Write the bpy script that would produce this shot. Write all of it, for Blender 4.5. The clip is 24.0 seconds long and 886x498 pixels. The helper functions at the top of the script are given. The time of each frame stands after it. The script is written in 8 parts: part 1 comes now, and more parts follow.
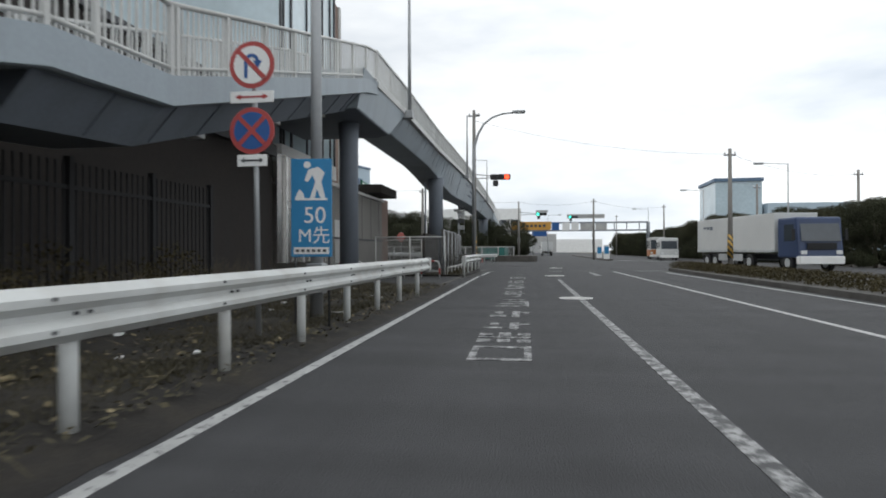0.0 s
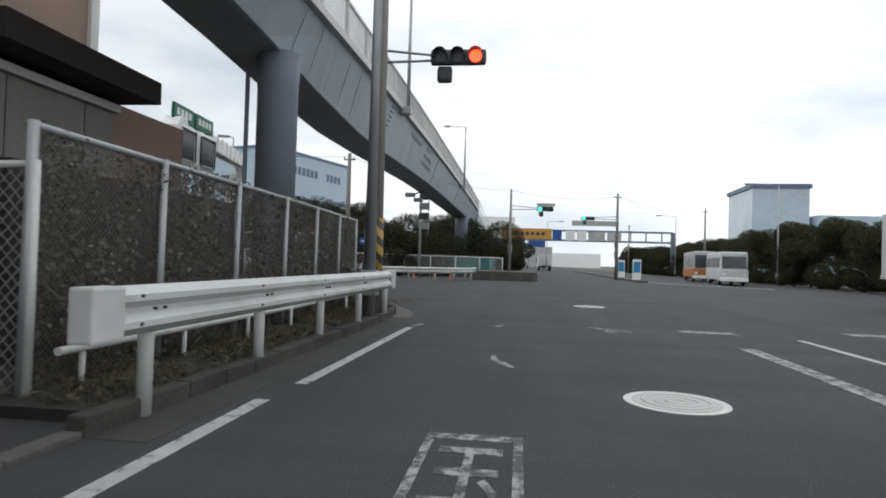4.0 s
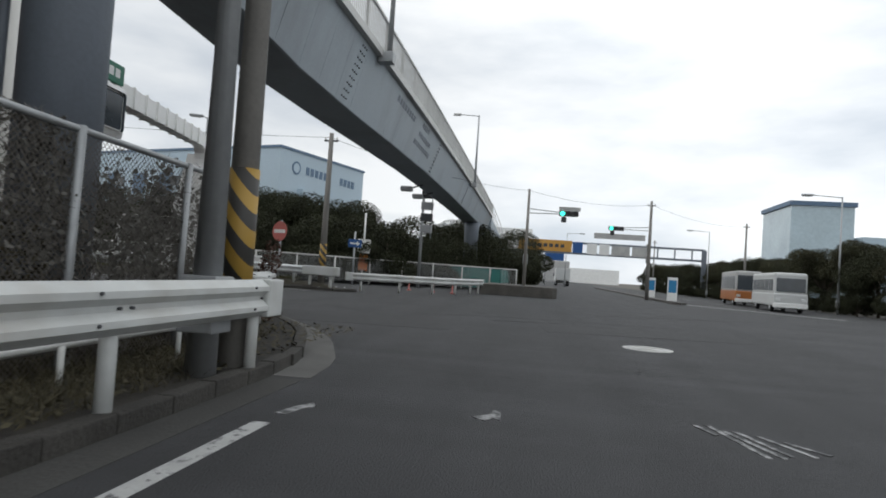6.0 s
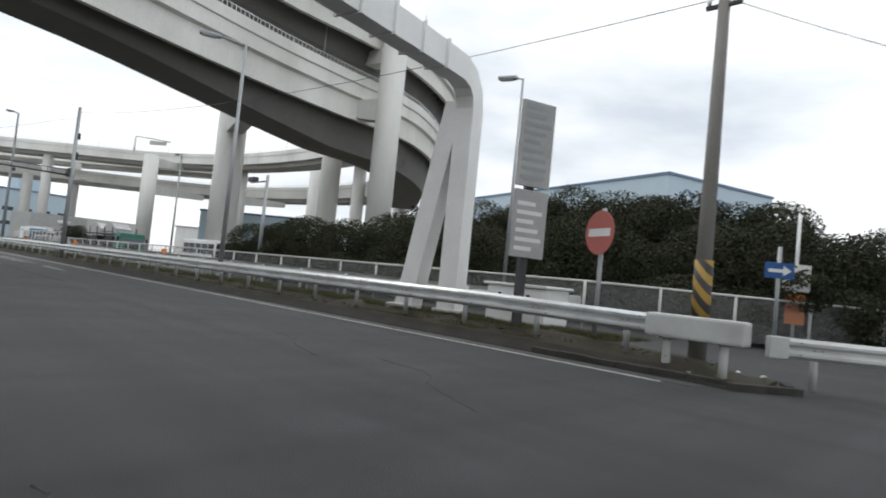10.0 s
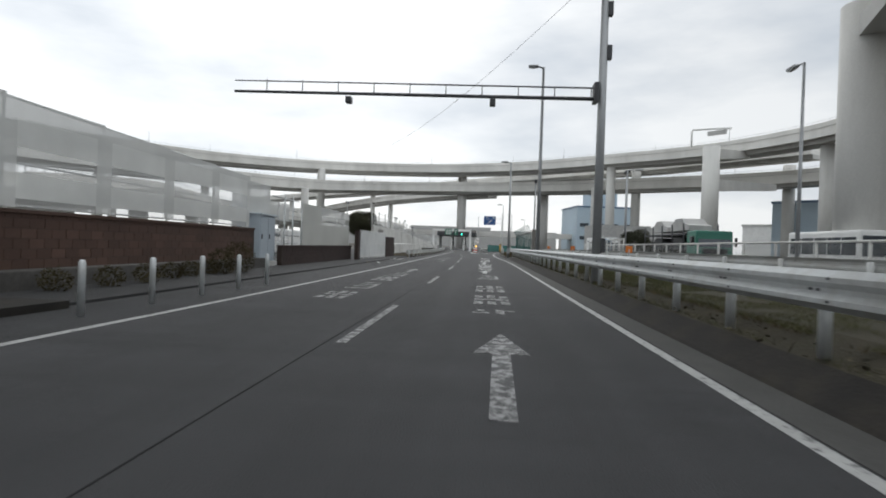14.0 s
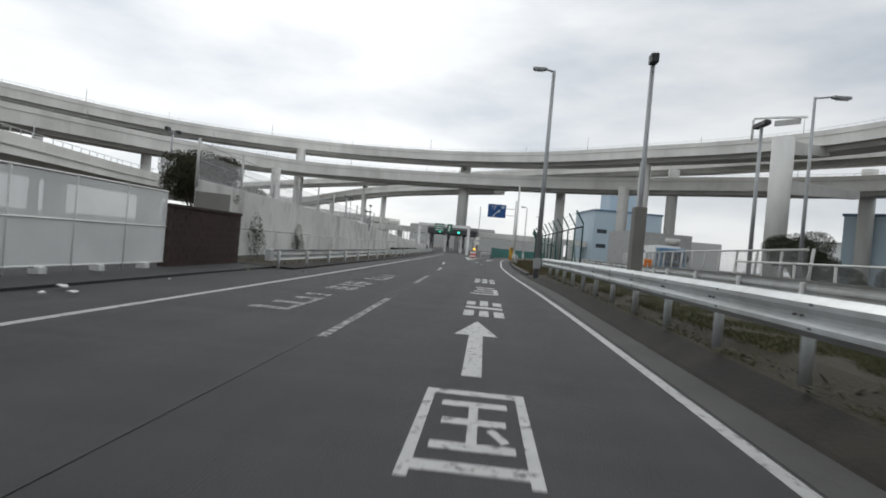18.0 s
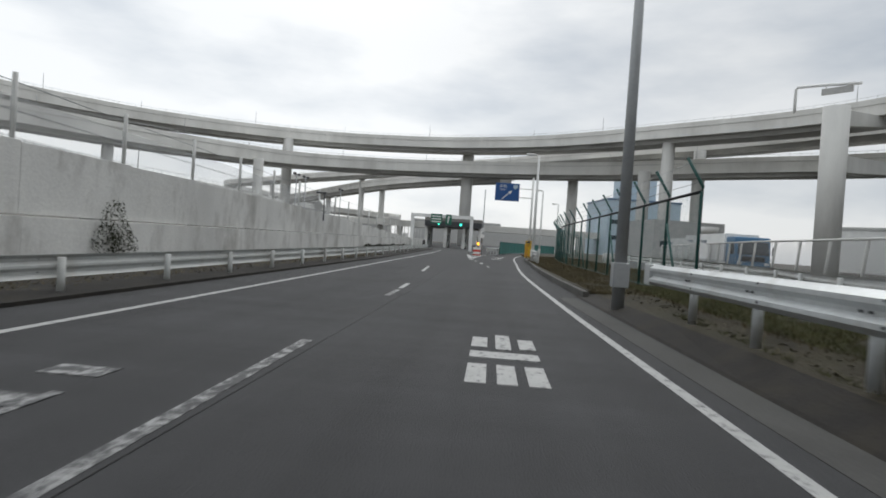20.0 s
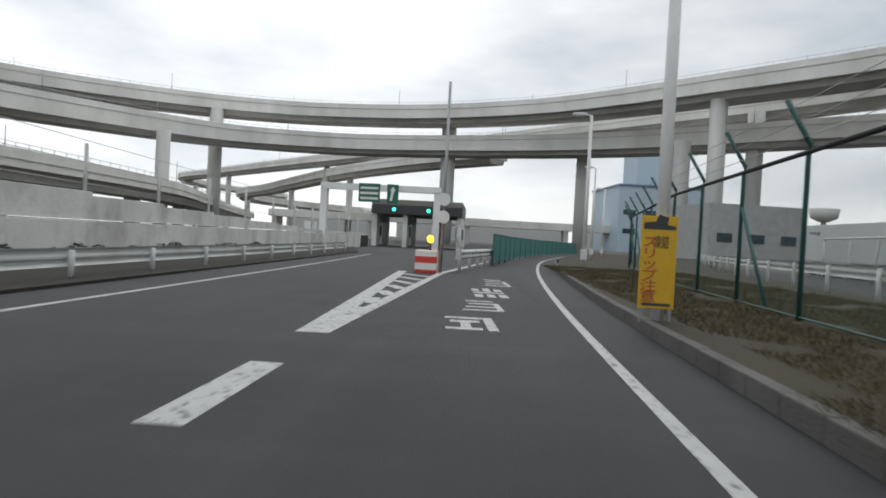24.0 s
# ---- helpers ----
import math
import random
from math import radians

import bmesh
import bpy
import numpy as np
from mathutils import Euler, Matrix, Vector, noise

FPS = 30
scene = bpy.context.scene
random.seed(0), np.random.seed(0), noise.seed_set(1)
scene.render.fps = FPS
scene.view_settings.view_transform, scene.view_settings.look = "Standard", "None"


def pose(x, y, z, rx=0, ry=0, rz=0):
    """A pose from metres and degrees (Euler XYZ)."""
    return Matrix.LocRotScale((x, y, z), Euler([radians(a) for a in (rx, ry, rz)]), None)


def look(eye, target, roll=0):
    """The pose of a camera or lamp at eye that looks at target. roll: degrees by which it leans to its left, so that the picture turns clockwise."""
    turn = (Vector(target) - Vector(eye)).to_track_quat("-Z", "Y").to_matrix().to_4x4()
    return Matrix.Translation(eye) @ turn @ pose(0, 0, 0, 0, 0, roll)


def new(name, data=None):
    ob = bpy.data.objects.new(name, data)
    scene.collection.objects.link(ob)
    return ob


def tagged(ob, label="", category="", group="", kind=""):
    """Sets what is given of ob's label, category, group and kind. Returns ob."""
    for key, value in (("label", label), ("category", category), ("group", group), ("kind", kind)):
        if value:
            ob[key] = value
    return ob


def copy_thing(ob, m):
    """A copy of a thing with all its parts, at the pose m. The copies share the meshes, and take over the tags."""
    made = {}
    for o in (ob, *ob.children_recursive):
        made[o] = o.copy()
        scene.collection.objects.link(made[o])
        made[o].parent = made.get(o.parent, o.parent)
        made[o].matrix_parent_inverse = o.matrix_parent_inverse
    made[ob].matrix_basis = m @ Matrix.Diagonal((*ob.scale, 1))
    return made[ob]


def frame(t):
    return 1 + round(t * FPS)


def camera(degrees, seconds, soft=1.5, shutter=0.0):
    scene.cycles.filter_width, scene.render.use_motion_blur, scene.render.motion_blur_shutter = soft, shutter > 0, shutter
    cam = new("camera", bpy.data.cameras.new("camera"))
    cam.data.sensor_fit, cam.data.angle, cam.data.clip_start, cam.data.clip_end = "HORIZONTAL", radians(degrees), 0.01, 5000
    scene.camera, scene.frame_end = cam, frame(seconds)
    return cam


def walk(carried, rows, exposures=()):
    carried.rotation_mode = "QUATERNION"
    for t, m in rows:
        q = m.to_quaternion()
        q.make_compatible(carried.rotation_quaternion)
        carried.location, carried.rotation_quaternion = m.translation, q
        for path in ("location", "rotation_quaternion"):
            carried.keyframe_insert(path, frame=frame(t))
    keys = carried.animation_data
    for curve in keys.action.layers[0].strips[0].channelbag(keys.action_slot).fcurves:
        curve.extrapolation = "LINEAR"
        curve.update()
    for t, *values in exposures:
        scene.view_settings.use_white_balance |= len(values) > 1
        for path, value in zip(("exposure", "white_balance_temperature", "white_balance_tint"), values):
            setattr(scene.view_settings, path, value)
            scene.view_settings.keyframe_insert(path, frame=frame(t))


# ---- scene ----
cam = camera(72.0, 24.0, 1.8, 0.2)
PATH = [
    (0, (0.002, -0.073, 1.201), (-0.268, 1.909, 1.207), -0.2),
    (0.5, (0.017, 3.61, 1.18), (-0.243, 5.592, 1.171), -0.1),
    (1, (-0.052, 7.37, 1.18), (-0.317, 9.352, 1.173), -0.2),
    (1.5, (-0.161, 10.939, 1.176), (-0.422, 12.922, 1.167), -0.7),
    (2, (-0.14, 14.077, 1.176), (-0.402, 16.06, 1.181), 0.1),
    (2.5, (-0.199, 17.07, 1.204), (-0.428, 19.057, 1.218), 1.1),
    (4.5, (-0.067, 25.326, 1.209), (-0.319, 27.309, 1.253), 1.8),
    (5, (-0.089, 27.079, 1.192), (-0.312, 29.067, 1.218), 2.3),
    (5.5, (-0.101, 28.634, 1.182), (-0.333, 30.62, 1.207), 2.8),
    (6, (-0.135, 30.231, 1.178), (-0.438, 32.207, 1.251), 3.9),
    (6.5, (-0.199, 31.799, 1.19), (-0.448, 33.782, 1.128), 1.9),
    (7, (-0.368, 33.655, 1.204), (-0.657, 35.633, 1.252), 2.5),
    (7.5, (-0.563, 35.638, 1.184), (-0.967, 37.596, 1.238), 1.8),
    (8, (-1.019, 37.842, 1.169), (-1.56, 39.765, 1.26), 3.4),
    (8.5, (-1.658, 39.896, 1.197), (-2.404, 41.751, 1.249), 3.1),
    (9, (-2.536, 41.849, 1.216), (-3.52, 43.588, 1.289), 2.8),
    (9.5, (-3.757, 43.743, 1.208), (-4.986, 45.318, 1.31), 2.5),
    (10, (-5.328, 45.576, 1.248), (-6.729, 46.999, 1.346), 5.7),
    (10.5, (-7.143, 47.269, 1.171), (-8.752, 48.457, 1.21), 4.9),
    (11, (-9.472, 48.704, 1.201), (-11.258, 49.603, 1.198), 4.5),
    (11.5, (-12.06, 49.758, 1.203), (-13.95, 50.413, 1.243), 5.5),
    (13.5, (-27.209, 52.795, 1.185), (-29.209, 52.753, 1.196), 5.5),
    (14, (-31.144, 52.822, 1.156), (-33.14, 52.692, 1.143), 2.0),
    (14.5, (-35.329, 52.862, 1.172), (-37.32, 52.675, 1.14), 0.5),
    (15, (-39.747, 52.909, 1.199), (-41.738, 52.727, 1.172), 2.5),
    (15.5, (-44.091, 53.083, 1.2), (-46.082, 52.9, 1.149), 3.5),
    (16, (-48.184, 53.031, 1.18), (-50.173, 52.828, 1.117), 4.5),
    (16.5, (-52.405, 52.976, 1.175), (-54.396, 52.8, 1.123), 5.3),
    (17, (-56.693, 52.951, 1.226), (-58.683, 52.764, 1.153), 2.0),
    (17.5, (-61.133, 53.1, 1.234), (-63.12, 52.889, 1.169), 1.7),
    (18, (-65.274, 52.978, 1.203), (-67.269, 52.839, 1.192), 5.1),
    (18.5, (-69.526, 52.966, 1.2), (-71.522, 52.847, 1.23), 3.6),
    (20.5, (-86.445, 52.806, 1.202), (-88.436, 52.629, 1.148), 3.7),
    (21, (-91.482, 52.919, 1.189), (-93.472, 52.733, 1.116), 3.2),
    (21.5, (-96.484, 52.987, 1.192), (-98.474, 52.808, 1.118), 3.4),
    (22, (-101.516, 53.007, 1.167), (-103.51, 52.875, 1.112), 3.5),
    (22.5, (-106.571, 53.139, 1.197), (-108.567, 53.022, 1.156), 3.3),
    (23, (-111.514, 53.137, 1.206), (-113.509, 53.013, 1.149), 2.0),
    (23.5, (-116.468, 53.191, 1.193), (-118.465, 53.075, 1.148), 3.3),
    (24, (-121.524, 53.249, 1.153), (-123.52, 53.124, 1.12), 3.1),
]
walk(cam, [(t, look(eye, target, roll)) for t, eye, target, roll in PATH], [(0.0, 0.30), (2.0, 0.37), (5.0, 0.28), (8.0, 0.04), (9.0, 0.33), (10.0, 0.50), (11.0, 0.56), (14.0, 0.12), (15.0, 0.17), (17.0, 0.06), (18.0, 0.0), (21.0, -0.05), (22.0, 0.02), (24.0, 0.06)])
SKY, SUN = 1.0, 0.6

# ---- light ----
world = bpy.data.worlds.new("overcast_sky")
scene.world = world
world.use_nodes = True
wt = world.node_tree
wt.nodes.clear()
w_out = wt.nodes.new("ShaderNodeOutputWorld")
w_bg = wt.nodes.new("ShaderNodeBackground")
w_sky = wt.nodes.new("ShaderNodeTexSky")
w_sky.sky_type, w_sky.sun_disc = "NISHITA", False
w_sky.sun_elevation, w_sky.sun_rotation = radians(38), radians(-100)
w_co = wt.nodes.new("ShaderNodeTexCoord")
w_map = wt.nodes.new("ShaderNodeMapping")
w_map.inputs["Scale"].default_value = (1.0, 1.0, 3.2)
w_n = wt.nodes.new("ShaderNodeTexNoise")
w_n.inputs["Scale"].default_value, w_n.inputs["Detail"].default_value, w_n.inputs["Roughness"].default_value = 2.1, 6.0, 0.52
w_ramp = wt.nodes.new("ShaderNodeValToRGB")
w_ramp.color_ramp.elements[0].position, w_ramp.color_ramp.elements[0].color = 0.34, (0.64, 0.70, 0.77, 1)
w_ramp.color_ramp.elements[1].position, w_ramp.color_ramp.elements[1].color = 0.58, (1.02, 1.045, 1.06, 1)
w_sc = wt.nodes.new("ShaderNodeMix")
w_sc.data_type = "RGBA"
w_sc.inputs["Factor"].default_value = 0.93
w_mul = wt.nodes.new("ShaderNodeMix")
w_mul.data_type, w_mul.blend_type = "RGBA", "MULTIPLY"
w_mul.inputs["Factor"].default_value = 1.0
w_mul.inputs["B"].default_value = (0.10, 0.10, 0.10, 1)
wt.links.new(w_co.outputs["Generated"], w_map.inputs["Vector"])
wt.links.new(w_map.outputs["Vector"], w_n.inputs["Vector"])
wt.links.new(w_n.outputs["Fac"], w_ramp.inputs["Fac"])
wt.links.new(w_sky.outputs["Color"], w_mul.inputs["A"])
wt.links.new(w_mul.outputs["Result"], w_sc.inputs["A"])
wt.links.new(w_ramp.outputs["Color"], w_sc.inputs["B"])
w_dot = wt.nodes.new("ShaderNodeVectorMath")
w_dot.operation = "DOT_PRODUCT"
w_dot.inputs[1].default_value = (-0.70, 0.68, 0.20)
wt.links.new(w_co.outputs["Generated"], w_dot.inputs[0])
w_thick = wt.nodes.new("ShaderNodeMapRange")
w_thick.interpolation_type = "SMOOTHSTEP"
w_thick.inputs["From Min"].default_value, w_thick.inputs["From Max"].default_value = 0.55, 1.0
w_thick.inputs["To Min"].default_value, w_thick.inputs["To Max"].default_value = 1.0, 0.79
wt.links.new(w_dot.outputs["Value"], w_thick.inputs["Value"])
w_sep = wt.nodes.new("ShaderNodeSeparateXYZ")
wt.links.new(w_co.outputs["Generated"], w_sep.inputs["Vector"])
w_dome = wt.nodes.new("ShaderNodeMapRange")
w_dome.inputs["From Min"].default_value, w_dome.inputs["From Max"].default_value = 0.30, 1.0
w_dome.inputs["To Min"].default_value, w_dome.inputs["To Max"].default_value = 1.0, 1.35
wt.links.new(w_sep.outputs["Z"], w_dome.inputs["Value"])
w_both = wt.nodes.new("ShaderNodeMath")
w_both.operation = "MULTIPLY"
wt.links.new(w_thick.outputs["Result"], w_both.inputs[0])
wt.links.new(w_dome.outputs["Result"], w_both.inputs[1])
w_cloud = wt.nodes.new("ShaderNodeVectorMath")
w_cloud.operation = "SCALE"
wt.links.new(w_sc.outputs["Result"], w_cloud.inputs[0])
wt.links.new(w_both.outputs["Value"], w_cloud.inputs["Scale"])
wt.links.new(w_cloud.outputs["Vector"], w_bg.inputs["Color"])
w_bg.inputs["Strength"].default_value = SKY
wt.links.new(w_bg.outputs["Background"], w_out.inputs["Surface"])

sun = new("sun", bpy.data.lights.new("sun", "SUN"))
sun.data.energy, sun.data.angle, sun.data.color = SUN, radians(25), (1.0, 0.98, 0.95)
sun.matrix_world = look((-60, 10, 60), (0, 0, 0))


# ---- materials ----
def mat(name, color, rough=0.7, var=0.18, scale=1.5, fine=30.0, bump=0.15, metal=0.0, stain=None, stain_amount=0.0, stretch=(1, 1, 1), spec=0.4, per=0.0, stain_scale=0.5):
    """A surface with broad mottling, fine grain, relief and, if given, stains of a second colour."""
    m = bpy.data.materials.new(name)
    m.use_nodes = True
    t = m.node_tree
    b = t.nodes["Principled BSDF"]
    geo = t.nodes.new("ShaderNodeNewGeometry")
    mp = t.nodes.new("ShaderNodeMapping")
    mp.inputs["Scale"].default_value = stretch
    t.links.new(geo.outputs["Position"], mp.inputs["Vector"])
    n1 = t.nodes.new("ShaderNodeTexNoise")
    n1.inputs["Scale"].default_value, n1.inputs["Detail"].default_value = scale, 5.0
    n2 = t.nodes.new("ShaderNodeTexNoise")
    n2.inputs["Scale"].default_value, n2.inputs["Detail"].default_value = fine, 3.0
    t.links.new(mp.outputs["Vector"], n1.inputs["Vector"])
    t.links.new(geo.outputs["Position"], n2.inputs["Vector"])
    r1 = t.nodes.new("ShaderNodeMapRange")
    r1.inputs["From Min"].default_value, r1.inputs["From Max"].default_value = 0.3, 0.7
    r1.inputs["To Min"].default_value, r1.inputs["To Max"].default_value = 1 - var, 1 + var
    t.links.new(n1.outputs["Fac"], r1.inputs["Value"])
    r2 = t.nodes.new("ShaderNodeMapRange")
    r2.inputs["From Min"].default_value, r2.inputs["From Max"].default_value = 0.3, 0.7
    r2.inputs["To Min"].default_value, r2.inputs["To Max"].default_value = 1 - 0.5 * var, 1 + 0.5 * var
    t.links.new(n2.outputs["Fac"], r2.inputs["Value"])
    k = t.nodes.new("ShaderNodeMath")
    k.operation = "MULTIPLY"
    t.links.new(r1.outputs["Result"], k.inputs[0])
    t.links.new(r2.outputs["Result"], k.inputs[1])
    last = k.outputs["Value"]
    if per:
        info = t.nodes.new("ShaderNodeObjectInfo")
        r3 = t.nodes.new("ShaderNodeMapRange")
        r3.inputs["To Min"].default_value, r3.inputs["To Max"].default_value = 1 - per, 1 + per
        t.links.new(info.outputs["Random"], r3.inputs["Value"])
        k3 = t.nodes.new("ShaderNodeMath")
        k3.operation = "MULTIPLY"
        t.links.new(last, k3.inputs[0])
        t.links.new(r3.outputs["Result"], k3.inputs[1])
        last = k3.outputs["Value"]
    col = t.nodes.new("ShaderNodeVectorMath")
    col.operation = "SCALE"
    col.inputs[0].default_value = color
    t.links.new(last, col.inputs["Scale"])
    out = col.outputs["Vector"]
    if stain is not None:
        n3 = t.nodes.new("ShaderNodeTexNoise")
        n3.inputs["Scale"].default_value, n3.inputs["Detail"].default_value, n3.inputs["Roughness"].default_value = stain_scale, 8.0, 0.65
        t.links.new(mp.outputs["Vector"], n3.inputs["Vector"])
        r4 = t.nodes.new("ShaderNodeMapRange")
        r4.inputs["From Min"].default_value, r4.inputs["From Max"].default_value = 0.48, 0.72
        r4.inputs["To Max"].default_value = stain_amount
        t.links.new(n3.outputs["Fac"], r4.inputs["Value"])
        mx = t.nodes.new("ShaderNodeMix")
        mx.data_type = "RGBA"
        mx.inputs["B"].default_value = (*stain, 1)
        t.links.new(r4.outputs["Result"], mx.inputs["Factor"])
        t.links.new(out, mx.inputs["A"])
        out = mx.outputs["Result"]
    t.links.new(out, b.inputs["Base Color"])
    rr = t.nodes.new("ShaderNodeMapRange")
    rr.inputs["To Min"].default_value, rr.inputs["To Max"].default_value = max(0.05, rough - 0.12), min(1, rough + 0.12)
    t.links.new(n1.outputs["Fac"], rr.inputs["Value"])
    t.links.new(rr.outputs["Result"], b.inputs["Roughness"])
    b.inputs["Metallic"].default_value = metal
    b.inputs["Specular IOR Level"].default_value = spec
    if bump:
        bp = t.nodes.new("ShaderNodeBump")
        bp.inputs["Strength"].default_value, bp.inputs["Distance"].default_value = bump, 0.02
        t.links.new(n2.outputs["Fac"], bp.inputs["Height"])
        t.links.new(bp.outputs["Normal"], b.inputs["Normal"])
    return m


def glow(name, color, strength):
    m = bpy.data.materials.new(name)
    m.use_nodes = True
    b = m.node_tree.nodes["Principled BSDF"]
    b.inputs["Base Color"].default_value = (*color, 1)
    b.inputs["Emission Color"].default_value = (*color, 1)
    b.inputs["Emission Strength"].default_value = strength
    return m


def worn(name, paint, under, cover, scale=7.0):
    """Paint worn through to the surface under it."""
    m = mat(name, paint, 0.6, 0.12, 3.0, 60.0, 0.1)
    t = m.node_tree
    b = t.nodes["Principled BSDF"]
    src = b.inputs["Base Color"].links[0].from_socket
    geo = t.nodes.new("ShaderNodeNewGeometry")
    n = t.nodes.new("ShaderNodeTexNoise")
    n.inputs["Scale"].default_value, n.inputs["Detail"].default_value, n.inputs["Roughness"].default_value = scale, 8.0, 0.7
    t.links.new(geo.outputs["Position"], n.inputs["Vector"])
    r = t.nodes.new("ShaderNodeMapRange")
    c = 0.35 + 0.3 * (1 - cover)
    r.inputs["From Min"].default_value, r.inputs["From Max"].default_value = c - 0.04, c + 0.07
    t.links.new(n.outputs["Fac"], r.inputs["Value"])
    mx = t.nodes.new("ShaderNodeMix")
    mx.data_type = "RGBA"
    mx.inputs["A"].default_value = (*under, 1)
    t.links.new(r.outputs["Result"], mx.inputs["Factor"])
    t.links.new(src, mx.inputs["B"])
    t.links.new(mx.outputs["Result"], b.inputs["Base Color"])
    return m


def sheer(name, color, amount):
    """Netting or film: part of the light goes straight through."""
    m = mat(name, color, 0.85, 0.08, 0.8, 40.0, 0.05)
    t = m.node_tree
    b = t.nodes["Principled BSDF"]
    tr = t.nodes.new("ShaderNodeBsdfTransparent")
    mx = t.nodes.new("ShaderNodeMixShader")
    mx.inputs["Fac"].default_value = amount
    t.links.new(tr.outputs["BSDF"], mx.inputs[1])
    t.links.new(b.outputs["BSDF"], mx.inputs[2])
    t.links.new(mx.outputs["Shader"], t.nodes["Material Output"].inputs["Surface"])
    return m


def striped(name, a, b_, pitch, turn):
    """Two-colour bands winding round a post."""
    m = bpy.data.materials.new(name)
    m.use_nodes = True
    t = m.node_tree
    b = t.nodes["Principled BSDF"]
    b.inputs["Roughness"].default_value = 0.6
    co = t.nodes.new("ShaderNodeTexCoord")
    sep = t.nodes.new("ShaderNodeSeparateXYZ")
    t.links.new(co.outputs["Object"], sep.inputs["Vector"])
    m1 = t.nodes.new("ShaderNodeMath")
    m1.operation, m1.inputs[1].default_value = "MULTIPLY", turn
    t.links.new(sep.outputs["X"], m1.inputs[0])
    m2 = t.nodes.new("ShaderNodeMath")
    m2.operation = "ADD"
    t.links.new(sep.outputs["Z"], m2.inputs[0])
    t.links.new(m1.outputs["Value"], m2.inputs[1])
    m3 = t.nodes.new("ShaderNodeMath")
    m3.operation, m3.inputs[1].default_value = "PINGPONG", pitch
    t.links.new(m2.outputs["Value"], m3.inputs[0])
    m4 = t.nodes.new("ShaderNodeMath")
    m4.operation, m4.inputs[1].default_value = "GREATER_THAN", pitch / 2
    t.links.new(m3.outputs["Value"], m4.inputs[0])
    mx = t.nodes.new("ShaderNodeMix")
    mx.data_type = "RGBA"
    mx.inputs["A"].default_value, mx.inputs["B"].default_value = (*a, 1), (*b_, 1)
    t.links.new(m4.outputs["Value"], mx.inputs["Factor"])
    t.links.new(mx.outputs["Result"], b.inputs["Base Color"])
    return m


def wire_mesh(name, color, pitch, wire, angle=45.0, metal=0.6):
    """Chain-link: thin wires, open between them."""
    m = bpy.data.materials.new(name)
    m.use_nodes = True
    t = m.node_tree
    b = t.nodes["Principled BSDF"]
    b.inputs["Base Color"].default_value, b.inputs["Metallic"].default_value, b.inputs["Roughness"].default_value = (*color, 1), metal, 0.5
    uv = t.nodes.new("ShaderNodeUVMap")
    mp = t.nodes.new("ShaderNodeMapping")
    mp.inputs["Rotation"].default_value = (0, 0, radians(angle))
    mp.inputs["Scale"].default_value = (1 / pitch, 1 / pitch, 1)
    t.links.new(uv.outputs["UV"], mp.inputs["Vector"])
    sep = t.nodes.new("ShaderNodeSeparateXYZ")
    t.links.new(mp.outputs["Vector"], sep.inputs["Vector"])
    near = []
    for axis in "XY":
        f = t.nodes.new("ShaderNodeMath")
        f.operation, f.inputs[1].default_value = "PINGPONG", 0.5
        t.links.new(sep.outputs[axis], f.inputs[0])
        g = t.nodes.new("ShaderNodeMath")
        g.operation, g.inputs[1].default_value = "LESS_THAN", wire / pitch / 2
        t.links.new(f.outputs["Value"], g.inputs[0])
        near.append(g)
    mx = t.nodes.new("ShaderNodeMath")
    mx.operation = "MAXIMUM"
    t.links.new(near[0].outputs["Value"], mx.inputs[0])
    t.links.new(near[1].outputs["Value"], mx.inputs[1])
    tr = t.nodes.new("ShaderNodeBsdfTransparent")
    ms = t.nodes.new("ShaderNodeMixShader")
    t.links.new(mx.outputs["Value"], ms.inputs["Fac"])
    t.links.new(tr.outputs["BSDF"], ms.inputs[1])
    t.links.new(b.outputs["BSDF"], ms.inputs[2])
    t.links.new(ms.outputs["Shader"], t.nodes["Material Output"].inputs["Surface"])
    return m


ASPHALT_RGB = (0.0345, 0.0348, 0.0362)
M_ASPHALT = mat("asphalt", ASPHALT_RGB, 0.80, 0.27, 0.34, 70.0, 0.8, stain=(0.022, 0.022, 0.023), stain_amount=0.8, stain_scale=0.42, spec=0.4)


def lane_wear(m, ahead, amount):
    """Long streaks of wear along the lanes of one street."""
    t = m.node_tree
    b = t.nodes["Principled BSDF"]
    src = b.inputs["Base Color"].links[0].from_socket
    geo = t.nodes.new("ShaderNodeNewGeometry")
    mp = t.nodes.new("ShaderNodeMapping")
    mp.inputs["Scale"].default_value = (0.035, 1.3, 1) if ahead == "x" else (1.3, 0.035, 1)
    t.links.new(geo.outputs["Position"], mp.inputs["Vector"])
    n = t.nodes.new("ShaderNodeTexNoise")
    n.inputs["Scale"].default_value, n.inputs["Detail"].default_value, n.inputs["Roughness"].default_value = 1.0, 5.0, 0.6
    t.links.new(mp.outputs["Vector"], n.inputs["Vector"])
    r = t.nodes.new("ShaderNodeMapRange")
    r.inputs["From Min"].default_value, r.inputs["From Max"].default_value = 0.35, 0.65
    r.inputs["To Min"].default_value, r.inputs["To Max"].default_value = 1 - amount, 1 + amount
    t.links.new(n.outputs["Fac"], r.inputs["Value"])
    k = t.nodes.new("ShaderNodeVectorMath")
    k.operation = "SCALE"
    t.links.new(src, k.inputs[0])
    t.links.new(r.outputs["Result"], k.inputs["Scale"])
    t.links.new(k.outputs["Vector"], b.inputs["Base Color"])


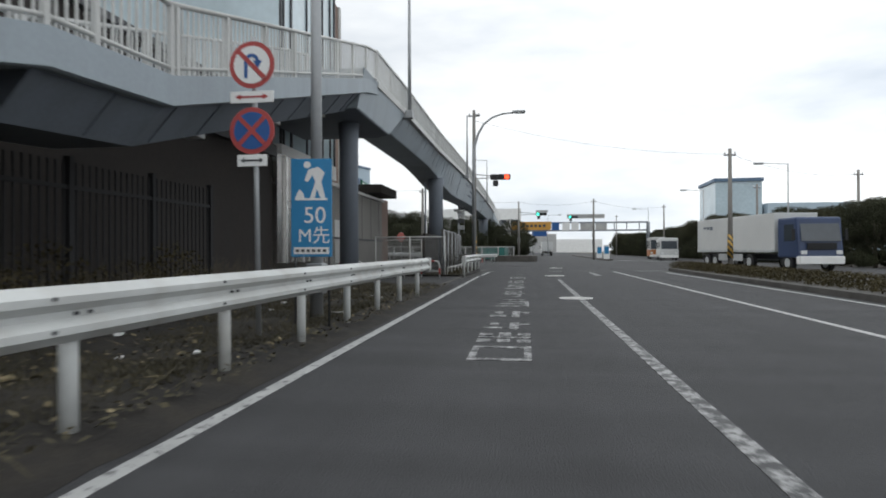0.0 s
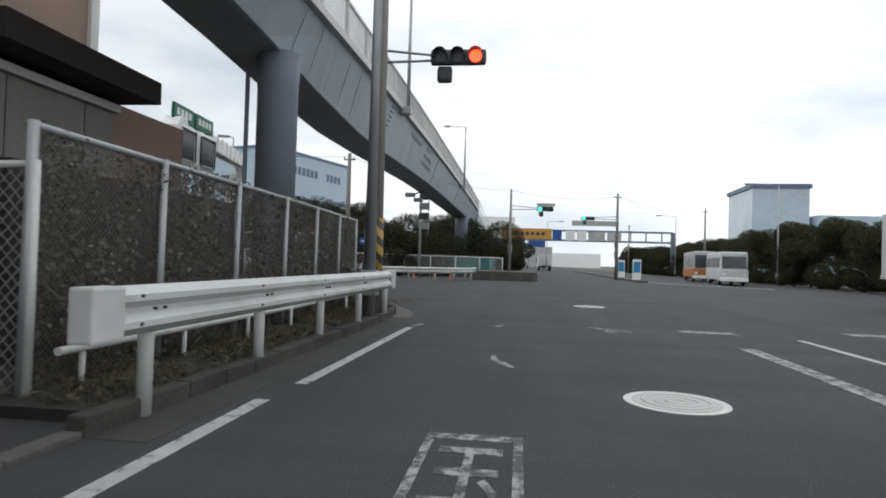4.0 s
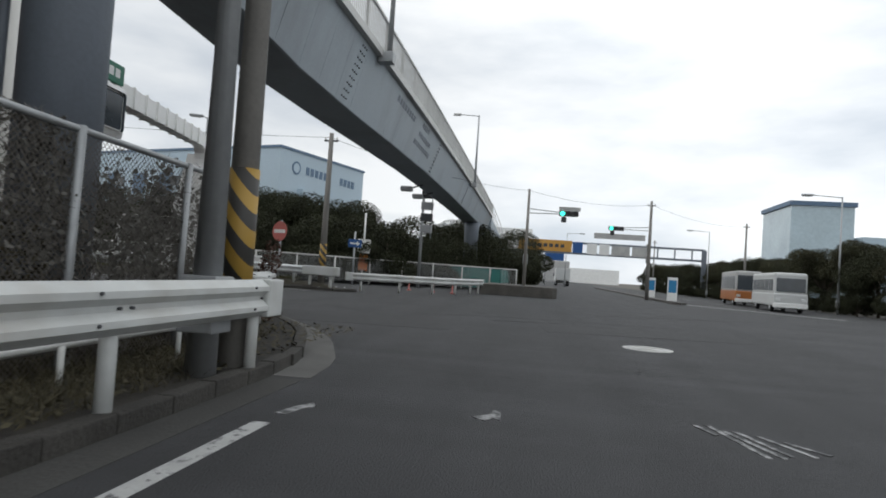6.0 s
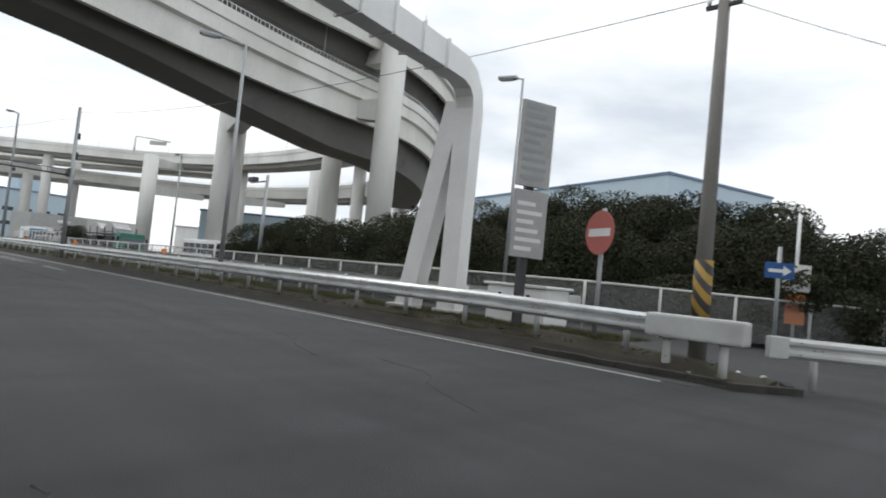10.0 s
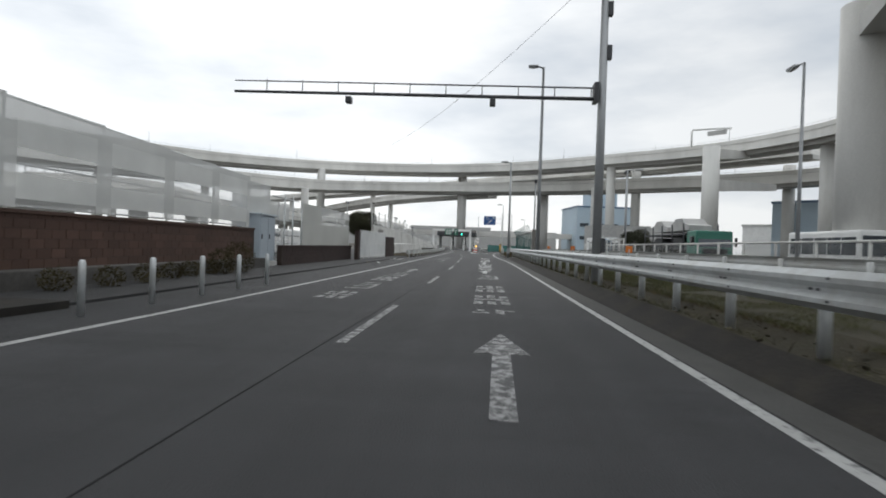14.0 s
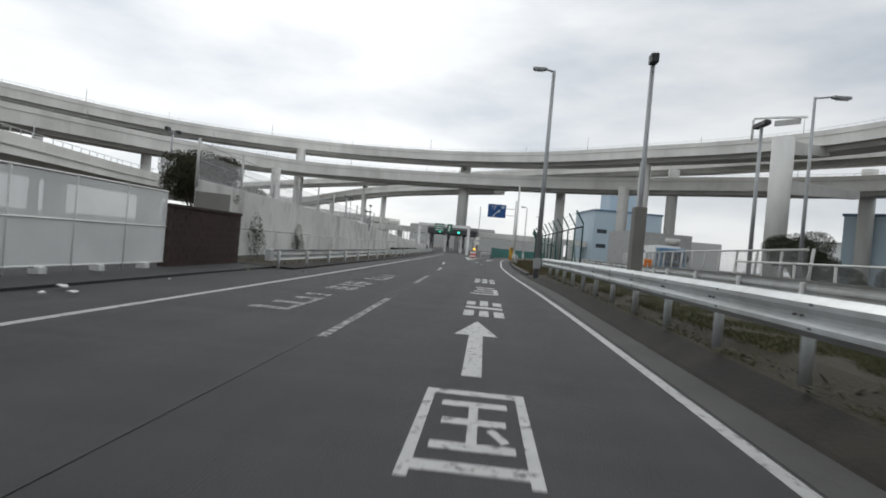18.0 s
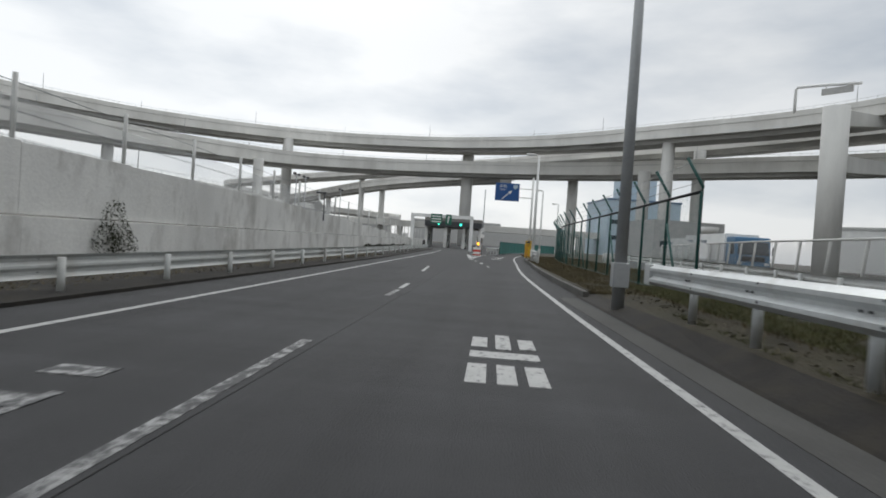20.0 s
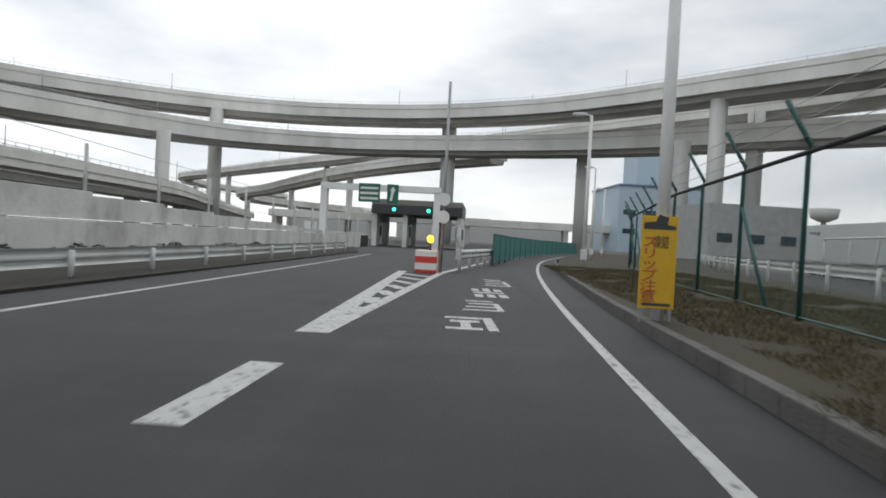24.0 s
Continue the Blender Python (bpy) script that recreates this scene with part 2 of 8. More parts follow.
lane_wear(M_ASPHALT, "y", 0.14)
lane_wear(M_ASPHALT, "x", 0.16)
M_PATCH = mat("asphalt_patch", (0.028, 0.028, 0.029), 0.8, 0.15, 0.8, 90.0, 0.5)
M_CRACK = mat("crack_filler", (0.016, 0.016, 0.017), 0.6, 0.2, 2.0, 30.0, 0.1)
M_GROUND = mat("bare_ground", (0.085, 0.078, 0.065), 0.95, 0.3, 0.08, 3.0, 0.3)
M_DIRT = mat("verge_soil", (0.020, 0.0175, 0.0145), 0.95, 0.40, 1.6, 30.0, 0.35, stain=(0.036, 0.031, 0.022), stain_amount=0.8, stain_scale=1.6)
M_LAWN = mat("winter_lawn", (0.036, 0.030, 0.017), 0.95, 0.3, 0.9, 30.0, 0.9, stain=(0.033, 0.034, 0.015), stain_amount=0.7, stain_scale=0.5)
M_STRAW = mat("dry_grass", (0.19, 0.155, 0.09), 0.9, 0.35, 3.0, 20.0, 0)
M_DEADGRASS = mat("dead_grass", (0.070, 0.061, 0.036), 0.9, 0.4, 3.0, 20.0, 0)
M_DEADVINE = mat("dead_vine", (0.10, 0.095, 0.084), 0.9, 0.45, 1.3, 20.0, 0)
M_WINTERGRASS = mat("winter_grass", (0.080, 0.062, 0.030), 0.9, 0.35, 1.5, 20.0, 0)
M_GREENGRASS = mat("green_grass", (0.064, 0.068, 0.024), 0.9, 0.35, 3.0, 20.0, 0)
M_KERB = mat("kerb_concrete", (0.085, 0.081, 0.075), 0.9, 0.25, 1.2, 35.0, 0.5, stain=(0.035, 0.032, 0.029), stain_amount=0.85, stain_scale=1.1)
M_KERBDARK = mat("mossy_black_kerb", (0.046, 0.043, 0.038), 0.95, 0.3, 1.4, 35.0, 0.6, stain=(0.018, 0.016, 0.014), stain_amount=0.85, stain_scale=1.3)
M_KERBPALE = mat("pale_kerb_concrete", (0.095, 0.092, 0.085), 0.9, 0.22, 1.2, 35.0, 0.5, stain=(0.06, 0.056, 0.05), stain_amount=0.8, stain_scale=0.9)
M_GUTTER = mat("gutter_concrete", (0.105, 0.102, 0.096), 0.9, 0.2, 0.8, 35.0, 0.4, stain=(0.05, 0.048, 0.044), stain_amount=0.7, stain_scale=0.7)
M_DIRTYGUTTER = mat("dirty_gutter_concrete", (0.062, 0.061, 0.057), 0.9, 0.2, 0.8, 35.0, 0.4, stain=(0.040, 0.038, 0.035), stain_amount=0.75, stain_scale=0.6)
M_MUDGUTTER = mat("muddy_gutter", (0.042, 0.041, 0.038), 0.9, 0.25, 0.8, 35.0, 0.5, stain=(0.036, 0.034, 0.031), stain_amount=0.8, stain_scale=0.7)
M_PAINT = worn("road_paint", (0.37, 0.37, 0.36), ASPHALT_RGB, 0.84, 9.0)
M_PAINT_FADED = worn("faded_road_paint", (0.29, 0.29, 0.285), ASPHALT_RGB, 0.50, 7.0)
M_GALV = mat("galvanised_steel", (0.56, 0.58, 0.58), 0.45, 0.10, 1.2, 14.0, 0.06, metal=0.55, stain=(0.30, 0.28, 0.25), stain_amount=0.5, stain_scale=2.0)
M_RAILWHITE = mat("white_rail_paint", (0.50, 0.51, 0.495), 0.5, 0.08, 1.0, 12.0, 0.05, stain=(0.30, 0.27, 0.23), stain_amount=0.55, stain_scale=1.5)
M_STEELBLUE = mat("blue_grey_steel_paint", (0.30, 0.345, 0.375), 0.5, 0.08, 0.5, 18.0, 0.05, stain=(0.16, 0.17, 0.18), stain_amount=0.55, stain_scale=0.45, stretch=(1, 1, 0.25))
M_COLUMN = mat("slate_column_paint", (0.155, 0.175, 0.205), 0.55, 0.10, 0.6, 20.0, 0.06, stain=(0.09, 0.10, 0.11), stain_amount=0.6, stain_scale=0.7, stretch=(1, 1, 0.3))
M_FENCEGREY = mat("grey_bridge_rail", (0.50, 0.50, 0.48), 0.5, 0.1, 1.0, 20.0, 0.05)
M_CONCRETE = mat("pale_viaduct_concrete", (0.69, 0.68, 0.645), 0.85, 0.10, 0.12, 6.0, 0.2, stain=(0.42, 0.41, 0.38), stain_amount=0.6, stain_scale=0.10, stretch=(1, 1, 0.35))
# Darker copy of the deck concrete; underside shade is in the colour.
M_SOFFIT = mat("shaded_girder_concrete", (0.42, 0.415, 0.395), 0.85, 0.12, 0.15, 6.0, 0.2, stain=(0.26, 0.25, 0.235), stain_amount=0.6, stain_scale=0.2)
# Shade under the near decks is put into this dark girder colour.
M_SHADEGIRDER = mat("shaded_steel_girder", (0.15, 0.145, 0.135), 0.7, 0.15, 0.3, 8.0, 0.2, stain=(0.09, 0.08, 0.07), stain_amount=0.6, stain_scale=0.3)
M_PIER = mat("pier_concrete", (0.56, 0.555, 0.53), 0.85, 0.08, 0.25, 8.0, 0.2, stain=(0.36, 0.35, 0.33), stain_amount=0.55, stain_scale=0.2, stretch=(1, 1, 0.2))
M_WALLCON = mat("weathered_wall_concrete", (0.63, 0.625, 0.60), 0.9, 0.12, 0.5, 14.0, 0.4, stain=(0.26, 0.245, 0.22), stain_amount=0.75, stain_scale=0.9, stretch=(1, 1, 0.45))
M_POLE = mat("steel_pole_grey", (0.33, 0.34, 0.345), 0.45, 0.08, 0.8, 14.0, 0.04, metal=0.4)
M_POLEWHITE = mat("white_pole_paint", (0.66, 0.66, 0.64), 0.5, 0.06, 0.8, 14.0, 0.04)
M_POLECON = mat("utility_pole_concrete", (0.20, 0.19, 0.175), 0.85, 0.12, 1.0, 20.0, 0.2)
M_DARK = mat("dark_steel", (0.05, 0.052, 0.055), 0.55, 0.15, 2.0, 20.0, 0.08)
M_BLACK = mat("black_rubber", (0.018, 0.018, 0.019), 0.8, 0.15, 2.0, 20.0, 0.1)
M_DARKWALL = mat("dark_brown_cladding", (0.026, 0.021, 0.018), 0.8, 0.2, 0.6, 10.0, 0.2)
M_BROWN = mat("brown_facade_tile", (0.235, 0.165, 0.135), 0.8, 0.10, 0.4, 12.0, 0.2)
M_GREYWALL = mat("grey_panel_wall", (0.215, 0.205, 0.19), 0.85, 0.10, 0.4, 12.0, 0.2, stain=(0.15, 0.145, 0.135), stain_amount=0.6, stain_scale=0.4)
M_SILVER = mat("corrugated_metal", (0.27, 0.265, 0.255), 0.24, 0.14, 0.9, 20.0, 0.08, metal=0.75, stain=(0.22, 0.21, 0.20), stain_amount=0.6, stain_scale=0.9)
M_HIGHLIGHTSTEEL = mat("highlight_sheet_steel", (0.62, 0.62, 0.60), 0.28, 0.18, 1.6, 20.0, 0.08, metal=0.6, stain=(0.30, 0.29, 0.27), stain_amount=0.6, stain_scale=0.9, stretch=(1, 1, 0.3))
M_BRICK = mat("red_brown_brick", (0.084, 0.049, 0.037), 0.9, 0.15, 0.9, 22.0, 0.4, per=0.18, stain=(0.07, 0.04, 0.03), stain_amount=0.6, stain_scale=0.5)
M_MORTAR = mat("mortar", (0.055, 0.040, 0.033), 0.95, 0.15, 2.0, 40.0, 0.3)
M_DARKBRICK = mat("dark_brick", (0.040, 0.025, 0.022), 0.9, 0.22, 0.9, 22.0, 0.4, per=0.07)
M_NET = sheer("white_screen_net", (0.66, 0.665, 0.64), 0.92)
M_NETOPEN = sheer("open_screen_net", (0.66, 0.67, 0.66), 0.36)
M_NETDENSE = sheer("dense_screen_net", (0.60, 0.605, 0.585), 0.84)
M_NETTHIN = sheer("thin_screen_net", (0.70, 0.71, 0.71), 0.30)
M_SHEET = mat("white_screen_sheet", (0.50, 0.50, 0.465), 0.8, 0.06, 0.6, 20.0, 0.08)
M_GATE = sheer("white_gate_mesh", (0.74, 0.75, 0.74), 0.83)
M_CABINET = mat("pale_blue_cabinet", (0.40, 0.45, 0.49), 0.5, 0.05, 0.8, 14.0, 0.04)
M_WAREHOUSE = mat("pale_blue_cladding", (0.40, 0.49, 0.555), 0.6, 0.05, 0.05, 2.0, 0.05, stretch=(1, 1, 0.2))
M_BLUETRIM = mat("blue_roof_trim", (0.10, 0.16, 0.24), 0.5, 0.08, 0.4, 5.0, 0.05)
M_GLASS = mat("dark_window_glass", (0.035, 0.045, 0.055), 0.12, 0.2, 0.3, 3.0, 0.0, spec=0.8)
M_SKYGLASS = mat("blue_curtain_glass", (0.34, 0.44, 0.49), 0.12, 0.12, 0.15, 2.0, 0.0, spec=1.0)
# Glass whose pale base colour carries the bright sky reflection.
M_REFLECTGLASS = mat("sky_reflection_glass", (0.52, 0.62, 0.66), 0.15, 0.10, 0.3, 3.0, 0.0, spec=1.0)
M_WHITE = mat("white_paint", (0.76, 0.76, 0.74), 0.5, 0.06, 0.8, 16.0, 0.04)
M_TRUCKBOX = mat("truck_box_white", (0.50, 0.51, 0.50), 0.45, 0.06, 0.5, 12.0, 0.03)
M_TRUCKBLUE = mat("truck_cab_blue", (0.035, 0.055, 0.115), 0.35, 0.1, 0.8, 12.0, 0.02)
M_GREEN = mat("sign_green", (0.018, 0.14, 0.085), 0.5, 0.06, 1.0, 16.0, 0.03)
M_TRUCKGREEN = mat("truck_green", (0.03, 0.17, 0.12), 0.4, 0.1, 0.8, 12.0, 0.02)
M_SIGNBLUE = mat("sign_blue", (0.018, 0.085, 0.26), 0.45, 0.06, 1.0, 16.0, 0.03)
M_BOARDBLUE = mat("board_blue", (0.025, 0.20, 0.40), 0.5, 0.06, 1.0, 16.0, 0.03)
M_SIGNWHITE = mat("sign_white", (0.72, 0.72, 0.70), 0.5, 0.05, 1.0, 16.0, 0.03)
M_SIGNRED = mat("sign_red", (0.36, 0.055, 0.05), 0.5, 0.08, 1.0, 16.0, 0.03)
M_REDFADE = mat("faded_sign_red", (0.46, 0.13, 0.11), 0.55, 0.08, 1.0, 16.0, 0.03)
M_YELLOW = mat("sign_yellow", (0.60, 0.36, 0.025), 0.55, 0.08, 1.0, 16.0, 0.03)
M_ORANGE = mat("orange_plastic", (0.66, 0.19, 0.03), 0.55, 0.08, 1.0, 16.0, 0.03)
M_BUSORANGE = mat("dull_orange_paint", (0.34, 0.12, 0.03), 0.5, 0.08, 1.0, 16.0, 0.03)
M_SIGNORANGE = mat("sign_orange", (0.50, 0.26, 0.05), 0.55, 0.06, 0.4, 8.0, 0.03)
M_FADEDBOARD = mat("faded_board", (0.38, 0.38, 0.37), 0.6, 0.10, 1.2, 16.0, 0.04, stain=(0.45, 0.44, 0.42), stain_amount=0.7, stain_scale=1.2)
M_GREENFENCE = mat("green_fence_paint", (0.022, 0.085, 0.075), 0.5, 0.1, 1.0, 16.0, 0.04)
M_GREENSHEET = mat("green_sheet", (0.045, 0.19, 0.17), 0.7, 0.1, 0.6, 10.0, 0.1)
M_CHAIN = wire_mesh("chain_link", (0.34, 0.345, 0.34), 0.075, 0.011)
M_CHAINDARK = wire_mesh("rusty_chain_link", (0.10, 0.088, 0.076), 0.042, 0.008)
M_GREENMESH = wire_mesh("green_chain_link", (0.03, 0.13, 0.11), 0.06, 0.0035, metal=0.0)
M_HAZARD = striped("hazard_stripes", (0.035, 0.033, 0.03), (0.36, 0.22, 0.04), 0.17, 1.2)
M_CHECK = striped("red_white_check", (0.60, 0.05, 0.03), (0.75, 0.75, 0.72), 0.22, 1.0)
M_BARK = mat("bark", (0.085, 0.070, 0.055), 0.95, 0.25, 3.0, 20.0, 0.6)
M_LEAF = mat("evergreen_leaf", (0.037, 0.040, 0.023), 0.75, 0.4, 0.9, 6.0, 0.0, spec=0.12)
M_LEAF2 = mat("evergreen_leaf_olive", (0.048, 0.048, 0.027), 0.75, 0.4, 0.9, 6.0, 0.0, spec=0.12)
M_HEDGE = mat("hedge_leaf", (0.055, 0.046, 0.023), 0.85, 0.35, 1.2, 8.0, 0.0, spec=0.12)
M_REDWEED = mat("red_brown_weed", (0.070, 0.036, 0.026), 0.85, 0.35, 1.2, 8.0, 0.0)
M_LAMPGLASS = mat("lamp_glass", (0.62, 0.63, 0.62), 0.3, 0.05, 1.0, 8.0, 0.0)
M_LENSDARK = mat("dark_lens", (0.03, 0.03, 0.032), 0.3, 0.1, 1.0, 8.0, 0.0)
M_GREENLIGHT = glow("green_signal_light", (0.05, 0.9, 0.6), 2.5)
M_AMBER = glow("amber_signal_light", (1.0, 0.45, 0.03), 3.0)
M_REDLIGHT = glow("red_signal_light", (1.0, 0.06, 0.02), 3.0)


# ---- mesh helpers ----
def box(bm, x0, x1, y0, y1, z0, z1, bev=0.0):
    vs = [bm.verts.new(c) for c in ((x0, y0, z0), (x1, y0, z0), (x1, y1, z0), (x0, y1, z0), (x0, y0, z1), (x1, y0, z1), (x1, y1, z1), (x0, y1, z1))]
    fs = [bm.faces.new([vs[i] for i in q]) for q in ((3, 2, 1, 0), (4, 5, 6, 7), (0, 1, 5, 4), (1, 2, 6, 5), (2, 3, 7, 6), (3, 0, 4, 7))]
    if bev:
        bmesh.ops.bevel(bm, geom=list({e for f in fs for e in f.edges}), offset=bev, segments=2, affect="EDGES", profile=0.6)
    return bm


def tube(bm, pts, radii, n=10, caps=True):
    """A round bar through the points, with a radius at each."""
    pts = [Vector(p) for p in pts]
    if not hasattr(radii, "__len__"):
        radii = [radii] * len(pts)
    rings = []
    for i, p in enumerate(pts):
        d = (pts[min(i + 1, len(pts) - 1)] - pts[max(i - 1, 0)]).normalized()
        side = d.cross(Vector((0, 0, 1)))
        side = Vector((1, 0, 0)) if side.length < 1e-3 else side.normalized()
        up = side.cross(d).normalized()
        rings.append([bm.verts.new(p + radii[i] * (math.cos(2 * math.pi * k / n) * side + math.sin(2 * math.pi * k / n) * up)) for k in range(n)])
    for a, b in zip(rings, rings[1:]):
        for k in range(n):
            f = bm.faces.new((a[k], a[(k + 1) % n], b[(k + 1) % n], b[k]))
            f.smooth = True
    if caps:
        bm.faces.new(rings[0][::-1])
        bm.faces.new(rings[-1])
    return bm


def sweep(bm, path, profile, smooth=False):
    """A closed outline of (across, up) carried along the path; across points to the right of the way."""
    path = [Vector(p) for p in path]
    rings = []
    for i, p in enumerate(path):
        a = (path[i] - path[i - 1]).normalized() if i else None
        b = (path[i + 1] - path[i]).normalized() if i + 1 < len(path) else None
        d = ((a or b) + (b or a))
        d = Vector((d.x, d.y, 0)).normalized()
        right = Vector((d.y, -d.x, 0))
        if a is not None and b is not None:
            c = max(0.4, Vector((b.x, b.y, 0)).normalized().dot(d))
            right = right / c
        rings.append([bm.verts.new(p + right * u + Vector((0, 0, v))) for u, v in profile])
    m = len(profile)
    for r0, r1 in zip(rings, rings[1:]):
        for k in range(m):
            f = bm.faces.new((r0[k], r0[(k + 1) % m], r1[(k + 1) % m], r1[k]))
            f.smooth = smooth
    bm.faces.new(rings[0])
    bm.faces.new(rings[-1][::-1])
    return bm


def slab(bm, outline, z0, z1):
    """A flat plate of any outline."""
    lo = [bm.verts.new((x, y, z0)) for x, y in outline]
    hi = [bm.verts.new((x, y, z1)) for x, y in outline]
    n = len(outline)
    bm.faces.new(hi)
    bm.faces.new(lo[::-1])
    for k in range(n):
        bm.faces.new((lo[k], lo[(k + 1) % n], hi[(k + 1) % n], hi[k]))
    bmesh.ops.recalc_face_normals(bm, faces=bm.faces[:])
    return bm


def smooth_line(pts, step):
    """Points at even steps on a smooth line through the given ones."""
    pts = [Vector(p) for p in pts]
    out = []
    for i in range(len(pts) - 1):
        p0, p1, p2, p3 = pts[max(i - 1, 0)], pts[i], pts[i + 1], pts[min(i + 2, len(pts) - 1)]
        n = max(1, round((p2 - p1).length / step))
        for k in range(n):
            t = k / n
            out.append(0.5 * ((2 * p1) + (p2 - p0) * t + (2 * p0 - 5 * p1 + 4 * p2 - p3) * t * t + (3 * p1 - p0 - 3 * p2 + p3) * t ** 3))
    out.append(pts[-1])
    return out


def mesh_of(name, bm, material):
    me = bpy.data.meshes.new(name)
    bmesh.ops.recalc_face_normals(bm, faces=bm.faces[:])
    bm.to_mesh(me)
    bm.free()
    me.materials.append(material)
    return me


def part(name, bm, material, parent=None, label=""):
    """One mesh object under a thing or a part, from a bmesh or a ready mesh."""
    me = mesh_of(name, bm, material) if isinstance(bm, bmesh.types.BMesh) else bm
    ob = new(name, me)
    if parent is not None:
        ob.parent = parent
    if label:
        ob["label"] = label
    return ob


def thing(name, label, category, group="", at=(0, 0, 0), turn=0.0, kind=""):
    ob = new(name)
    ob.empty_display_size = 0.3
    ob.matrix_basis = pose(*at, 0, 0, turn)
    return tagged(ob, label, category, group, kind)


def single(name, bm, material, label, category="", group="", kind="", at=(0, 0, 0), turn=0.0):
    ob = part(name, bm, material)
    ob.matrix_basis = pose(*at, 0, 0, turn)
    return tagged(ob, label, category, group, kind)


def B():
    return bmesh.new()


def grid_uv(name, corners, material, parent, label=""):
    """A flat panel of two points along and a height, with its size in metres on its UVs."""
    (x0, y0, z0), (x1, y1, z1), h = corners
    me = bpy.data.meshes.new(name)
    me.from_pydata([(x0, y0, z0), (x1, y1, z1), (x1, y1, z1 + h), (x0, y0, z0 + h)], [], [(0, 1, 2, 3)])
    length = math.dist((x0, y0, z0), (x1, y1, z1))
    layer = me.uv_layers.new(name="UVMap")
    for k, uv in enumerate(((0, 0), (length, 0), (length, h), (0, h))):
        layer.data[k].uv = uv
    me.materials.append(material)
    ob = new(name, me)
    ob.parent = parent
    if label:
        ob["label"] = label
    return ob


def letters(name, text, size, material, parent, m, label="", depth=0.004, stretch=(1, 1)):
    """Writing in the built-in font, as a mesh, centred at the pose m."""
    cu = bpy.data.curves.new(name, "FONT")
    cu.body, cu.size, cu.align_x, cu.align_y, cu.extrude = text, size, "CENTER", "CENTER", depth
    tmp = bpy.data.objects.new(name, cu)
    scene.collection.objects.link(tmp)
    me = bpy.data.meshes.new_from_object(tmp.evaluated_get(bpy.context.evaluated_depsgraph_get()))
    bpy.data.objects.remove(tmp)
    me.transform(Matrix.Diagonal((*stretch, 1, 1)))
    me.materials.clear()
    me.materials.append(material)
    ob = new(name, me)
    ob.parent = parent
    ob.matrix_basis = m
    if label:
        ob["label"] = label
    return ob


# ---- ground and roads ----
bm = B()
slab(bm, [(-2500, -2500), (2500, -2500), (2500, 2500), (-2500, 2500)], -0.40, -0.05)
tagged(part("ground", bm, M_GROUND), "bare grey-brown earth reaching to the horizon", "ground", kind="structure")

bm = B()
slab(bm, [(-2.9, -60), (22, -60), (22, 600), (-2.9, 600), (-2.9, 76), (-420, 76), (-420, 30), (-2.9, 30)], -0.30, 0.0)
tagged(part("road", bm, M_ASPHALT), "worn dark grey asphalt with patches and cracks", "road", kind="structure")


def flat(name, outline, material, label, z=0.004):
    bm = B()
    slab(bm, outline, z - 0.003, z)
    return tagged(part(name, bm, material), label, "road marking", kind="structure")


def stripe(pts, width, material=M_PAINT, name="lane_line", label="white painted lane line", z=0.004):
    bm = B()
    sweep(bm, [(x, y, 0) for x, y in pts], [(-width / 2, z - 0.003), (width / 2, z - 0.003), (width / 2, z), (-width / 2, z)])
    return tagged(part(name, bm, material), label, "road marking", kind="structure")


def dashes(a, b, length, gap, width, material=M_PAINT_FADED, label="faded dashed lane line"):
    (x0, y0), (x1, y1) = a, b
    total = math.dist(a, b)
    ux, uy = (x1 - x0) / total, (y1 - y0) / total
    s = 0.0
    while s < total:
        e = min(s + length, total)
        stripe([(x0 + ux * s, y0 + uy * s), (x0 + ux * e, y0 + uy * e)], width, material, label=label)
        s += length + gap


# road 1 lines
stripe([(-2.2, -40), (-2.2, 28.5)], 0.13, label="white edge line beside the verge")
stripe([(-2.12, 29.2), (-2.02, 34.45)], 0.13, label="white edge line beside the verge")
stripe([(1.34, -40), (1.34, 25.5)], 0.15, M_PAINT_FADED, label="worn white lane line")
stripe([(4.85, -40), (4.85, 35.0)], 0.13, label="white lane line")
stripe([(7.35, -40), (7.5, 34)], 0.13, label="white edge line beside the median")
for x0, x1, y0, y1 in ((3.0, 4.0, 35.5, 35.9), (3.3, 3.55, 29.4, 33.5), (7.25, 7.5, 29, 33.0), (6.3, 7.9, 36.2, 36.7)):
    flat("stop_mark", [(x0, y0), (x1, y0), (x1, y1), (x0, y1)], M_PAINT_FADED, "worn white road mark at the junction")
flat("paint_splash", [(-0.58, 35.28), (-0.46, 35.18), (-0.40, 35.3), (-0.34, 35.24), (-0.35, 35.55), (-0.42, 35.6), (-0.45, 35.42)], M_PAINT_FADED, "remains of white paint on the asphalt")
flat("paint_splash", [(-2.05, 34.75), (-1.96, 34.72), (-1.9, 35.0), (-1.84, 35.05), (-1.9, 35.2), (-2.0, 35.0)], M_PAINT_FADED, "remains of white paint on the asphalt")
flat("paint_splash", [(-0.42, 31.55), (-0.36, 31.58), (-0.31, 31.2), (-0.22, 31.05), (-0.10, 30.72), (-0.16, 30.68), (-0.30, 30.95), (-0.40, 31.15)], M_PAINT_FADED, "remains of white paint on the asphalt")
stripe([(9.2, 76), (16.5, 66)], 0.4, label="white stop line of the opposite lanes")
dashes((15.2, 72), (14.0, 180), 5, 5, 0.15)

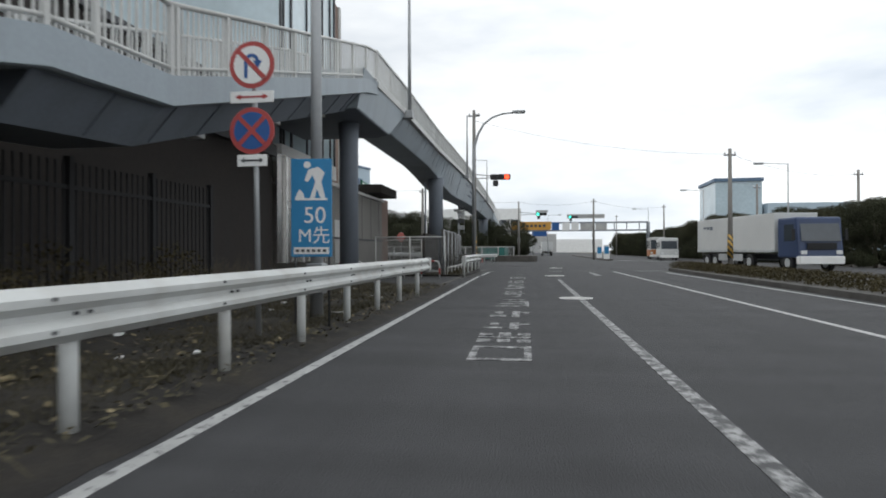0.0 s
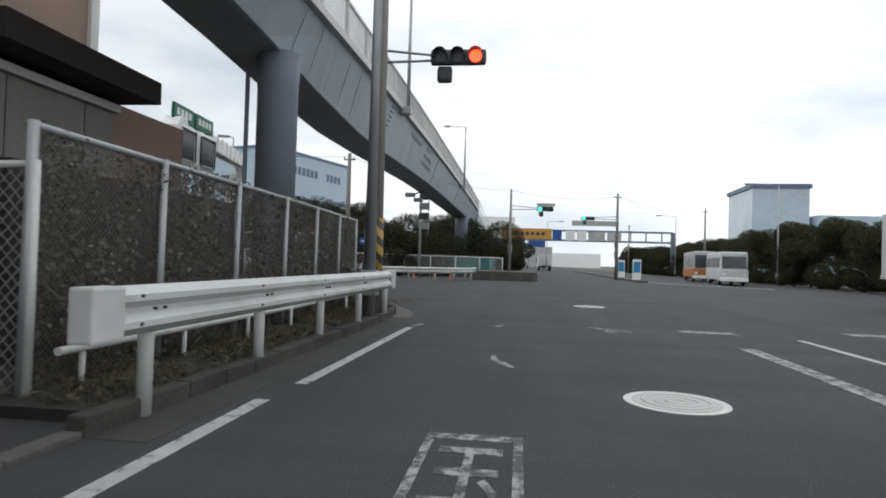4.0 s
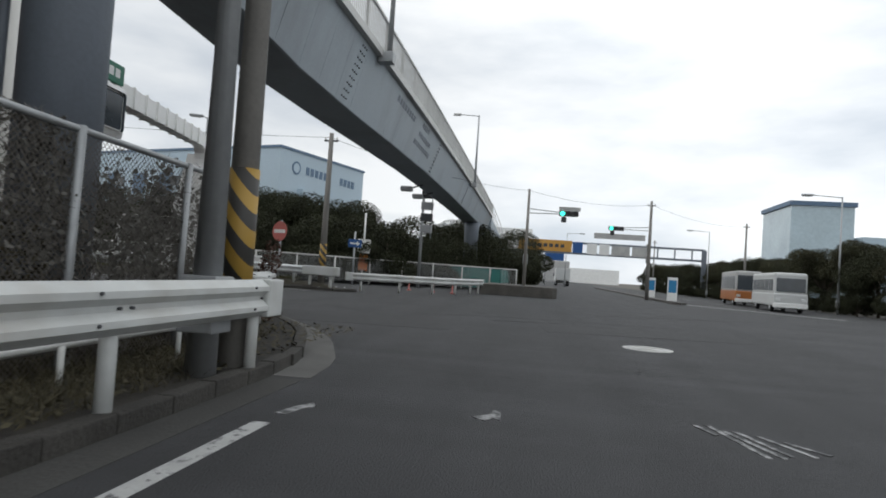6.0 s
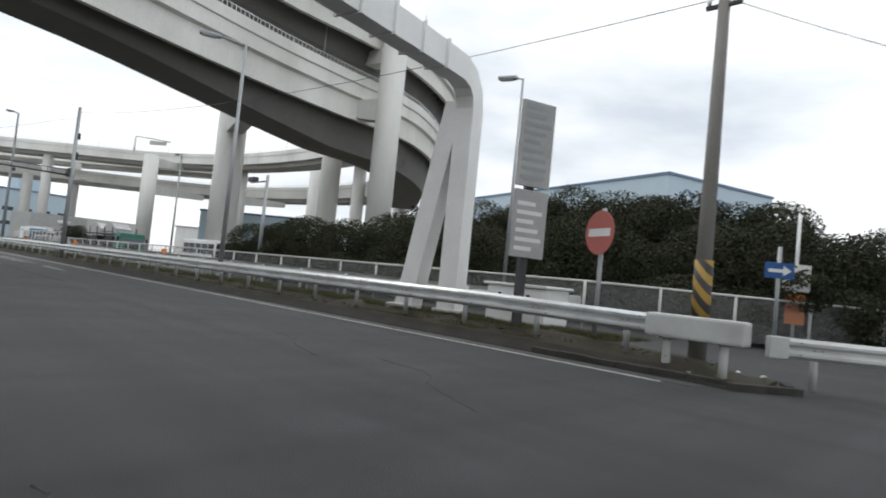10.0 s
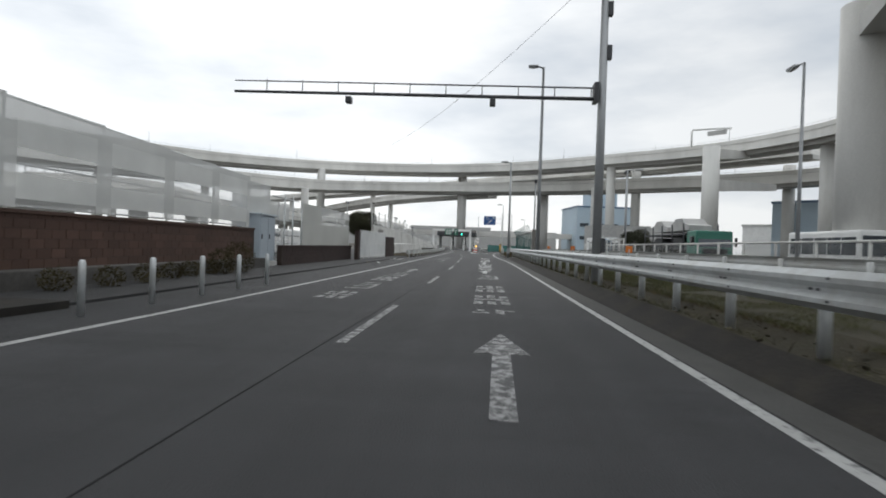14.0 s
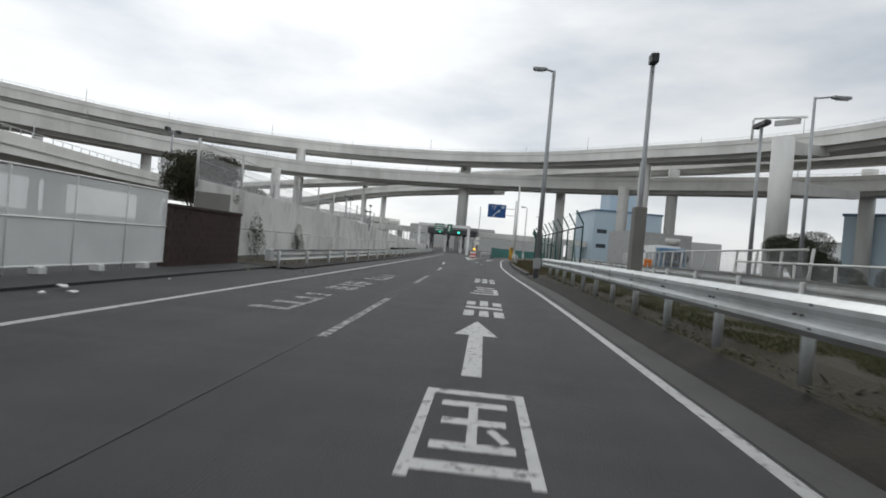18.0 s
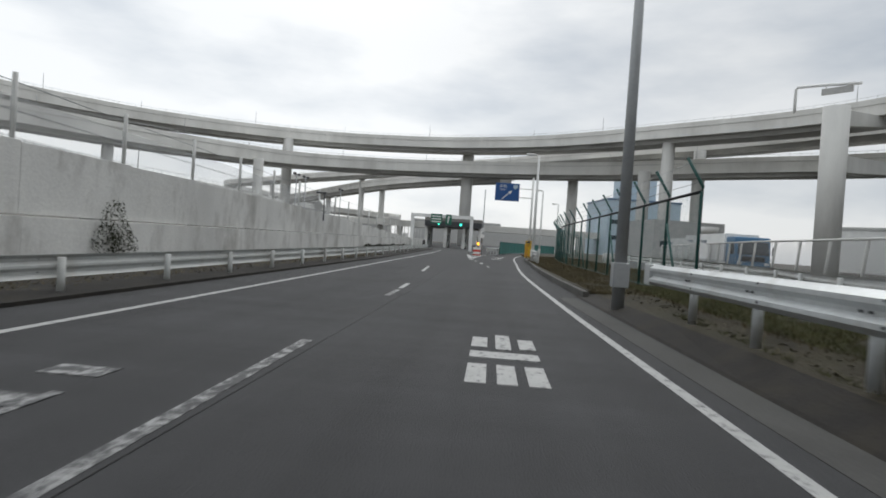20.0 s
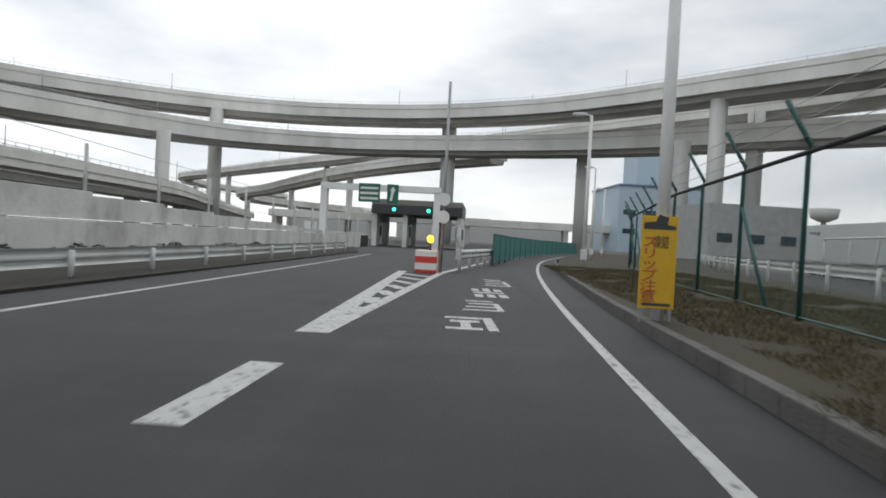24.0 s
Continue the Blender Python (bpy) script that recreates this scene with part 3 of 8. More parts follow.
# road 2 lines
RIGHT_EDGE = [(-9.5, 54.9), (-40, 54.9), (-75, 54.85), (-95, 54.38), (-108, 54.23), (-120, 54.47), (-135, 54.88), (-150, 55.9), (-165, 57.8), (-185, 62.0), (-215, 70.0)]
LEFT_EDGE = [(-15, 46.5), (-24, 46.9), (-32, 47.6), (-40, 48.1), (-80, 48.1), (-115, 47.7), (-140, 47.3), (-158, 46.6)]
edge_r = [(p.x, p.y) for p in smooth_line([(x, y, 0) for x, y in RIGHT_EDGE], 2.0)]
stripe(edge_r, 0.125, label="white edge line beside the kerb")
edge_l = [(p.x, p.y) for p in smooth_line([(x, y, 0) for x, y in LEFT_EDGE], 2.0)]
stripe(edge_l, 0.125, label="white edge line of the far lane")
for s, e in ((-38.0, -42.5), (-49.3, -53.4), (-60.3, -65.8), (-72.4, -77.9), (-83.5, -88.5), (-94.2, -95.9), (-96.3, -98.0), (-104.8, -109.2)):
    ys = [np.interp(-v, [66, 97.5, 109, 120], [51.24, 50.72, 50.08, 49.7]) for v in (s, e)]
    stripe([(s, ys[0]), (e, ys[1])], 0.12, M_PAINT_FADED if s > -96 else M_PAINT, label="worn dashed lane line")
bm = B()
tube(bm, [(-27, 51.05, 0.002), (-55, 51.1, 0.002), (-110, 51.0, 0.002)], 0.007, 4)
tagged(part("road_joint", bm, M_CRACK), "dark tar joint along the road", "road joint", kind="structure")


# ---- rails ----
W_FACE = [(0.0, 0.0), (0.025, 0.02), (0.08, 0.06), (0.08, 0.105), (0.02, 0.155), (0.02, 0.195), (0.08, 0.245), (0.08, 0.29), (0.025, 0.33), (0.0, 0.35)]


def guardrail(name, label, path, height, side, material, spacing=2.0, group="guardrails", ends=(True, True), post_r=0.057):
    """A beam of W section on round posts along the path of (x, y, ground). side: 1 faces the right of the way, -1 the left."""
    top = thing(name, label, "guardrail", group, at=path[0])
    ox, oy, oz = path[0]
    loc = [Vector((x - ox, y - oy, z - oz)) for x, y, z in path]
    outline = [(side * u, v) for u, v in W_FACE] + [(side * (u - 0.014), v) for u, v in W_FACE[::-1]]
    bm = B()
    sweep(bm, [p + Vector((0, 0, height - 0.35)) for p in loc], outline, False)
    part("beam", bm, material, top)
    # posts at even steps
    post = B()
    tube(post, [(0, 0, -0.12), (0, 0, height - 0.04)], post_r, 10)
    post_mesh = mesh_of("post", post, material)
    walked, nxt = 0.0, 0.5
    bolts = B()
    for a, b in zip(loc, loc[1:]):
        length = (b - a).length
        d = (b - a) / length
        right = Vector((d.y, -d.x, 0)).normalized()
        while nxt <= walked + length:
            p = a + d * (nxt - walked) - right * side * 0.075
            o = part("post", post_mesh, material, top)
            o.location = p
            f = a + d * (nxt - walked) + right * side * 0.034 + Vector((0, 0, height - 0.175))
            for u, v in ((-0.06, 0.0), (0.06, 0.0), (-0.30, 0.105), (-0.30, -0.09)):
                c = f + d * u + right * side * (0.049 if v else -0.002) + Vector((0, 0, v))
                tube(bolts, [c - right * side * 0.02, c + right * side * 0.012], 0.013, 6)
            nxt += spacing
        walked += length
    part("bolts", bolts, M_DARK, top)["kind"] = "stuff"
    # rounded end pieces
    for on, p, q in ((ends[0], loc[0], loc[1]), (ends[1], loc[-1], loc[-2])):
        if on:
            d = (p - q).normalized()
            right = Vector((d.y, -d.x, 0))
            bm = B()
            box(bm, -0.02, 0.30, -0.085, 0.085, height - 0.355, height + 0.004, 0.02)
            o = part("end_cap", bm, material, top)
            o.matrix_basis = Matrix.Translation(p) @ Matrix.Rotation(math.atan2(d.y, d.x), 4, "Z")
    return top


guardrail("guardrail", "white-grey W-beam guardrail on round posts in dry grass",
          [(-2.77, y, 0.1) for y in (-13.1, -8, -2, 4, 9, 12, 13.2)] + [(-2.70, 14.3, 0.1), (-2.70, 15.3, 0.1), (-2.77, 16.95, 0.1)], 0.90, 1, M_RAILWHITE)
CORNER = [(-2.75, 27.3), (-2.75, 31), (-2.72, 35.8), (-2.95, 36.6), (-3.5, 37.4), (-4.3, 38.1), (-5.3, 38.6)]
guardrail("guardrail", "white W-beam guardrail bending round the street corner", [(x, y, 0.12) for x, y in CORNER[:3]], 0.86, 1, M_RAILWHITE, ends=(True, True))
guardrail("guardrail", "short curved white guardrail at the street corner", [(-3.32, 36.98, 0.12), (-4.05, 38.3, 0.12), (-4.42, 39.5, 0.12), (-4.75, 40.5, 0.12), (-5.2, 41.3, 0.12), (-5.95, 42.0, 0.12), (-7.0, 42.5, 0.12)], 0.86, 1, M_RAILWHITE, spacing=1.2)
guardrail("guardrail", "long grey W-beam guardrail beside the slip road", [(-10.2, 55.95, 0.35)] + [(x, max(55.72, 55.95 + 0.008 * (x + 14)), 0.40) for x in range(-14, -88, -4)] + [(-92.5, 55.62, 0.38)], 0.66, -1, M_GALV, spacing=2.0)
guardrail("guardrail", "white guardrail of the opposite carriageway", [(x, 59.2, 0.26) for x in range(-14, -90, -6)] + [(-96, 60.4, 0.12), (-102, 61.8, 0.15), (-110, 62.4, 0.15), (-125, 62.5, 0.15), (-138, 63.2, 0.15), (-150, 65.2, 0.15), (-165, 69.0, 0.15), (-185, 75.6, 0.15)], 0.90, 1, M_RAILWHITE, spacing=3.0)
guardrail("guardrail", "white guardrail running from the corner towards the bridge", [(-8.3, 56.9, 0.1), (-6.5, 58.4, 0.1), (-4.6, 60.5, 0.1), (-3.6, 63.0, 0.1), (-3.2, 66.2, 0.1)], 0.75, 1, M_RAILWHITE)
bm = B()
box(bm, -10.25, -8.6, 55.75, 56.15, 0.64, 1.04, 0.05)
t_ = single("crash_block", bm, M_RAILWHITE, "white steel guardrail end block on posts", "guardrail", "guardrails")
for x in (-9.9, -8.95):
    bm = B()
    tube(bm, [(x, 55.95, -0.02), (x, 55.95, 0.67)], 0.075, 10)
    part("post", bm, M_RAILWHITE, t_)
guardrail("guardrail", "white guardrail below the concrete wall", [(-84, 46.3, 0.05), (-92, 46.4, 0.05), (-110, 46.2, 0.05), (-130, 45.6, 0.05), (-150, 45.0, 0.05), (-160, 44.6, 0.05)], 0.56, -1, M_RAILWHITE, spacing=3.0)
guardrail("guardrail", "short white guardrail on the grass verge", [(-120.5, 55.75, 0.12), (-124.6, 55.8, 0.12)], 0.82, -1, M_RAILWHITE, spacing=1.7, post_r=0.09)
guardrail("guardrail", "white guardrail beside the exit lane", [(-143, 52.5, 0.05), (-150, 53.6, 0.05), (-160, 55.0, 0.05)], 0.75, 1, M_RAILWHITE)


# ---- verges and kerbs ----
def verge(name, outline, z, material, label):
    bm = B()
    slab(bm, outline, -0.02, z)
    return tagged(part(name, bm, material), label, "verge", kind="structure")


bm = B()
rows = []
for y in np.arange(-20, 20.51, 0.5):
    row = []
    for x, z in ((-2.36, 0.004), (-2.5, 0.02), (-2.7, 0.05), (-3.0, 0.09), (-3.4, 0.11), (-4.0, 0.12), (-4.8, 0.12), (-5.6, 0.13), (-6.4, 0.13), (-9.0, 0.13)):
        wob = noise.noise(Vector((x * 1.3, y * 1.1, 0.3))) * (0.05 if x < -2.6 else 0.012)
        row.append(bm.verts.new((x + (noise.noise(Vector((x, y * 1.7, 4.0))) * 0.10 if x > -2.9 else 0), y, max(0.003 if y < 18 else 0.04, (z + wob) * min(1.0, (20.9 - y) / 1.6)))))
    rows.append(row)
for a, b in zip(rows, rows[1:]):
    for k in range(len(a) - 1):
        bm.faces.new((a[k], b[k], b[k + 1], a[k + 1]))
tagged(part("verge", bm, M_DIRT), "dark earth verge with dead grass and leaf litter", "verge", kind="structure")
CORNER_EDGE = [(-2.35, 30.0, 0), (-2.32, 36.2, 0), (-2.85, 38.5, 0), (-3.75, 40.4, 0), (-5.4, 42.6, 0), (-6.9, 43.95, 0), (-8.5, 44.9, 0), (-10.5, 45.4, 0), (-16.0, 45.9, 0)]
EDGE = smooth_line(CORNER_EDGE, 0.6)


def offset(line, d):
    out = []
    for i, p in enumerate(line):
        t = (line[min(i + 1, len(line) - 1)] - line[max(i - 1, 0)]).normalized()
        out.append((p.x - t.y * d, p.y + t.x * d))
    return out


ARC = offset(EDGE, 0.47)
verge("verge", [(-12, 27.4), (-2.95, 27.4), *[(x - 0.1, y) for x, y in ARC], (-30, 46.2), (-40, 46.6), (-40, 43), (-12, 36)], 0.12, M_DIRT, "earth corner verge with dead grass and litter")
verge("footway", [(-9.5, 17.8), (-2.98, 17.8), (-2.98, 27.4), (-9.5, 27.4)], 0.035, M_PATCH, "dark asphalt footway at a building entrance")
bm = B()
sections = []
for x, f in ((-8.5, 0.15), (-9.6, 0.7), (-12, 1.0), *[(x_, 1.0) for x_ in range(-16, -94, -4)], (-97.9, 0.9)):
    w = 58.3 if x < -13 else 57.3
    h = 0.40 * f + 0.03 * math.sin(x * 1.7) - 0.2 * max(0.0, (-86 - x) / 12)
    q = min(0.0, (x + 84) / 14) * 0.36
    sections.append([(x, 55.40 + q, -0.02), (x, 55.46 + q, 0.03), (x, 55.80 + q * 0.6, h * 0.55), (x, 56.3, h), (x, w - 0.6, h), (x, w, 0.08), (x, w, -0.02)])
rings = [[bm.verts.new(p) for p in s_] for s_ in sections]
for a, b in zip(rings, rings[1:]):
    for k in range(7):
        bm.faces.new((a[k], b[k], b[(k + 1) % 7], a[(k + 1) % 7]))
bm.faces.new(rings[0][::-1])
bm.faces.new(rings[-1])
bmesh.ops.recalc_face_normals(bm, faces=bm.faces[:])
bank = part("verge", bm, M_LAWN)
bank.data.materials.append(M_DIRT)
for f_ in bank.data.polygons:
    if f_.center.y < 55.9:
        f_.material_index = 1
tagged(bank, "raised grass bank behind the guardrail", "verge", kind="structure")
R_IN = [(x, y + 0.97) for x, y in RIGHT_EDGE if x <= -95]
verge("verge", [(-98, 55.42)] + R_IN[1:] + [(-215, 86), (-185, 76.6), (-165, 70.0), (-150, 66.2), (-138, 64.1), (-125, 63.3), (-110, 63.2), (-102, 62.6), (-98, 61.6)], 0.16, M_LAWN, "brown winter grass verge beside the exit lane")
verge("verge", [(-40, 43.2), (-40, 46.4), (-84.5, 46.2), (-84.5, 43.2)], 0.05, M_PATCH, "dark asphalt footway along a brick wall")
verge("verge", [(-84.5, 42.2), (-84.5, 46.9), (-118, 46.7), (-160, 45.4), (-175, 42)], 0.06, M_DIRT, "gravelly strip below the concrete wall")

stone = B()
box(stone, -0.297, 0.297, -0.075, 0.075, -0.05, 0.14, 0.015)
STONE = mesh_of("kerb_stone", stone, M_KERB)
DARKSTONE = STONE.copy()
DARKSTONE.materials[0] = M_KERBDARK
PALESTONE = STONE.copy()
PALESTONE.materials[0] = M_KERBPALE


def kerb(path, label, z=0.0, mesh=STONE):
    top = thing("kerb", label, "kerb", kind="structure")
    walked, nxt = 0.0, 0.3
    for (x0, y0), (x1, y1) in zip(path, path[1:]):
        length = math.dist((x0, y0), (x1, y1))
        while nxt <= walked + length:
            f = (nxt - walked) / length
            o = part("kerb_stone", mesh, M_KERB, top)
            o.matrix_basis = pose(x0 + f * (x1 - x0), y0 + f * (y1 - y0), z + random.uniform(-0.008, 0.008), 0, 0, math.degrees(math.atan2(y1 - y0, x1 - x0)) + random.uniform(-0.6, 0.6))
            nxt += 0.6
        walked += length


kerb([(-2.92, 20.0), (-2.92, 27.2)], "lowered concrete kerb stones at an entrance", -0.10)
kerb([(-2.90, 27.2), *ARC, (-24, 46.0)], "rounded row of blackened concrete kerb stones at the corner", 0.0, DARKSTONE)
kerb([(-8.3, 56.9), (-8.0, 56.2), (-8.5, 55.6), (-10, 55.5), (-12.4, 55.5)], "short dark stained concrete kerb round the end of the bank", -0.02, DARKSTONE)
kerb([(x, y + 0.92) for x, y in edge_r if x < -96], "pale concrete kerb beside the grass verge", 0.04, PALESTONE)
# gutters
bm = B()
g_out, g_in = offset(EDGE, 0.0), offset(EDGE, 0.40)
slab(bm, [(-2.40, 27.2), (-2.36, 36.1), (-2.80, 36.1), (-2.80, 27.2)], -0.001, 0.004)
tagged(part("gutter", bm, M_MUDGUTTER), "gutter black with mud beside the kerb", "gutter", kind="structure")
bm = B()
slab(bm, [p for p in g_out if p[1] > 36.0] + [p for p in g_in[::-1] if p[1] > 36.0], -0.001, 0.006)
tagged(part("gutter", bm, M_GUTTER), "pale concrete gutter round the corner", "gutter", kind="structure")
bm = B()
slab(bm, [(-9, 55.0), (-85, 54.98), (-92, 54.75), (-97, 54.55), (-97, 54.98), (-92, 55.16), (-85, 55.41), (-9, 55.41)], -0.001, 0.005)
tagged(part("gutter", bm, M_DIRTYGUTTER), "dirty concrete gutter beside the kerb", "gutter", kind="structure")

# median with hedge on road 1
bm = B()
slab(bm, [(7.7, -60), (7.9, 30), (8.15, 36.6), (8.6, 37.4), (9.4, 37.4), (9.9, 36.6), (10.0, 30), (9.8, -60)], -0.02, 0.16)
tagged(part("median", bm, M_KERB), "kerbed median strip with clipped planting", "median", kind="structure")
bm = B()
slab(bm, [(9.1, 73.4), (9.6, 73.0), (10.1, 73.6), (11.3, 140), (10.2, 140)], -0.02, 0.16)
tagged(part("median", bm, M_KERB), "kerbed median beyond the junction", "median", kind="structure")


# ---- footbridge ----
GIRDER = [(18.6, 5.72, 6.36), (24, 5.70, 6.50), (28, 5.72, 6.52), (32, 5.72, 6.55), (35.0, 5.55, 6.60), (38, 5.30, 6.70), (42, 5.12, 6.80), (46, 5.18, 6.90), (50, 5.30, 6.96), (56, 5.45, 7.02), (64, 5.52, 7.04), (74, 5.50, 7.0), (82, 5.45, 6.93), (90, 5.4, 6.8)]
bridge = thing("footbridge", "blue-grey steel footbridge with railings along the road", "footbridge", at=(-5.8, 18.6, 0))


def loft(bm, sections, closed=True):
    rings = [[bm.verts.new(p) for p in s] for s in sections]
    n = len(rings[0])
    for a, b in zip(rings, rings[1:]):
        for k in range(n):
            bm.faces.new((a[k], a[(k + 1) % n], b[(k + 1) % n], b[k]))
    bm.faces.new(rings[0])
    bm.faces.new(rings[-1][::-1])
    return bm


def at_y(y):
    ys = [g[0] for g in GIRDER]
    return np.interp(y, ys, [g[1] for g in GIRDER]), np.interp(y, ys, [g[2] for g in GIRDER])


bm = B()
loft(bm, [[(-0.60, y - 18.6, zb), (0.60, y - 18.6, zb), (0.66, y - 18.6, zb + 0.02), (1.1, y - 18.6, zt), (-1.1, y - 18.6, zt), (-0.66, y - 18.6, zb + 0.02)] for y, zb, zt in GIRDER])
part("girder", bm, M_STEELBLUE, bridge)
for side in (1, -1):
    bm = B()
    loft(bm, [[(side * 1.06, y - 18.6, zt - 0.02), (side * 1.24, y - 18.6, zt - 0.02), (side * 1.24, y - 18.6, zt + 0.16), (side * 1.06, y - 18.6, zt + 0.16)] for y, zb, zt in GIRDER])
    part("edge_beam", bm, M_FENCEGREY, bridge)
for y in np.arange(20, 89, 1.15):
    zb, zt = at_y(y)
    bm = B()
    loft(bm, [[(x - 0.01, y - 18.6 - 0.012, z), (x + 0.004, y - 18.6 - 0.012, z), (x + 0.004, y - 18.6 + 0.012, z), (x - 0.01, y - 18.6 + 0.012, z)] for x, z in ((0.675, zb + 0.08), (1.08, zt - 0.06))])
    part("stiffener", bm, M_STEELBLUE, bridge)
for y in (44.6, 57.0, 69.0):
    zb, zt = at_y(y)
    for dy in (-0.16, 0.0, 0.16):
        bm = B()
        for k in range(9):
            f = 0.1 + 0.8 * k / 8
            x, z = 0.66 + 0.44 * f, zb + (zt - zb) * f
            tube(bm, [(x - 0.01, y - 18.6 + dy + f * 0.4, z), (x + 0.025, y - 18.6 + dy + f * 0.4, z)], 0.022, 6)
        part("bolt_strip", bm, M_DARK, bridge)["kind"] = "stuff"
# painted writing on the girder, too small to read
for y0, z0, n in ((49.0, 0.55, 8), (53.2, 0.62, 4), (53.0, 0.36, 7), (52.6, 0.12, 9)):
    zb, zt = at_y(y0)
    bm = B()
    for k in range(n):
        f0 = 0.25 + z0 * 0.9
        ya = y0 - 18.6 + k * 0.36
        q = [(0.66 + 0.44 * f + 0.004, y, zb + (zt - zb) * f) for f, y in ((f0, ya), (f0, ya + 0.24), (f0 + 0.11, ya + 0.24), (f0 + 0.11, ya))]
        loft(bm, [q, [(x + 0.004, y, z) for x, y, z in q]])
    part("painted_writing", bm, M_COLUMN, bridge)["kind"] = "stuff"
# railings
bar = B()
for k in range(14):
    box(bar, -0.012, 0.012, 0.07 + k * 0.143 - 0.011, 0.07 + k * 0.143 + 0.011, 0.10, 0.96)
BARS = mesh_of("infill_panel", bar, M_FENCEGREY)
post = B()
box(post, -0.035, 0.035, -0.035, 0.035, 0.0, 1.01)
RPOST = mesh_of("rail_post", post, M_FENCEGREY)
for side in (1.15, -1.15):
    bm = B()
    loft(bm, [[(side - 0.035, y - 18.6, zt + 1.10), (side + 0.035, y - 18.6, zt + 1.10), (side + 0.035, y - 18.6, zt + 1.17), (side - 0.035, y - 18.6, zt + 1.17)] for y, zb, zt in GIRDER])
    part("top_rail", bm, M_FENCEGREY, bridge)
    bm = B()
    loft(bm, [[(side - 0.02, y - 18.6, zt + 0.23), (side + 0.02, y - 18.6, zt + 0.23), (side + 0.02, y - 18.6, zt + 0.27), (side - 0.02, y - 18.6, zt + 0.27)] for y, zb, zt in GIRDER])
    part("bottom_rail", bm, M_FENCEGREY, bridge)
    for y in np.arange(18.7, 89.5, 2.0):
        zb, zt = at_y(y)
        o = part("rail_post", RPOST, M_FENCEGREY, bridge)
        o.location = (side, y - 18.6, zt + 0.14)
        o = part("infill_panel", BARS, M_FENCEGREY, bridge)
        o["kind"] = "stuff"
        o.location = (side, y - 18.6, zt + 0.16)
# ramp towards the near end: a flight, a landing and a second flight, all beside the road
RAMP = [(18.6, 6.52), (17.4, 6.28), (7.43, 3.53), (5.3, 3.42), (-7.5, 0.45)]
bm = B()
loft(bm, [[(-1.15, y - 18.6, z - 0.42), (1.15, y - 18.6, z - 0.42), (1.2, y - 18.6, z - 0.40), (1.2, y - 18.6, z), (-1.2, y - 18.6, z), (-1.2, y - 18.6, z - 0.40)] for y, z in RAMP])
part("ramp_deck", bm, M_STEELBLUE, bridge)
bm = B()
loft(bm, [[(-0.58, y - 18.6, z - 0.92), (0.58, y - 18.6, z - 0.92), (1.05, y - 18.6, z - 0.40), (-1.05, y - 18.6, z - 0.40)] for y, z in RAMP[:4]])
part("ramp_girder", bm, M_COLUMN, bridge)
for side in (1.15, -1.15):
    for (ya, za), (yb, zb2) in zip(RAMP, RAMP[1:]):
        bm = B()
        for h, r in ((0.95, 0.04), (0.10, 0.03)):
            tube(bm, [(side, ya - 18.6, za + h), (side, yb - 18.6, zb2 + h)], r, 6)
        part("ramp_rail", bm, M_FENCEGREY, bridge)
        bm = B()
        n = max(1, int((ya - yb) / 0.14))
        for k in range(n + 1):
            y = ya + (yb - ya) * k / n
            z = za + (zb2 - za) * k / n
            w = 0.04 if k % 10 == 0 else 0.014
            box(bm, side - w * 0.8, side + w * 0.8, y - 18.6 - w, y - 18.6 + w, z, z + 0.97)
        part("ramp_railing", bm, M_FENCEGREY, bridge)["kind"] = "stuff"
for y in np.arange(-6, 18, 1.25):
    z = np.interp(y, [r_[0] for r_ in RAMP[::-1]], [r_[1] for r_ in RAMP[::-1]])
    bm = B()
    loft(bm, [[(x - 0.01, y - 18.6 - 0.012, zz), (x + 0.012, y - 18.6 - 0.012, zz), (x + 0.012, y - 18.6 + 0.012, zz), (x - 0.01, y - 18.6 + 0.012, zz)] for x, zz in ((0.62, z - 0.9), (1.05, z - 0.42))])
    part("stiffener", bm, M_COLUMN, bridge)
for y in (10.0, 13.4, 16.6):
    z = np.interp(y, [r_[0] for r_ in RAMP[::-1]], [r_[1] for r_ in RAMP[::-1]])
    bm = B()
    box(bm, -0.2, 0.1, y - 18.7, y - 18.4, z - 1.02, z - 0.91, 0.02)
    part("soffit_lamp", bm, M_LAMPGLASS, bridge)
# wide landing box where the ramp meets the girder
bm = B()
loft(bm, [[(-2.3, -1.6, 5.34), (1.0, -1.6, 5.34), (1.0, 2.5, 5.34), (0.5, 3.0, 5.34), (-2.3, 3.0, 5.34)], [(-2.5, -1.6, 6.48), (1.22, -1.6, 6.48), (1.22, 4.4, 6.48), (0.9, 4.7, 6.48), (-2.5, 4.7, 6.48)]])
part("landing", bm, M_STEELBLUE, bridge)
# Thin dark sheet under the landing: the soffit's shade as colour.
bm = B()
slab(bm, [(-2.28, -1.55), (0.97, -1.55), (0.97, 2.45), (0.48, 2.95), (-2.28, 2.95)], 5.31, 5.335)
part("landing_soffit", bm, M_COLUMN, bridge, "landing soffit with its shade put in as dark slate colour")
# columns
for y, r, zt in ((19.0, 0.30, 5.36), (36.1, 0.43, 5.5), (81.5, 0.60, 5.45), (96.0, 0.40, 4.0)):
    bm = B()
    CX = 0.45 if 30 < y < 40 else 0.15
    tube(bm, [(CX, y - 18.6, -0.05), (CX, y - 18.6, zt - 0.7), (CX, y - 18.6, zt + 0.05)], [r, r, r * 1.12], 24)
    part("column", bm, M_COLUMN, bridge)
bm = B()
tube(bm, [(-0.15, 17.3, 0.0), (-0.15, 17.3, 5.3)], 0.05, 8)
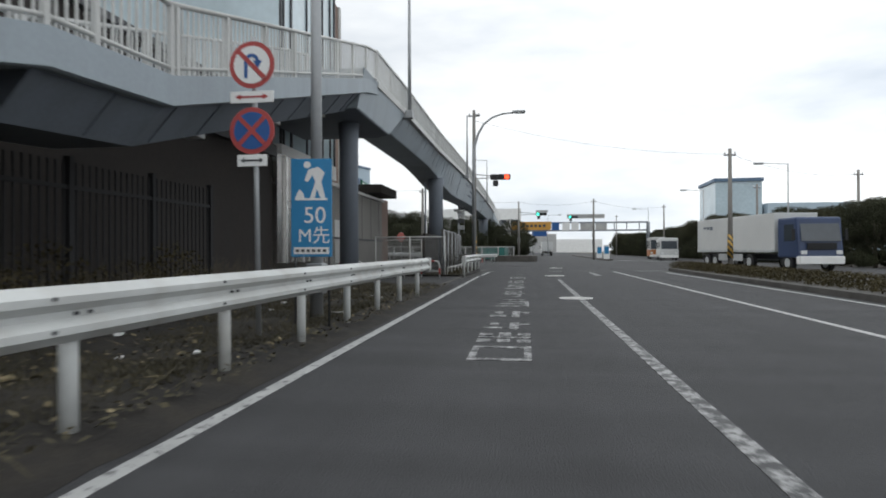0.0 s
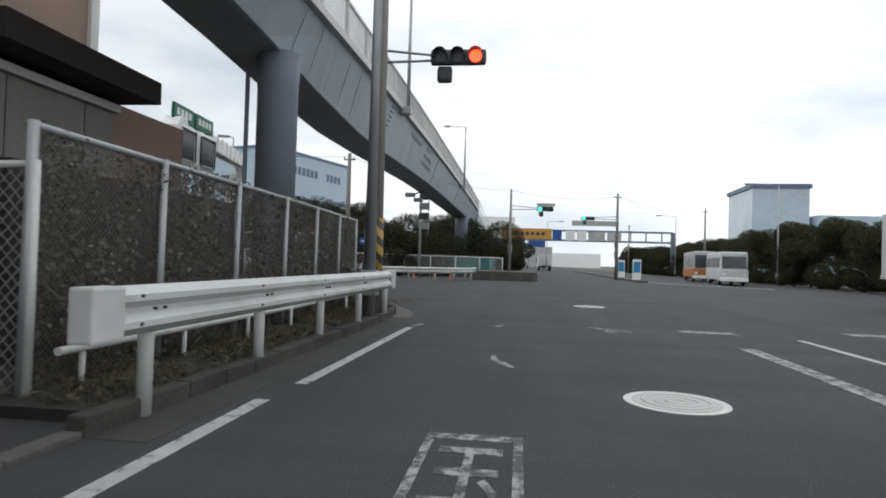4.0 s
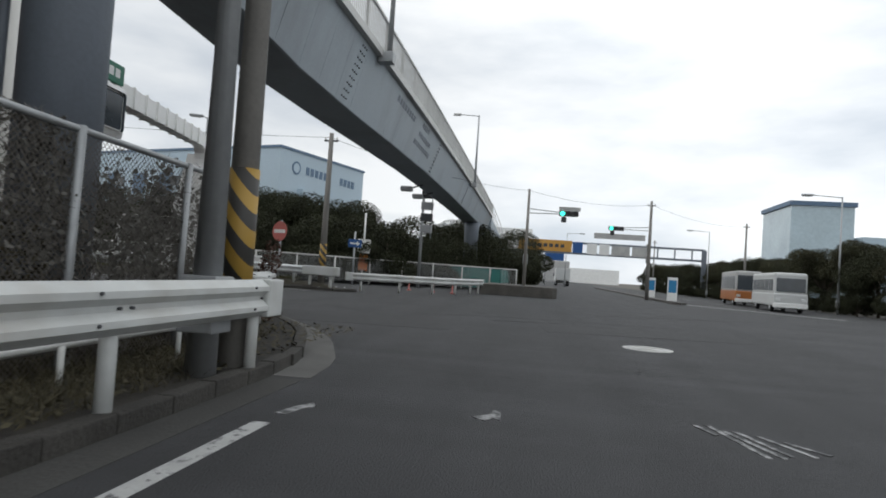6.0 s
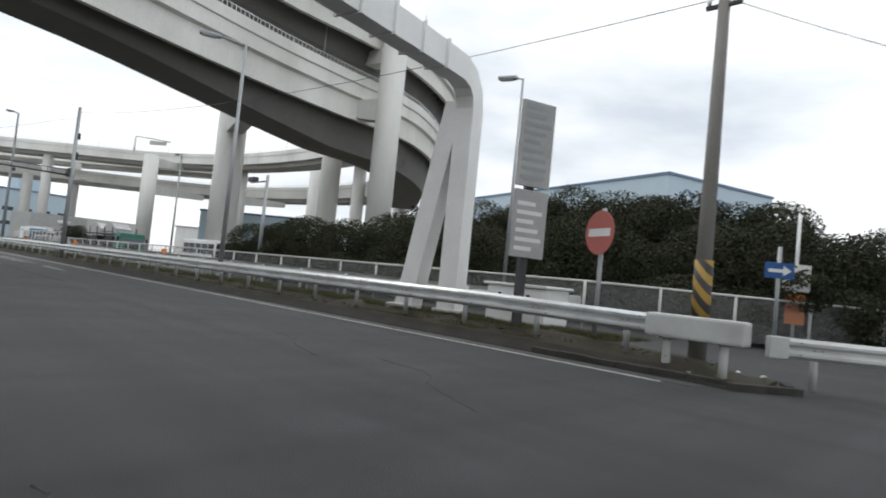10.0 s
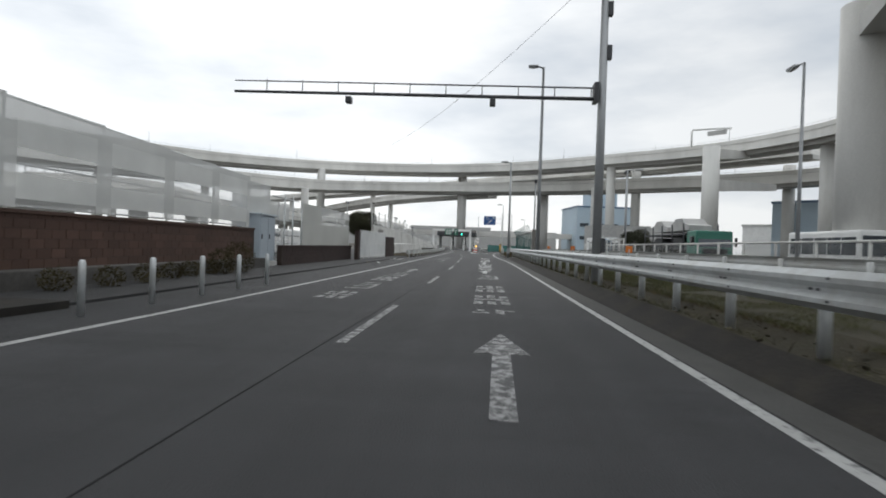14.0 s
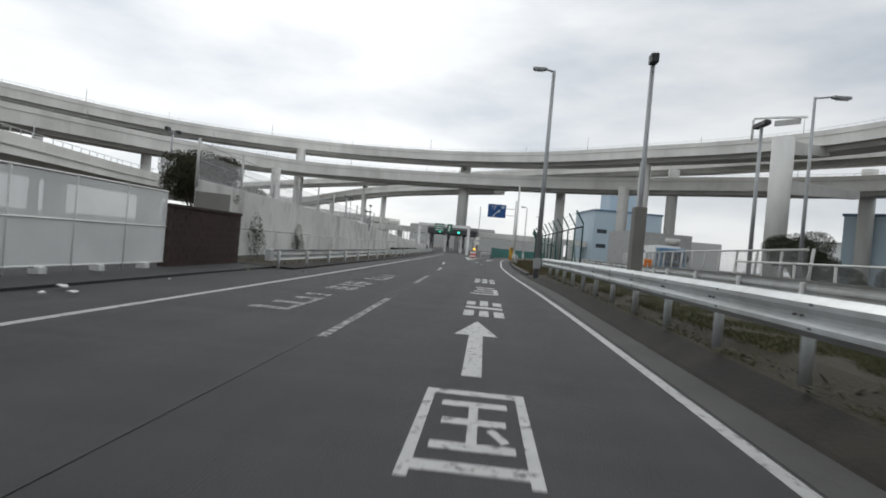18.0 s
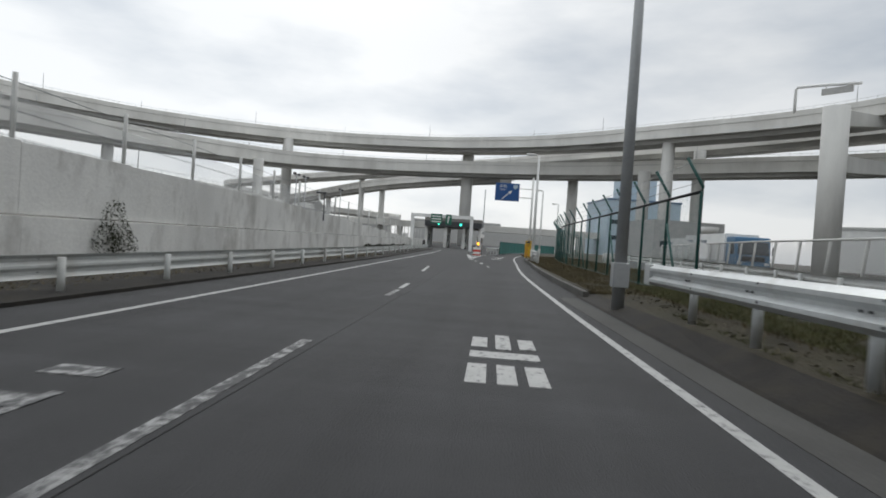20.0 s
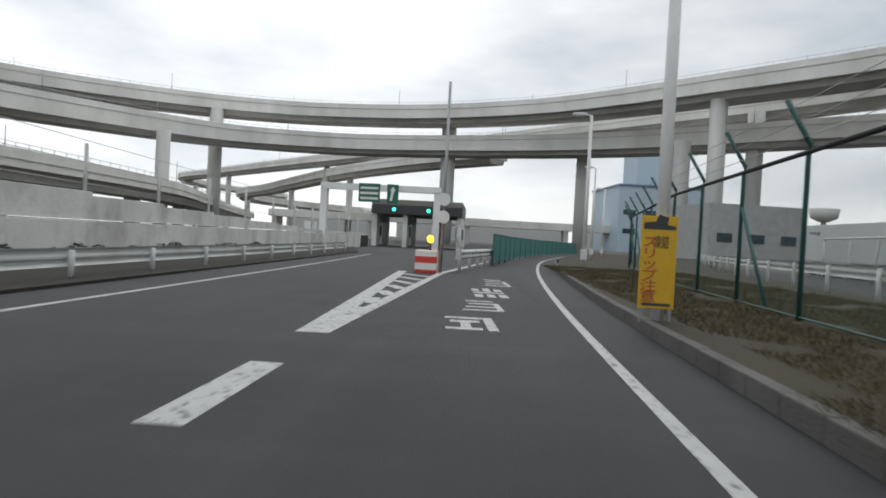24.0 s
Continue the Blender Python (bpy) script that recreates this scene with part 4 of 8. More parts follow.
part("drain_pipe", bm, M_COLUMN, bridge)
# far ramp down
bm = B()
loft(bm, [[(x - 1.1, y - 18.6, zb), (x + 1.1, y - 18.6, zb), (x + 1.1, y - 18.6, zt), (x - 1.1, y - 18.6, zt)] for x, y, zb, zt in ((0, 90, 5.0, 6.8), (0.4, 98, 4.4, 5.6), (0.8, 125, 0.4, 1.4))])
part("ramp_deck", bm, M_STEELBLUE, bridge)
bm = B()
for s in (-1.1, 1.1):
    tube(bm, [(s, 71.4, 8.15), (0.4 + s, 79.4, 6.95), (0.8 + s, 106.4, 2.7)], 0.035, 6)
    for k in range(34):
        f = k / 33
        y = 71.4 + 35 * f
        z = np.interp(y, [71.4, 79.4, 106.4], [6.8, 5.6, 1.4])
        box(bm, s + 0.7 * f - 0.02, s + 0.7 * f + 0.02, y - 0.02, y + 0.02, z, z + 1.33)
part("ramp_railing", bm, M_FENCEGREY, bridge)


def bridge_lamp(y, arm):
    zb, zt = at_y(y)
    top = thing("bridge_lamp", "slim grey lamp post bracketed to the footbridge", "street lamp", "bridge lamps", at=(-4.7, y, zt))
    bm = B()
    box(bm, -0.02, 0.42, -0.16, 0.16, -0.18, 0.12, 0.03)
    part("bracket", bm, M_POLE, top)
    bm = B()
    tube(bm, [(0.28, 0, 0.1), (0.28, 0, 4.6)], [0.075, 0.05], 10)
    part("pole", bm, M_POLE, top)
    bm = B()
    tube(bm, [(0.28, 0, 4.55), (0.28 - arm, 0, 4.62)], 0.03, 8)
    part("arm", bm, M_POLE, top)
    bm = B()
    box(bm, 0.28 - arm - 0.5, 0.28 - arm, -0.12, 0.12, 4.55, 4.68, 0.03)
    part("lamp_head", bm, M_FENCEGREY, top)


for y in (23.0, 46.2, 70.0):
    bridge_lamp(y, -1.0 if y < 60 else 1.2)


# ---- viaducts ----
def viaduct(name, label, line, width, fascia, girder, rail=True, lamps=True, stepped=False):
    """A curved deck: line gives x, y and the height of the fascia's foot along its middle."""
    top = thing(name, label, "viaduct", "elevated roads", at=line[0])
    o = Vector(line[0])
    path = [Vector(p) - o for p in smooth_line(line, 4.0)]
    h = width / 2
    bm = B()
    if stepped:
        e = h - 0.45
        sweep(bm, path, [(-e, 0.0), (-e, fascia * 0.46), (-h, fascia * 0.5), (-h, fascia), (-h + 0.3, fascia), (-h + 0.35, fascia - 1.0), (h - 0.35, fascia - 1.0), (h - 0.3, fascia), (h, fascia), (h, fascia * 0.5), (e, fascia * 0.46), (e, 0.0), (e - 0.5, 0.0), (e - 0.7, fascia * 0.4), (-e + 0.7, fascia * 0.4), (-e + 0.5, 0.0)])
    else:
        sweep(bm, path, [(-h, 0.05), (-h, fascia), (-h + 0.3, fascia), (-h + 0.35, fascia - 1.0), (h - 0.35, fascia - 1.0), (h - 0.3, fascia), (h, fascia), (h, 0.05), (h - 1.0, 0.22), (-h + 1.0, 0.22)])
    part("deck", bm, M_CONCRETE, top)
    g = h * 0.62
    bm = B()
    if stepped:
        # steel box below the deck, deeper towards the far bend, shade in its colour
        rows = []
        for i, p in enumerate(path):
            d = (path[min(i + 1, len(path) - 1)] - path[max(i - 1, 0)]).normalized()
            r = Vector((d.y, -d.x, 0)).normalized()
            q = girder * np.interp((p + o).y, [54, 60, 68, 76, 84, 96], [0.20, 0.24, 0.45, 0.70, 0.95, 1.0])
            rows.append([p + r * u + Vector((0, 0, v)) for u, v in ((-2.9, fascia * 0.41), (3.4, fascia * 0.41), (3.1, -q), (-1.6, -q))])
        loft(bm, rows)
        part("girder", bm, M_SHADEGIRDER, top)
        for i in range(len(path) - 1):
            w = path[i] + o
            if w.x > -84 and 40 < w.y < 116:
                d = (path[i + 1] - path[i]).normalized()
                for f in (0.0, 0.5):
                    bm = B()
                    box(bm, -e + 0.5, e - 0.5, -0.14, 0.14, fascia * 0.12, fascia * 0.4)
                    part("cross_beam", bm, M_SHADEGIRDER, top).matrix_basis = Matrix.Translation(path[i].lerp(path[i + 1], f)) @ Matrix.Rotation(math.atan2(d.y, d.x) - math.pi / 2, 4, "Z")
    else:
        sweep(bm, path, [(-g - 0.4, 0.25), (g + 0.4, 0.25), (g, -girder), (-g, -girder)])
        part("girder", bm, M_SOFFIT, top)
    for s in (-1, 1):
        # Ledge in the darker concrete, so its shadow line is coloured in.
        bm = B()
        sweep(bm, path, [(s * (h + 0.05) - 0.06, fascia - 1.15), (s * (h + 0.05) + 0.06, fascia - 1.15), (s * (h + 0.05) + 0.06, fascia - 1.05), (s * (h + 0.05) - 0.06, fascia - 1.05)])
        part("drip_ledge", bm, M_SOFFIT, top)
        if rail:
            bm = B()
            sweep(bm, path, [(s * (h - 0.15) - 0.03, fascia + 0.50), (s * (h - 0.15) + 0.03, fascia + 0.50), (s * (h - 0.15) + 0.03, fascia + 0.56), (s * (h - 0.15) - 0.03, fascia + 0.56)])
            for p, q in zip(path[::1], path[1::1]):
                d = (q - p).normalized()
                r = Vector((d.y, -d.x, 0))
                n = 9 if (p + o).x > -78 and (p + o).y > 20 else 2
                for k in range(n):
                    c = p + (q - p) * (k / n) + r * s * (h - 0.15)
                    box(bm, c.x - 0.03, c.x + 0.03, c.y - 0.03, c.y + 0.03, c.z + fascia - 0.02, c.z + fascia + 0.52)
            part("hand_rail", bm, M_GALV, top)
    if lamps:
        for i in range(2, len(path) - 2, 7):
            d = (path[i + 1] - path[i]).normalized()
            r = Vector((d.y, -d.x, 0))
            s = 1 if (i // 7) % 2 else -1
            c = path[i] + r * s * (h - 0.15)
            bm = B()
            tube(bm, [c + Vector((0, 0, fascia - 0.05)), c + Vector((0, 0, fascia + 3.4))], [0.07, 0.045], 6)
            part("rail_lamp", bm, M_POLE, top)
    return top


# the great ring ahead, and the helix beside the slip road that it runs into
UPPER_RING = [(-128, -84, 25.0), (-177, -71, 25.7), (-208, -59, 26.3), (-232, -47, 27.0), (-247, -33, 27.5), (-259, -16, 28.0), (-267, 1, 28.5), (-269.5, 18, 28.75), (-266.5, 41, 28.75), (-257, 64.5, 28.75), (-246.5, 79.5, 28.75), (-231, 96.5, 28.75), (-216, 112, 28.7), (-202, 122, 28.6), (-184, 129.5, 28.4), (-168, 132.5, 28.1), (-140, 133, 27.6), (-112, 129, 27.0)]
UPPER_HELIX = [(-112, 129, 27.0), (-89.5, 122, 26.4), (-72.5, 107, 26.1), (-63.9, 90, 26.0), (-62, 75, 26.0), (-60.4, 66, 26.0), (-58, 58, 26.0), (-55, 50, 26.0), (-51.5, 42, 26.0), (-46, 30, 26.0), (-37, 15, 26.0), (-22, -5, 26.0)]
LOWER_RING = [(-130, -54.5, 16.0), (-171, -40.5, 16.6), (-202, -28.4, 17.2), (-220, -20.2, 17.8), (-237, -12, 18.6), (-251, -5.4, 19.6), (-263.5, 5, 20.8), (-270.2, 22, 21.5), (-268.4, 43, 21.75), (-262, 65, 21.75), (-254, 82.5, 21.75), (-244, 98, 21.75), (-233, 113, 21.75), (-223, 127.5, 21.75), (-211.5, 139.5, 21.75), (-196, 147.5, 21.7), (-162, 150, 21.0), (-128, 143, 19.6), (-97, 127, 17.6)]
LOWER_HELIX = [(-97, 127, 17.8), (-77, 110, 17.9), (-66.5, 95, 17.9), (-64.3, 84, 17.9), (-62.9, 75, 18.0), (-60.6, 66, 18.0), (-58.2, 58, 18.0), (-55.3, 50, 17.9), (-52, 42, 17.8), (-46.5, 30, 17.8), (-37.5, 15, 17.8), (-22, -5, 17.8)]
viaduct("upper_viaduct", "pale concrete elevated road on the upper level, curving", UPPER_RING, 9.5, 3.2, 0.9)
viaduct("upper_viaduct", "pale concrete helix deck on the upper level", UPPER_HELIX, 9.5, 4.0, 1.6, stepped=True)
viaduct("lower_viaduct", "pale concrete elevated road on the lower level, curving", LOWER_RING, 8.8, 3.6, 0.8)
viaduct("lower_viaduct", "pale concrete helix deck on the lower level", LOWER_HELIX, 8.8, 5.0, 3.3, stepped=True)
CONNECT = [(-200, 141, 28.4), (-238, 112, 28.4), (-254, 96, 28.3), (-268, 81, 28.1), (-288, 57, 27.4), (-309, 31, 26.6), (-332, 3, 26.2), (-372, -39, 26.1), (-408, -77, 25.8), (-426, -99, 25.2), (-445, -106, 24.2), (-462, -93, 22.5), (-466, -60, 20.0)]
viaduct("ramp_viaduct", "pale concrete connecting ramp behind the main viaduct", CONNECT, 7.5, 2.5, 1.0)
LOOP = [(-276, 56, 21.8), (-300, 33, 21.9), (-332, 6, 21.6), (-365, -21, 20.0), (-386, -41, 18.0), (-398, -57, 16.5), (-412, -59, 15.0), (-421, -42, 13.5), (-414, -16, 12.0), (-396, 2, 10.5)]
viaduct("ramp_viaduct", "pale concrete loop ramp bending downwards", LOOP, 7.5, 2.8, 1.2, rail=False, lamps=False)
WEST = [(-70, 18, 3.2), (-95, 12, 5.2), (-114, 7, 5.8), (-141, 1.5, 6.0), (-158, 0.8, 6.0), (-180, 2.5, 6.0), (-213, 0.5, 6.0), (-240, -7, 6.0), (-290, -22, 5.6), (-350, -38, 5.0)]
viaduct("ramp_viaduct", "low pale concrete ramp beyond the wall", WEST, 7.5, 2.0, 1.2)


def pier(x, y, top_z, r, arm=None, label="round pale concrete viaduct pier"):
    t = thing("viaduct_pier", label, "pier", "viaduct piers", at=(x, y, 0))
    bm = B()
    tube(bm, [(0, 0, -0.1), (0, 0, top_z + (0.95 if 16 < top_z < 28 else 0.0))], [r, r], 24)
    part("shaft", bm, M_PIER, t)
    for a in arm or ():
        dx, dy, z0, z1 = a
        bm = B()
        d = Vector((dx, dy, 0))
        n = Vector((-dy, dx, 0)).normalized() * 0.9
        vs = []
        for base, zl in ((Vector((0, 0, 0)), z0), (d, z0 + (z1 - z0) * 0.45)):
            vs.append([base - n + Vector((0, 0, zl)), base + n + Vector((0, 0, zl)), base + n + Vector((0, 0, z1)), base - n + Vector((0, 0, z1))])
        loft(bm, vs)
        part("cross_beam", bm, M_PIER, t)
    return t


pier(-269.5, 44.0, 28.0, 1.75)
pier(-263, 75.4, 21.2, 1.5)
pier(-258.7, -9.1, 27.4, 1.5)
pier(-233, -7.5, 17.9, 1.25)
pier(-240, 90.2, 21.2, 1.5)
pier(-231.2, 93.3, 28.0, 1.45)
pier(-240, 103.5, 28.0, 1.5)
pier(-193.2, 111.0, 29.0, 2.1, [(-5, 11, 25.6, 28.6), (-9, 20, 17.6, 20.6)])
pier(-216, 141.6, 28.0, 1.7)
pier(-178, 132, 27.5, 1.7, [(2, 14, 17.4, 20.0)])
pier(-150, 142, 27.0, 1.6)
pier(-120, 132, 26.5, 1.5)
pier(-100, 128, 18, 1.5)
pier(-73.0, 77.6, 16.9, 1.6, [(8, -2, 15.4, 16.9)])
pier(-57.0, 87.5, 28.2, 1.4, [(-7, -1.5, 17.6, 20.2), (-7, 0.5, 24.2, 26.2)])
pier(-78.5, 95.5, 27, 1.4)
pier(-98.0, 106.4, 17.0, 1.6)
pier(-60.0, 103, 24.0, 1.4)
for x, y, z in ((-339.6, -4, 25.0), (-331.4, 6.5, 20.6), (-372, -27, 18.5), (-395, -64, 24.5), (-404, -58, 14.5), (-420, -42, 12.2), (-446, -104, 23.0), (-84, 14.5, 3.0), (-106, 9, 4.6), (-132, 3.3, 4.8), (-157, 0.8, 4.8), (-182, 2.4, 4.8), (-210, 0.6, 4.8), (-238, -6.5, 4.8), (-268, -15.5, 4.6), (-208, -59, 25.3), (-176, -71, 24.8), (-203, -28, 16.4), (-172, -40, 15.8)):
    pier(x, y, z, 1.15)


# ---- sign portal over the slip road ----
def bent(bm, pts, w, d):
    """A box section carried round a bend in the y-z plane."""
    rings = []
    for i, (y, z) in enumerate(pts):
        a = pts[max(i - 1, 0)]
        b = pts[min(i + 1, len(pts) - 1)]
        dy, dz = b[0] - a[0], b[1] - a[1]
        n = math.hypot(dy, dz)
        ny, nz = -dz / n, dy / n
        rings.append([(-w / 2, y - ny * d / 2, z - nz * d / 2), (w / 2, y - ny * d / 2, z - nz * d / 2), (w / 2, y + ny * d / 2, z + nz * d / 2), (-w / 2, y + ny * d / 2, z + nz * d / 2)])
    return loft(bm, rings)


portal = thing("sign_portal", "white steel portal frame carrying a sign over the slip road", "sign portal", at=(-16.2, 57.1, 0), turn=17.2)
bm = B()
bent(bm, [(0, 0.0), (0, 5.7), (-0.12, 6.13), (-0.42, 6.42), (-0.9, 6.54), (-2, 6.48), (-14.2, 5.68), (-15.0, 5.55), (-15.35, 5.28), (-15.45, 4.9), (-15.45, 0)], 0.50, 0.62)
part("frame", bm, M_WHITE, portal)
bm = B()
loft(bm, [[(x - 0.25, y - 0.3, z), (x + 0.25, y - 0.3, z), (x + 0.25, y + 0.3, z), (x - 0.25, y + 0.3, z)] for x, y, z in ((-1.40, 0.1, 0.0), (-0.84, 0.05, 3.1), (-0.32, 0.0, 5.9))])
part("raking_leg", bm, M_WHITE, portal)
for y in np.arange(-13.5, -1.0, 1.15):
    bm = B()
    zc = 6.48 + 0.0656 * (y + 2)
    box(bm, -0.32, 0.32, y - 0.02, y + 0.02, zc - 0.35, zc + 0.35)
    part("joint_plate", bm, M_WHITE, portal)
for x in (0.0, -1.40):
    bm = B()
    box(bm, x - 0.36, x + 0.36, -0.36, 0.36, 0.0, 0.5, 0.04)
    part("footing", bm, M_PIER, portal)
sign_ = thing("overhead_sign", "two framed electronic road sign boards below green panels", "road sign", at=(-12.3, 44.1, 5.65), turn=5)
for k, y in enumerate((-0.83, 0.83)):
    bm = B()
    box(bm, 0.31, 0.62, y - 0.80, y + 0.80, -1.42, 0.05, 0.18)
    cas = part("casing", bm, M_WHITE, sign_)
    bm = B()
    box(bm, 0.60, 0.632, y - 0.62, y + 0.62, -1.22, -0.14, 0.09)
    part("screen", bm, M_GLASS, cas)
    bm = B()
    box(bm, 0.40, 0.50, y - 0.74, y + 0.74, 0.12, 0.66, 0.02)
    gp = part("green_panel", bm, M_GREEN, sign_)
    bm = B()
    for q in range(4):
        box(bm, 0.501, 0.505, y - 0.55 + 0.29 * q, y - 0.34 + 0.29 * q, 0.28, 0.52)
    part("lettering", bm, M_SIGNWHITE, gp)["kind"] = "stuff"
    for q in (-0.5, 0.5):
        bm = B()
        box(bm, 0.30, 0.42, y + q - 0.05, y + q + 0.05, -0.6, 0.6)
        part("bracket", bm, M_POLE, sign_)
cab_ = thing("control_cabinet", "white metal control cabinet beside the portal leg", "cabinet", at=(-14.6, 57.75, 0.1))
bm = B()
box(bm, -0.55, 1.2, -0.5, 0.5, 0.0, 1.15, 0.05)
part("body", bm, M_WHITE, cab_)
bm = B()
box(bm, -0.62, 1.27, -0.57, 0.57, 1.15, 1.22, 0.02)
part("roof", bm, M_WHITE, cab_)
for x in (-0.5, 0.34):
    bm = B()
    box(bm, x, x + 0.8, -0.525, -0.5, 0.12, 1.08, 0.006)
    d_ = part("door", bm, M_WHITE, cab_)
    bm = B()
    box(bm, x + 0.36, x + 0.44, -0.55, -0.525, 0.92, 0.98)
    part("vent", bm, M_DARK, d_)


# ---- poles, lamps and signs ----
def up(name, h, r0, r1, mat_, n=12):
    bm = B()
    tube(bm, [(0, 0, -0.1), (0, 0, h)], [r0, r1], n)
    return bm


def utility_pole(x, y, h, label, stripes=False, boxes=0, arms=1, turn=0.0, r=0.17):
    t = thing("utility_pole", label, "utility pole", "utility poles", at=(x, y, 0), turn=turn)
    part("shaft", up("shaft", h, r, r * 0.62, M_POLECON), M_POLECON, t)
    if stripes:
        bm = B()
        tube(bm, [(0, 0, 0.75), (0, 0, 2.05)], [r + 0.006, r], 16)
        part("hazard_band", bm, M_HAZARD, t, "black and yellow striped band")
    for k in range(arms):
        z = h - 0.35 - 0.55 * k
        bm = B()
        box(bm, -0.32, 0.32, -0.035, 0.035, z - 0.035, z + 0.035)
        a = part("cross_arm", bm, M_DARK, t)
        for u in (-0.27, 0.27):
            bm = B()
            tube(bm, [(u, 0, z + 0.04), (u, 0, z + 0.10), (u, 0, z + 0.18)], [0.03, 0.045, 0.03], 8)
            part("insulator", bm, M_SIGNWHITE, a)
    for k in range(boxes):
        bm = B()
        box(bm, -0.16, 0.16, r, r + 0.28, 2.0 + 0.9 * k, 2.6 + 0.9 * k, 0.02)
        part("box", bm, M_POLE, t)
    return t


def street_lamp(x, y, h, reach, turn, label, white=False, r=0.09, curved=False, head=0.75):
    """A lamp post. turn: degrees that its arm points to, from +x to the left."""
    m_ = M_POLEWHITE if white else M_POLE
    t = thing("street_lamp", label, "street lamp", "street lamps", at=(x, y, 0), turn=turn)
    bm = B()
    if curved:
        tube(bm, [(0, 0, -0.1), (0, 0, h * 0.74), (0.07, 0, h * 0.80), (0.26, 0, h * 0.87), (0.6, 0, h * 0.935), (1.1, 0, h * 0.975), (1.7, 0, h * 0.996), (reach, 0, h)], [r, r * 0.62, r * 0.56, r * 0.5, r * 0.46, r * 0.42, r * 0.38, r * 0.36], 12)
    else:
        tube(bm, [(0, 0, -0.1), (0, 0, h)], [r, r * 0.6], 12)
        tube(bm, [(0, 0, h - 0.05), (reach, 0, h + 0.06)], r * 0.4, 8)
    part("post", bm, m_, t)
    bm = B()
    box(bm, reach - 0.05, reach + head, -0.13, 0.13, h - 0.02, h + 0.12, 0.04)
    hd = part("lamp_head", bm, m_, t)
    bm = B()
    box(bm, reach + 0.1, reach + head - 0.08, -0.1, 0.1, h - 0.06, h - 0.021, 0.02)
    part("lens", bm, M_LAMPGLASS, hd)
    bm = B()
    box(bm, -r - 0.03, r + 0.03, -r - 0.03, r + 0.03, 0.5, 1.0, 0.02)
    part("hatch", bm, m_, t)
    return t


def disc(bm, r, x0, x1, n=32, cy=0.0, cz=0.0):
    a = [bm.verts.new((x0, cy + r * math.cos(2 * math.pi * k / n), cz + r * math.sin(2 * math.pi * k / n))) for k in range(n)]
    b = [bm.verts.new((x1, cy + r * math.cos(2 * math.pi * k / n), cz + r * math.sin(2 * math.pi * k / n))) for k in range(n)]
    bm.faces.new(a[::-1])
    bm.faces.new(b)
    for k in range(n):
        bm.faces.new((a[k], a[(k + 1) % n], b[(k + 1) % n], b[k]))
    return bm


def plate(bm, pts, x0, x1):
    """A flat shape in the y-z plane; its face looks along +x."""
    a = [bm.verts.new((x0, y, z)) for y, z in pts]
    b = [bm.verts.new((x1, y, z)) for y, z in pts]
    n = len(pts)
    bm.faces.new(a[::-1])
    bm.faces.new(b)
    for k in range(n):
        bm.faces.new((a[k], a[(k + 1) % n], b[(k + 1) % n], b[k]))
    return bm


def signal(x, y, z, turn, lit, label, arm=None):
    """A traffic signal with three lenses in a row and one below. Its face looks along +x before the turn."""
    t = thing("traffic_signal", label, "traffic signal", "traffic signals", at=(x, y, z), turn=turn)
    bm = B()
    box(bm, -0.10, 0.08, -0.60, 0.60, -0.17, 0.17, 0.08)
    body = part("housing", bm, M_DARK, t)
    bm = B()
    box(bm, -0.10, 0.08, -0.45, -0.12, -0.55, -0.19, 0.08)
    low = part("arrow_housing", bm, M_DARK, t)
    for k, (name, m_) in enumerate((("green", M_GREENLIGHT), ("amber", M_AMBER), ("red", M_REDLIGHT))):
        cy = -0.38 + 0.38 * k
        bm = B()
        disc(bm, 0.135, 0.08, 0.095, 24, cy, 0)
        part("lens", bm, m_ if lit == name else M_LENSDARK, body)
        bm = B()
        arc = [(cy + 0.155 * math.cos(a), 0.155 * math.sin(a)) for a in np.linspace(-0.3, math.pi + 0.3, 14)]
        arc2 = [(cy + 0.145 * math.cos(a), 0.145 * math.sin(a)) for a in np.linspace(math.pi + 0.3, -0.3, 14)]
        plate(bm, arc + arc2, 0.08, 0.27)
        part("visor", bm, M_DARK, body)
    bm = B()
    disc(bm, 0.125, 0.08, 0.095, 24, -0.285, -0.37)
    part("lens", bm, M_LENSDARK, low)
    if arm:
        bm = B()
        for dz in (0.22, -0.05):
            tube(bm, [(-0.12, -0.3, dz * 0.3), (-0.12, arm, dz)], 0.03, 8)
        part("arm", bm, M_POLE, t)
    return t


# near junction corner
street_lamp(-3.0, 35.28, 9.15, 2.3, 0, "tall steel street lamp with a curved arm", curved=True, r=0.14, head=0.7)
hz = utility_pole(-3.02, 35.85, 9.5, "concrete utility pole with a black and yellow band", True, 0, 1, r=0.145)
bm = B()
tube(bm, [(0, 0.1, 5.62), (-0.18, 0.66, 5.62)], 0.05, 8)
part("arm_clamp", bm, M_POLE, hz)
signal(-1.5, 36.5, 5.6, -90, "red", "dark traffic signal on a long steel arm, showing red", -1.7)
street_lamp(-3.45, 9.7, 9.0, 1.0, 0, "grey steel street lamp behind the guardrail", r=0.11)

ns = thing("road_sign", "round red-rimmed signs on a grey post", "road sign", at=(-3.45, 7.35, 0))
bm = B()
tube(bm, [(0.05, 0.02, 0), (0, 0, 3.95)], 0.035, 10)
part("post", bm, M_POLE, ns)


def round_sign(parent, z, rim, field, r=0.30):
    bm = B()
    disc(bm, r, 0.0, 0.012)
    o = part("rim", bm, rim, parent)
    o.matrix_basis = pose(0, -0.05, z, 0, 0, -90)
    bm = B()
    disc(bm, r * 0.80, 0.012, 0.018)
    part("face", bm, field, o)
    return o


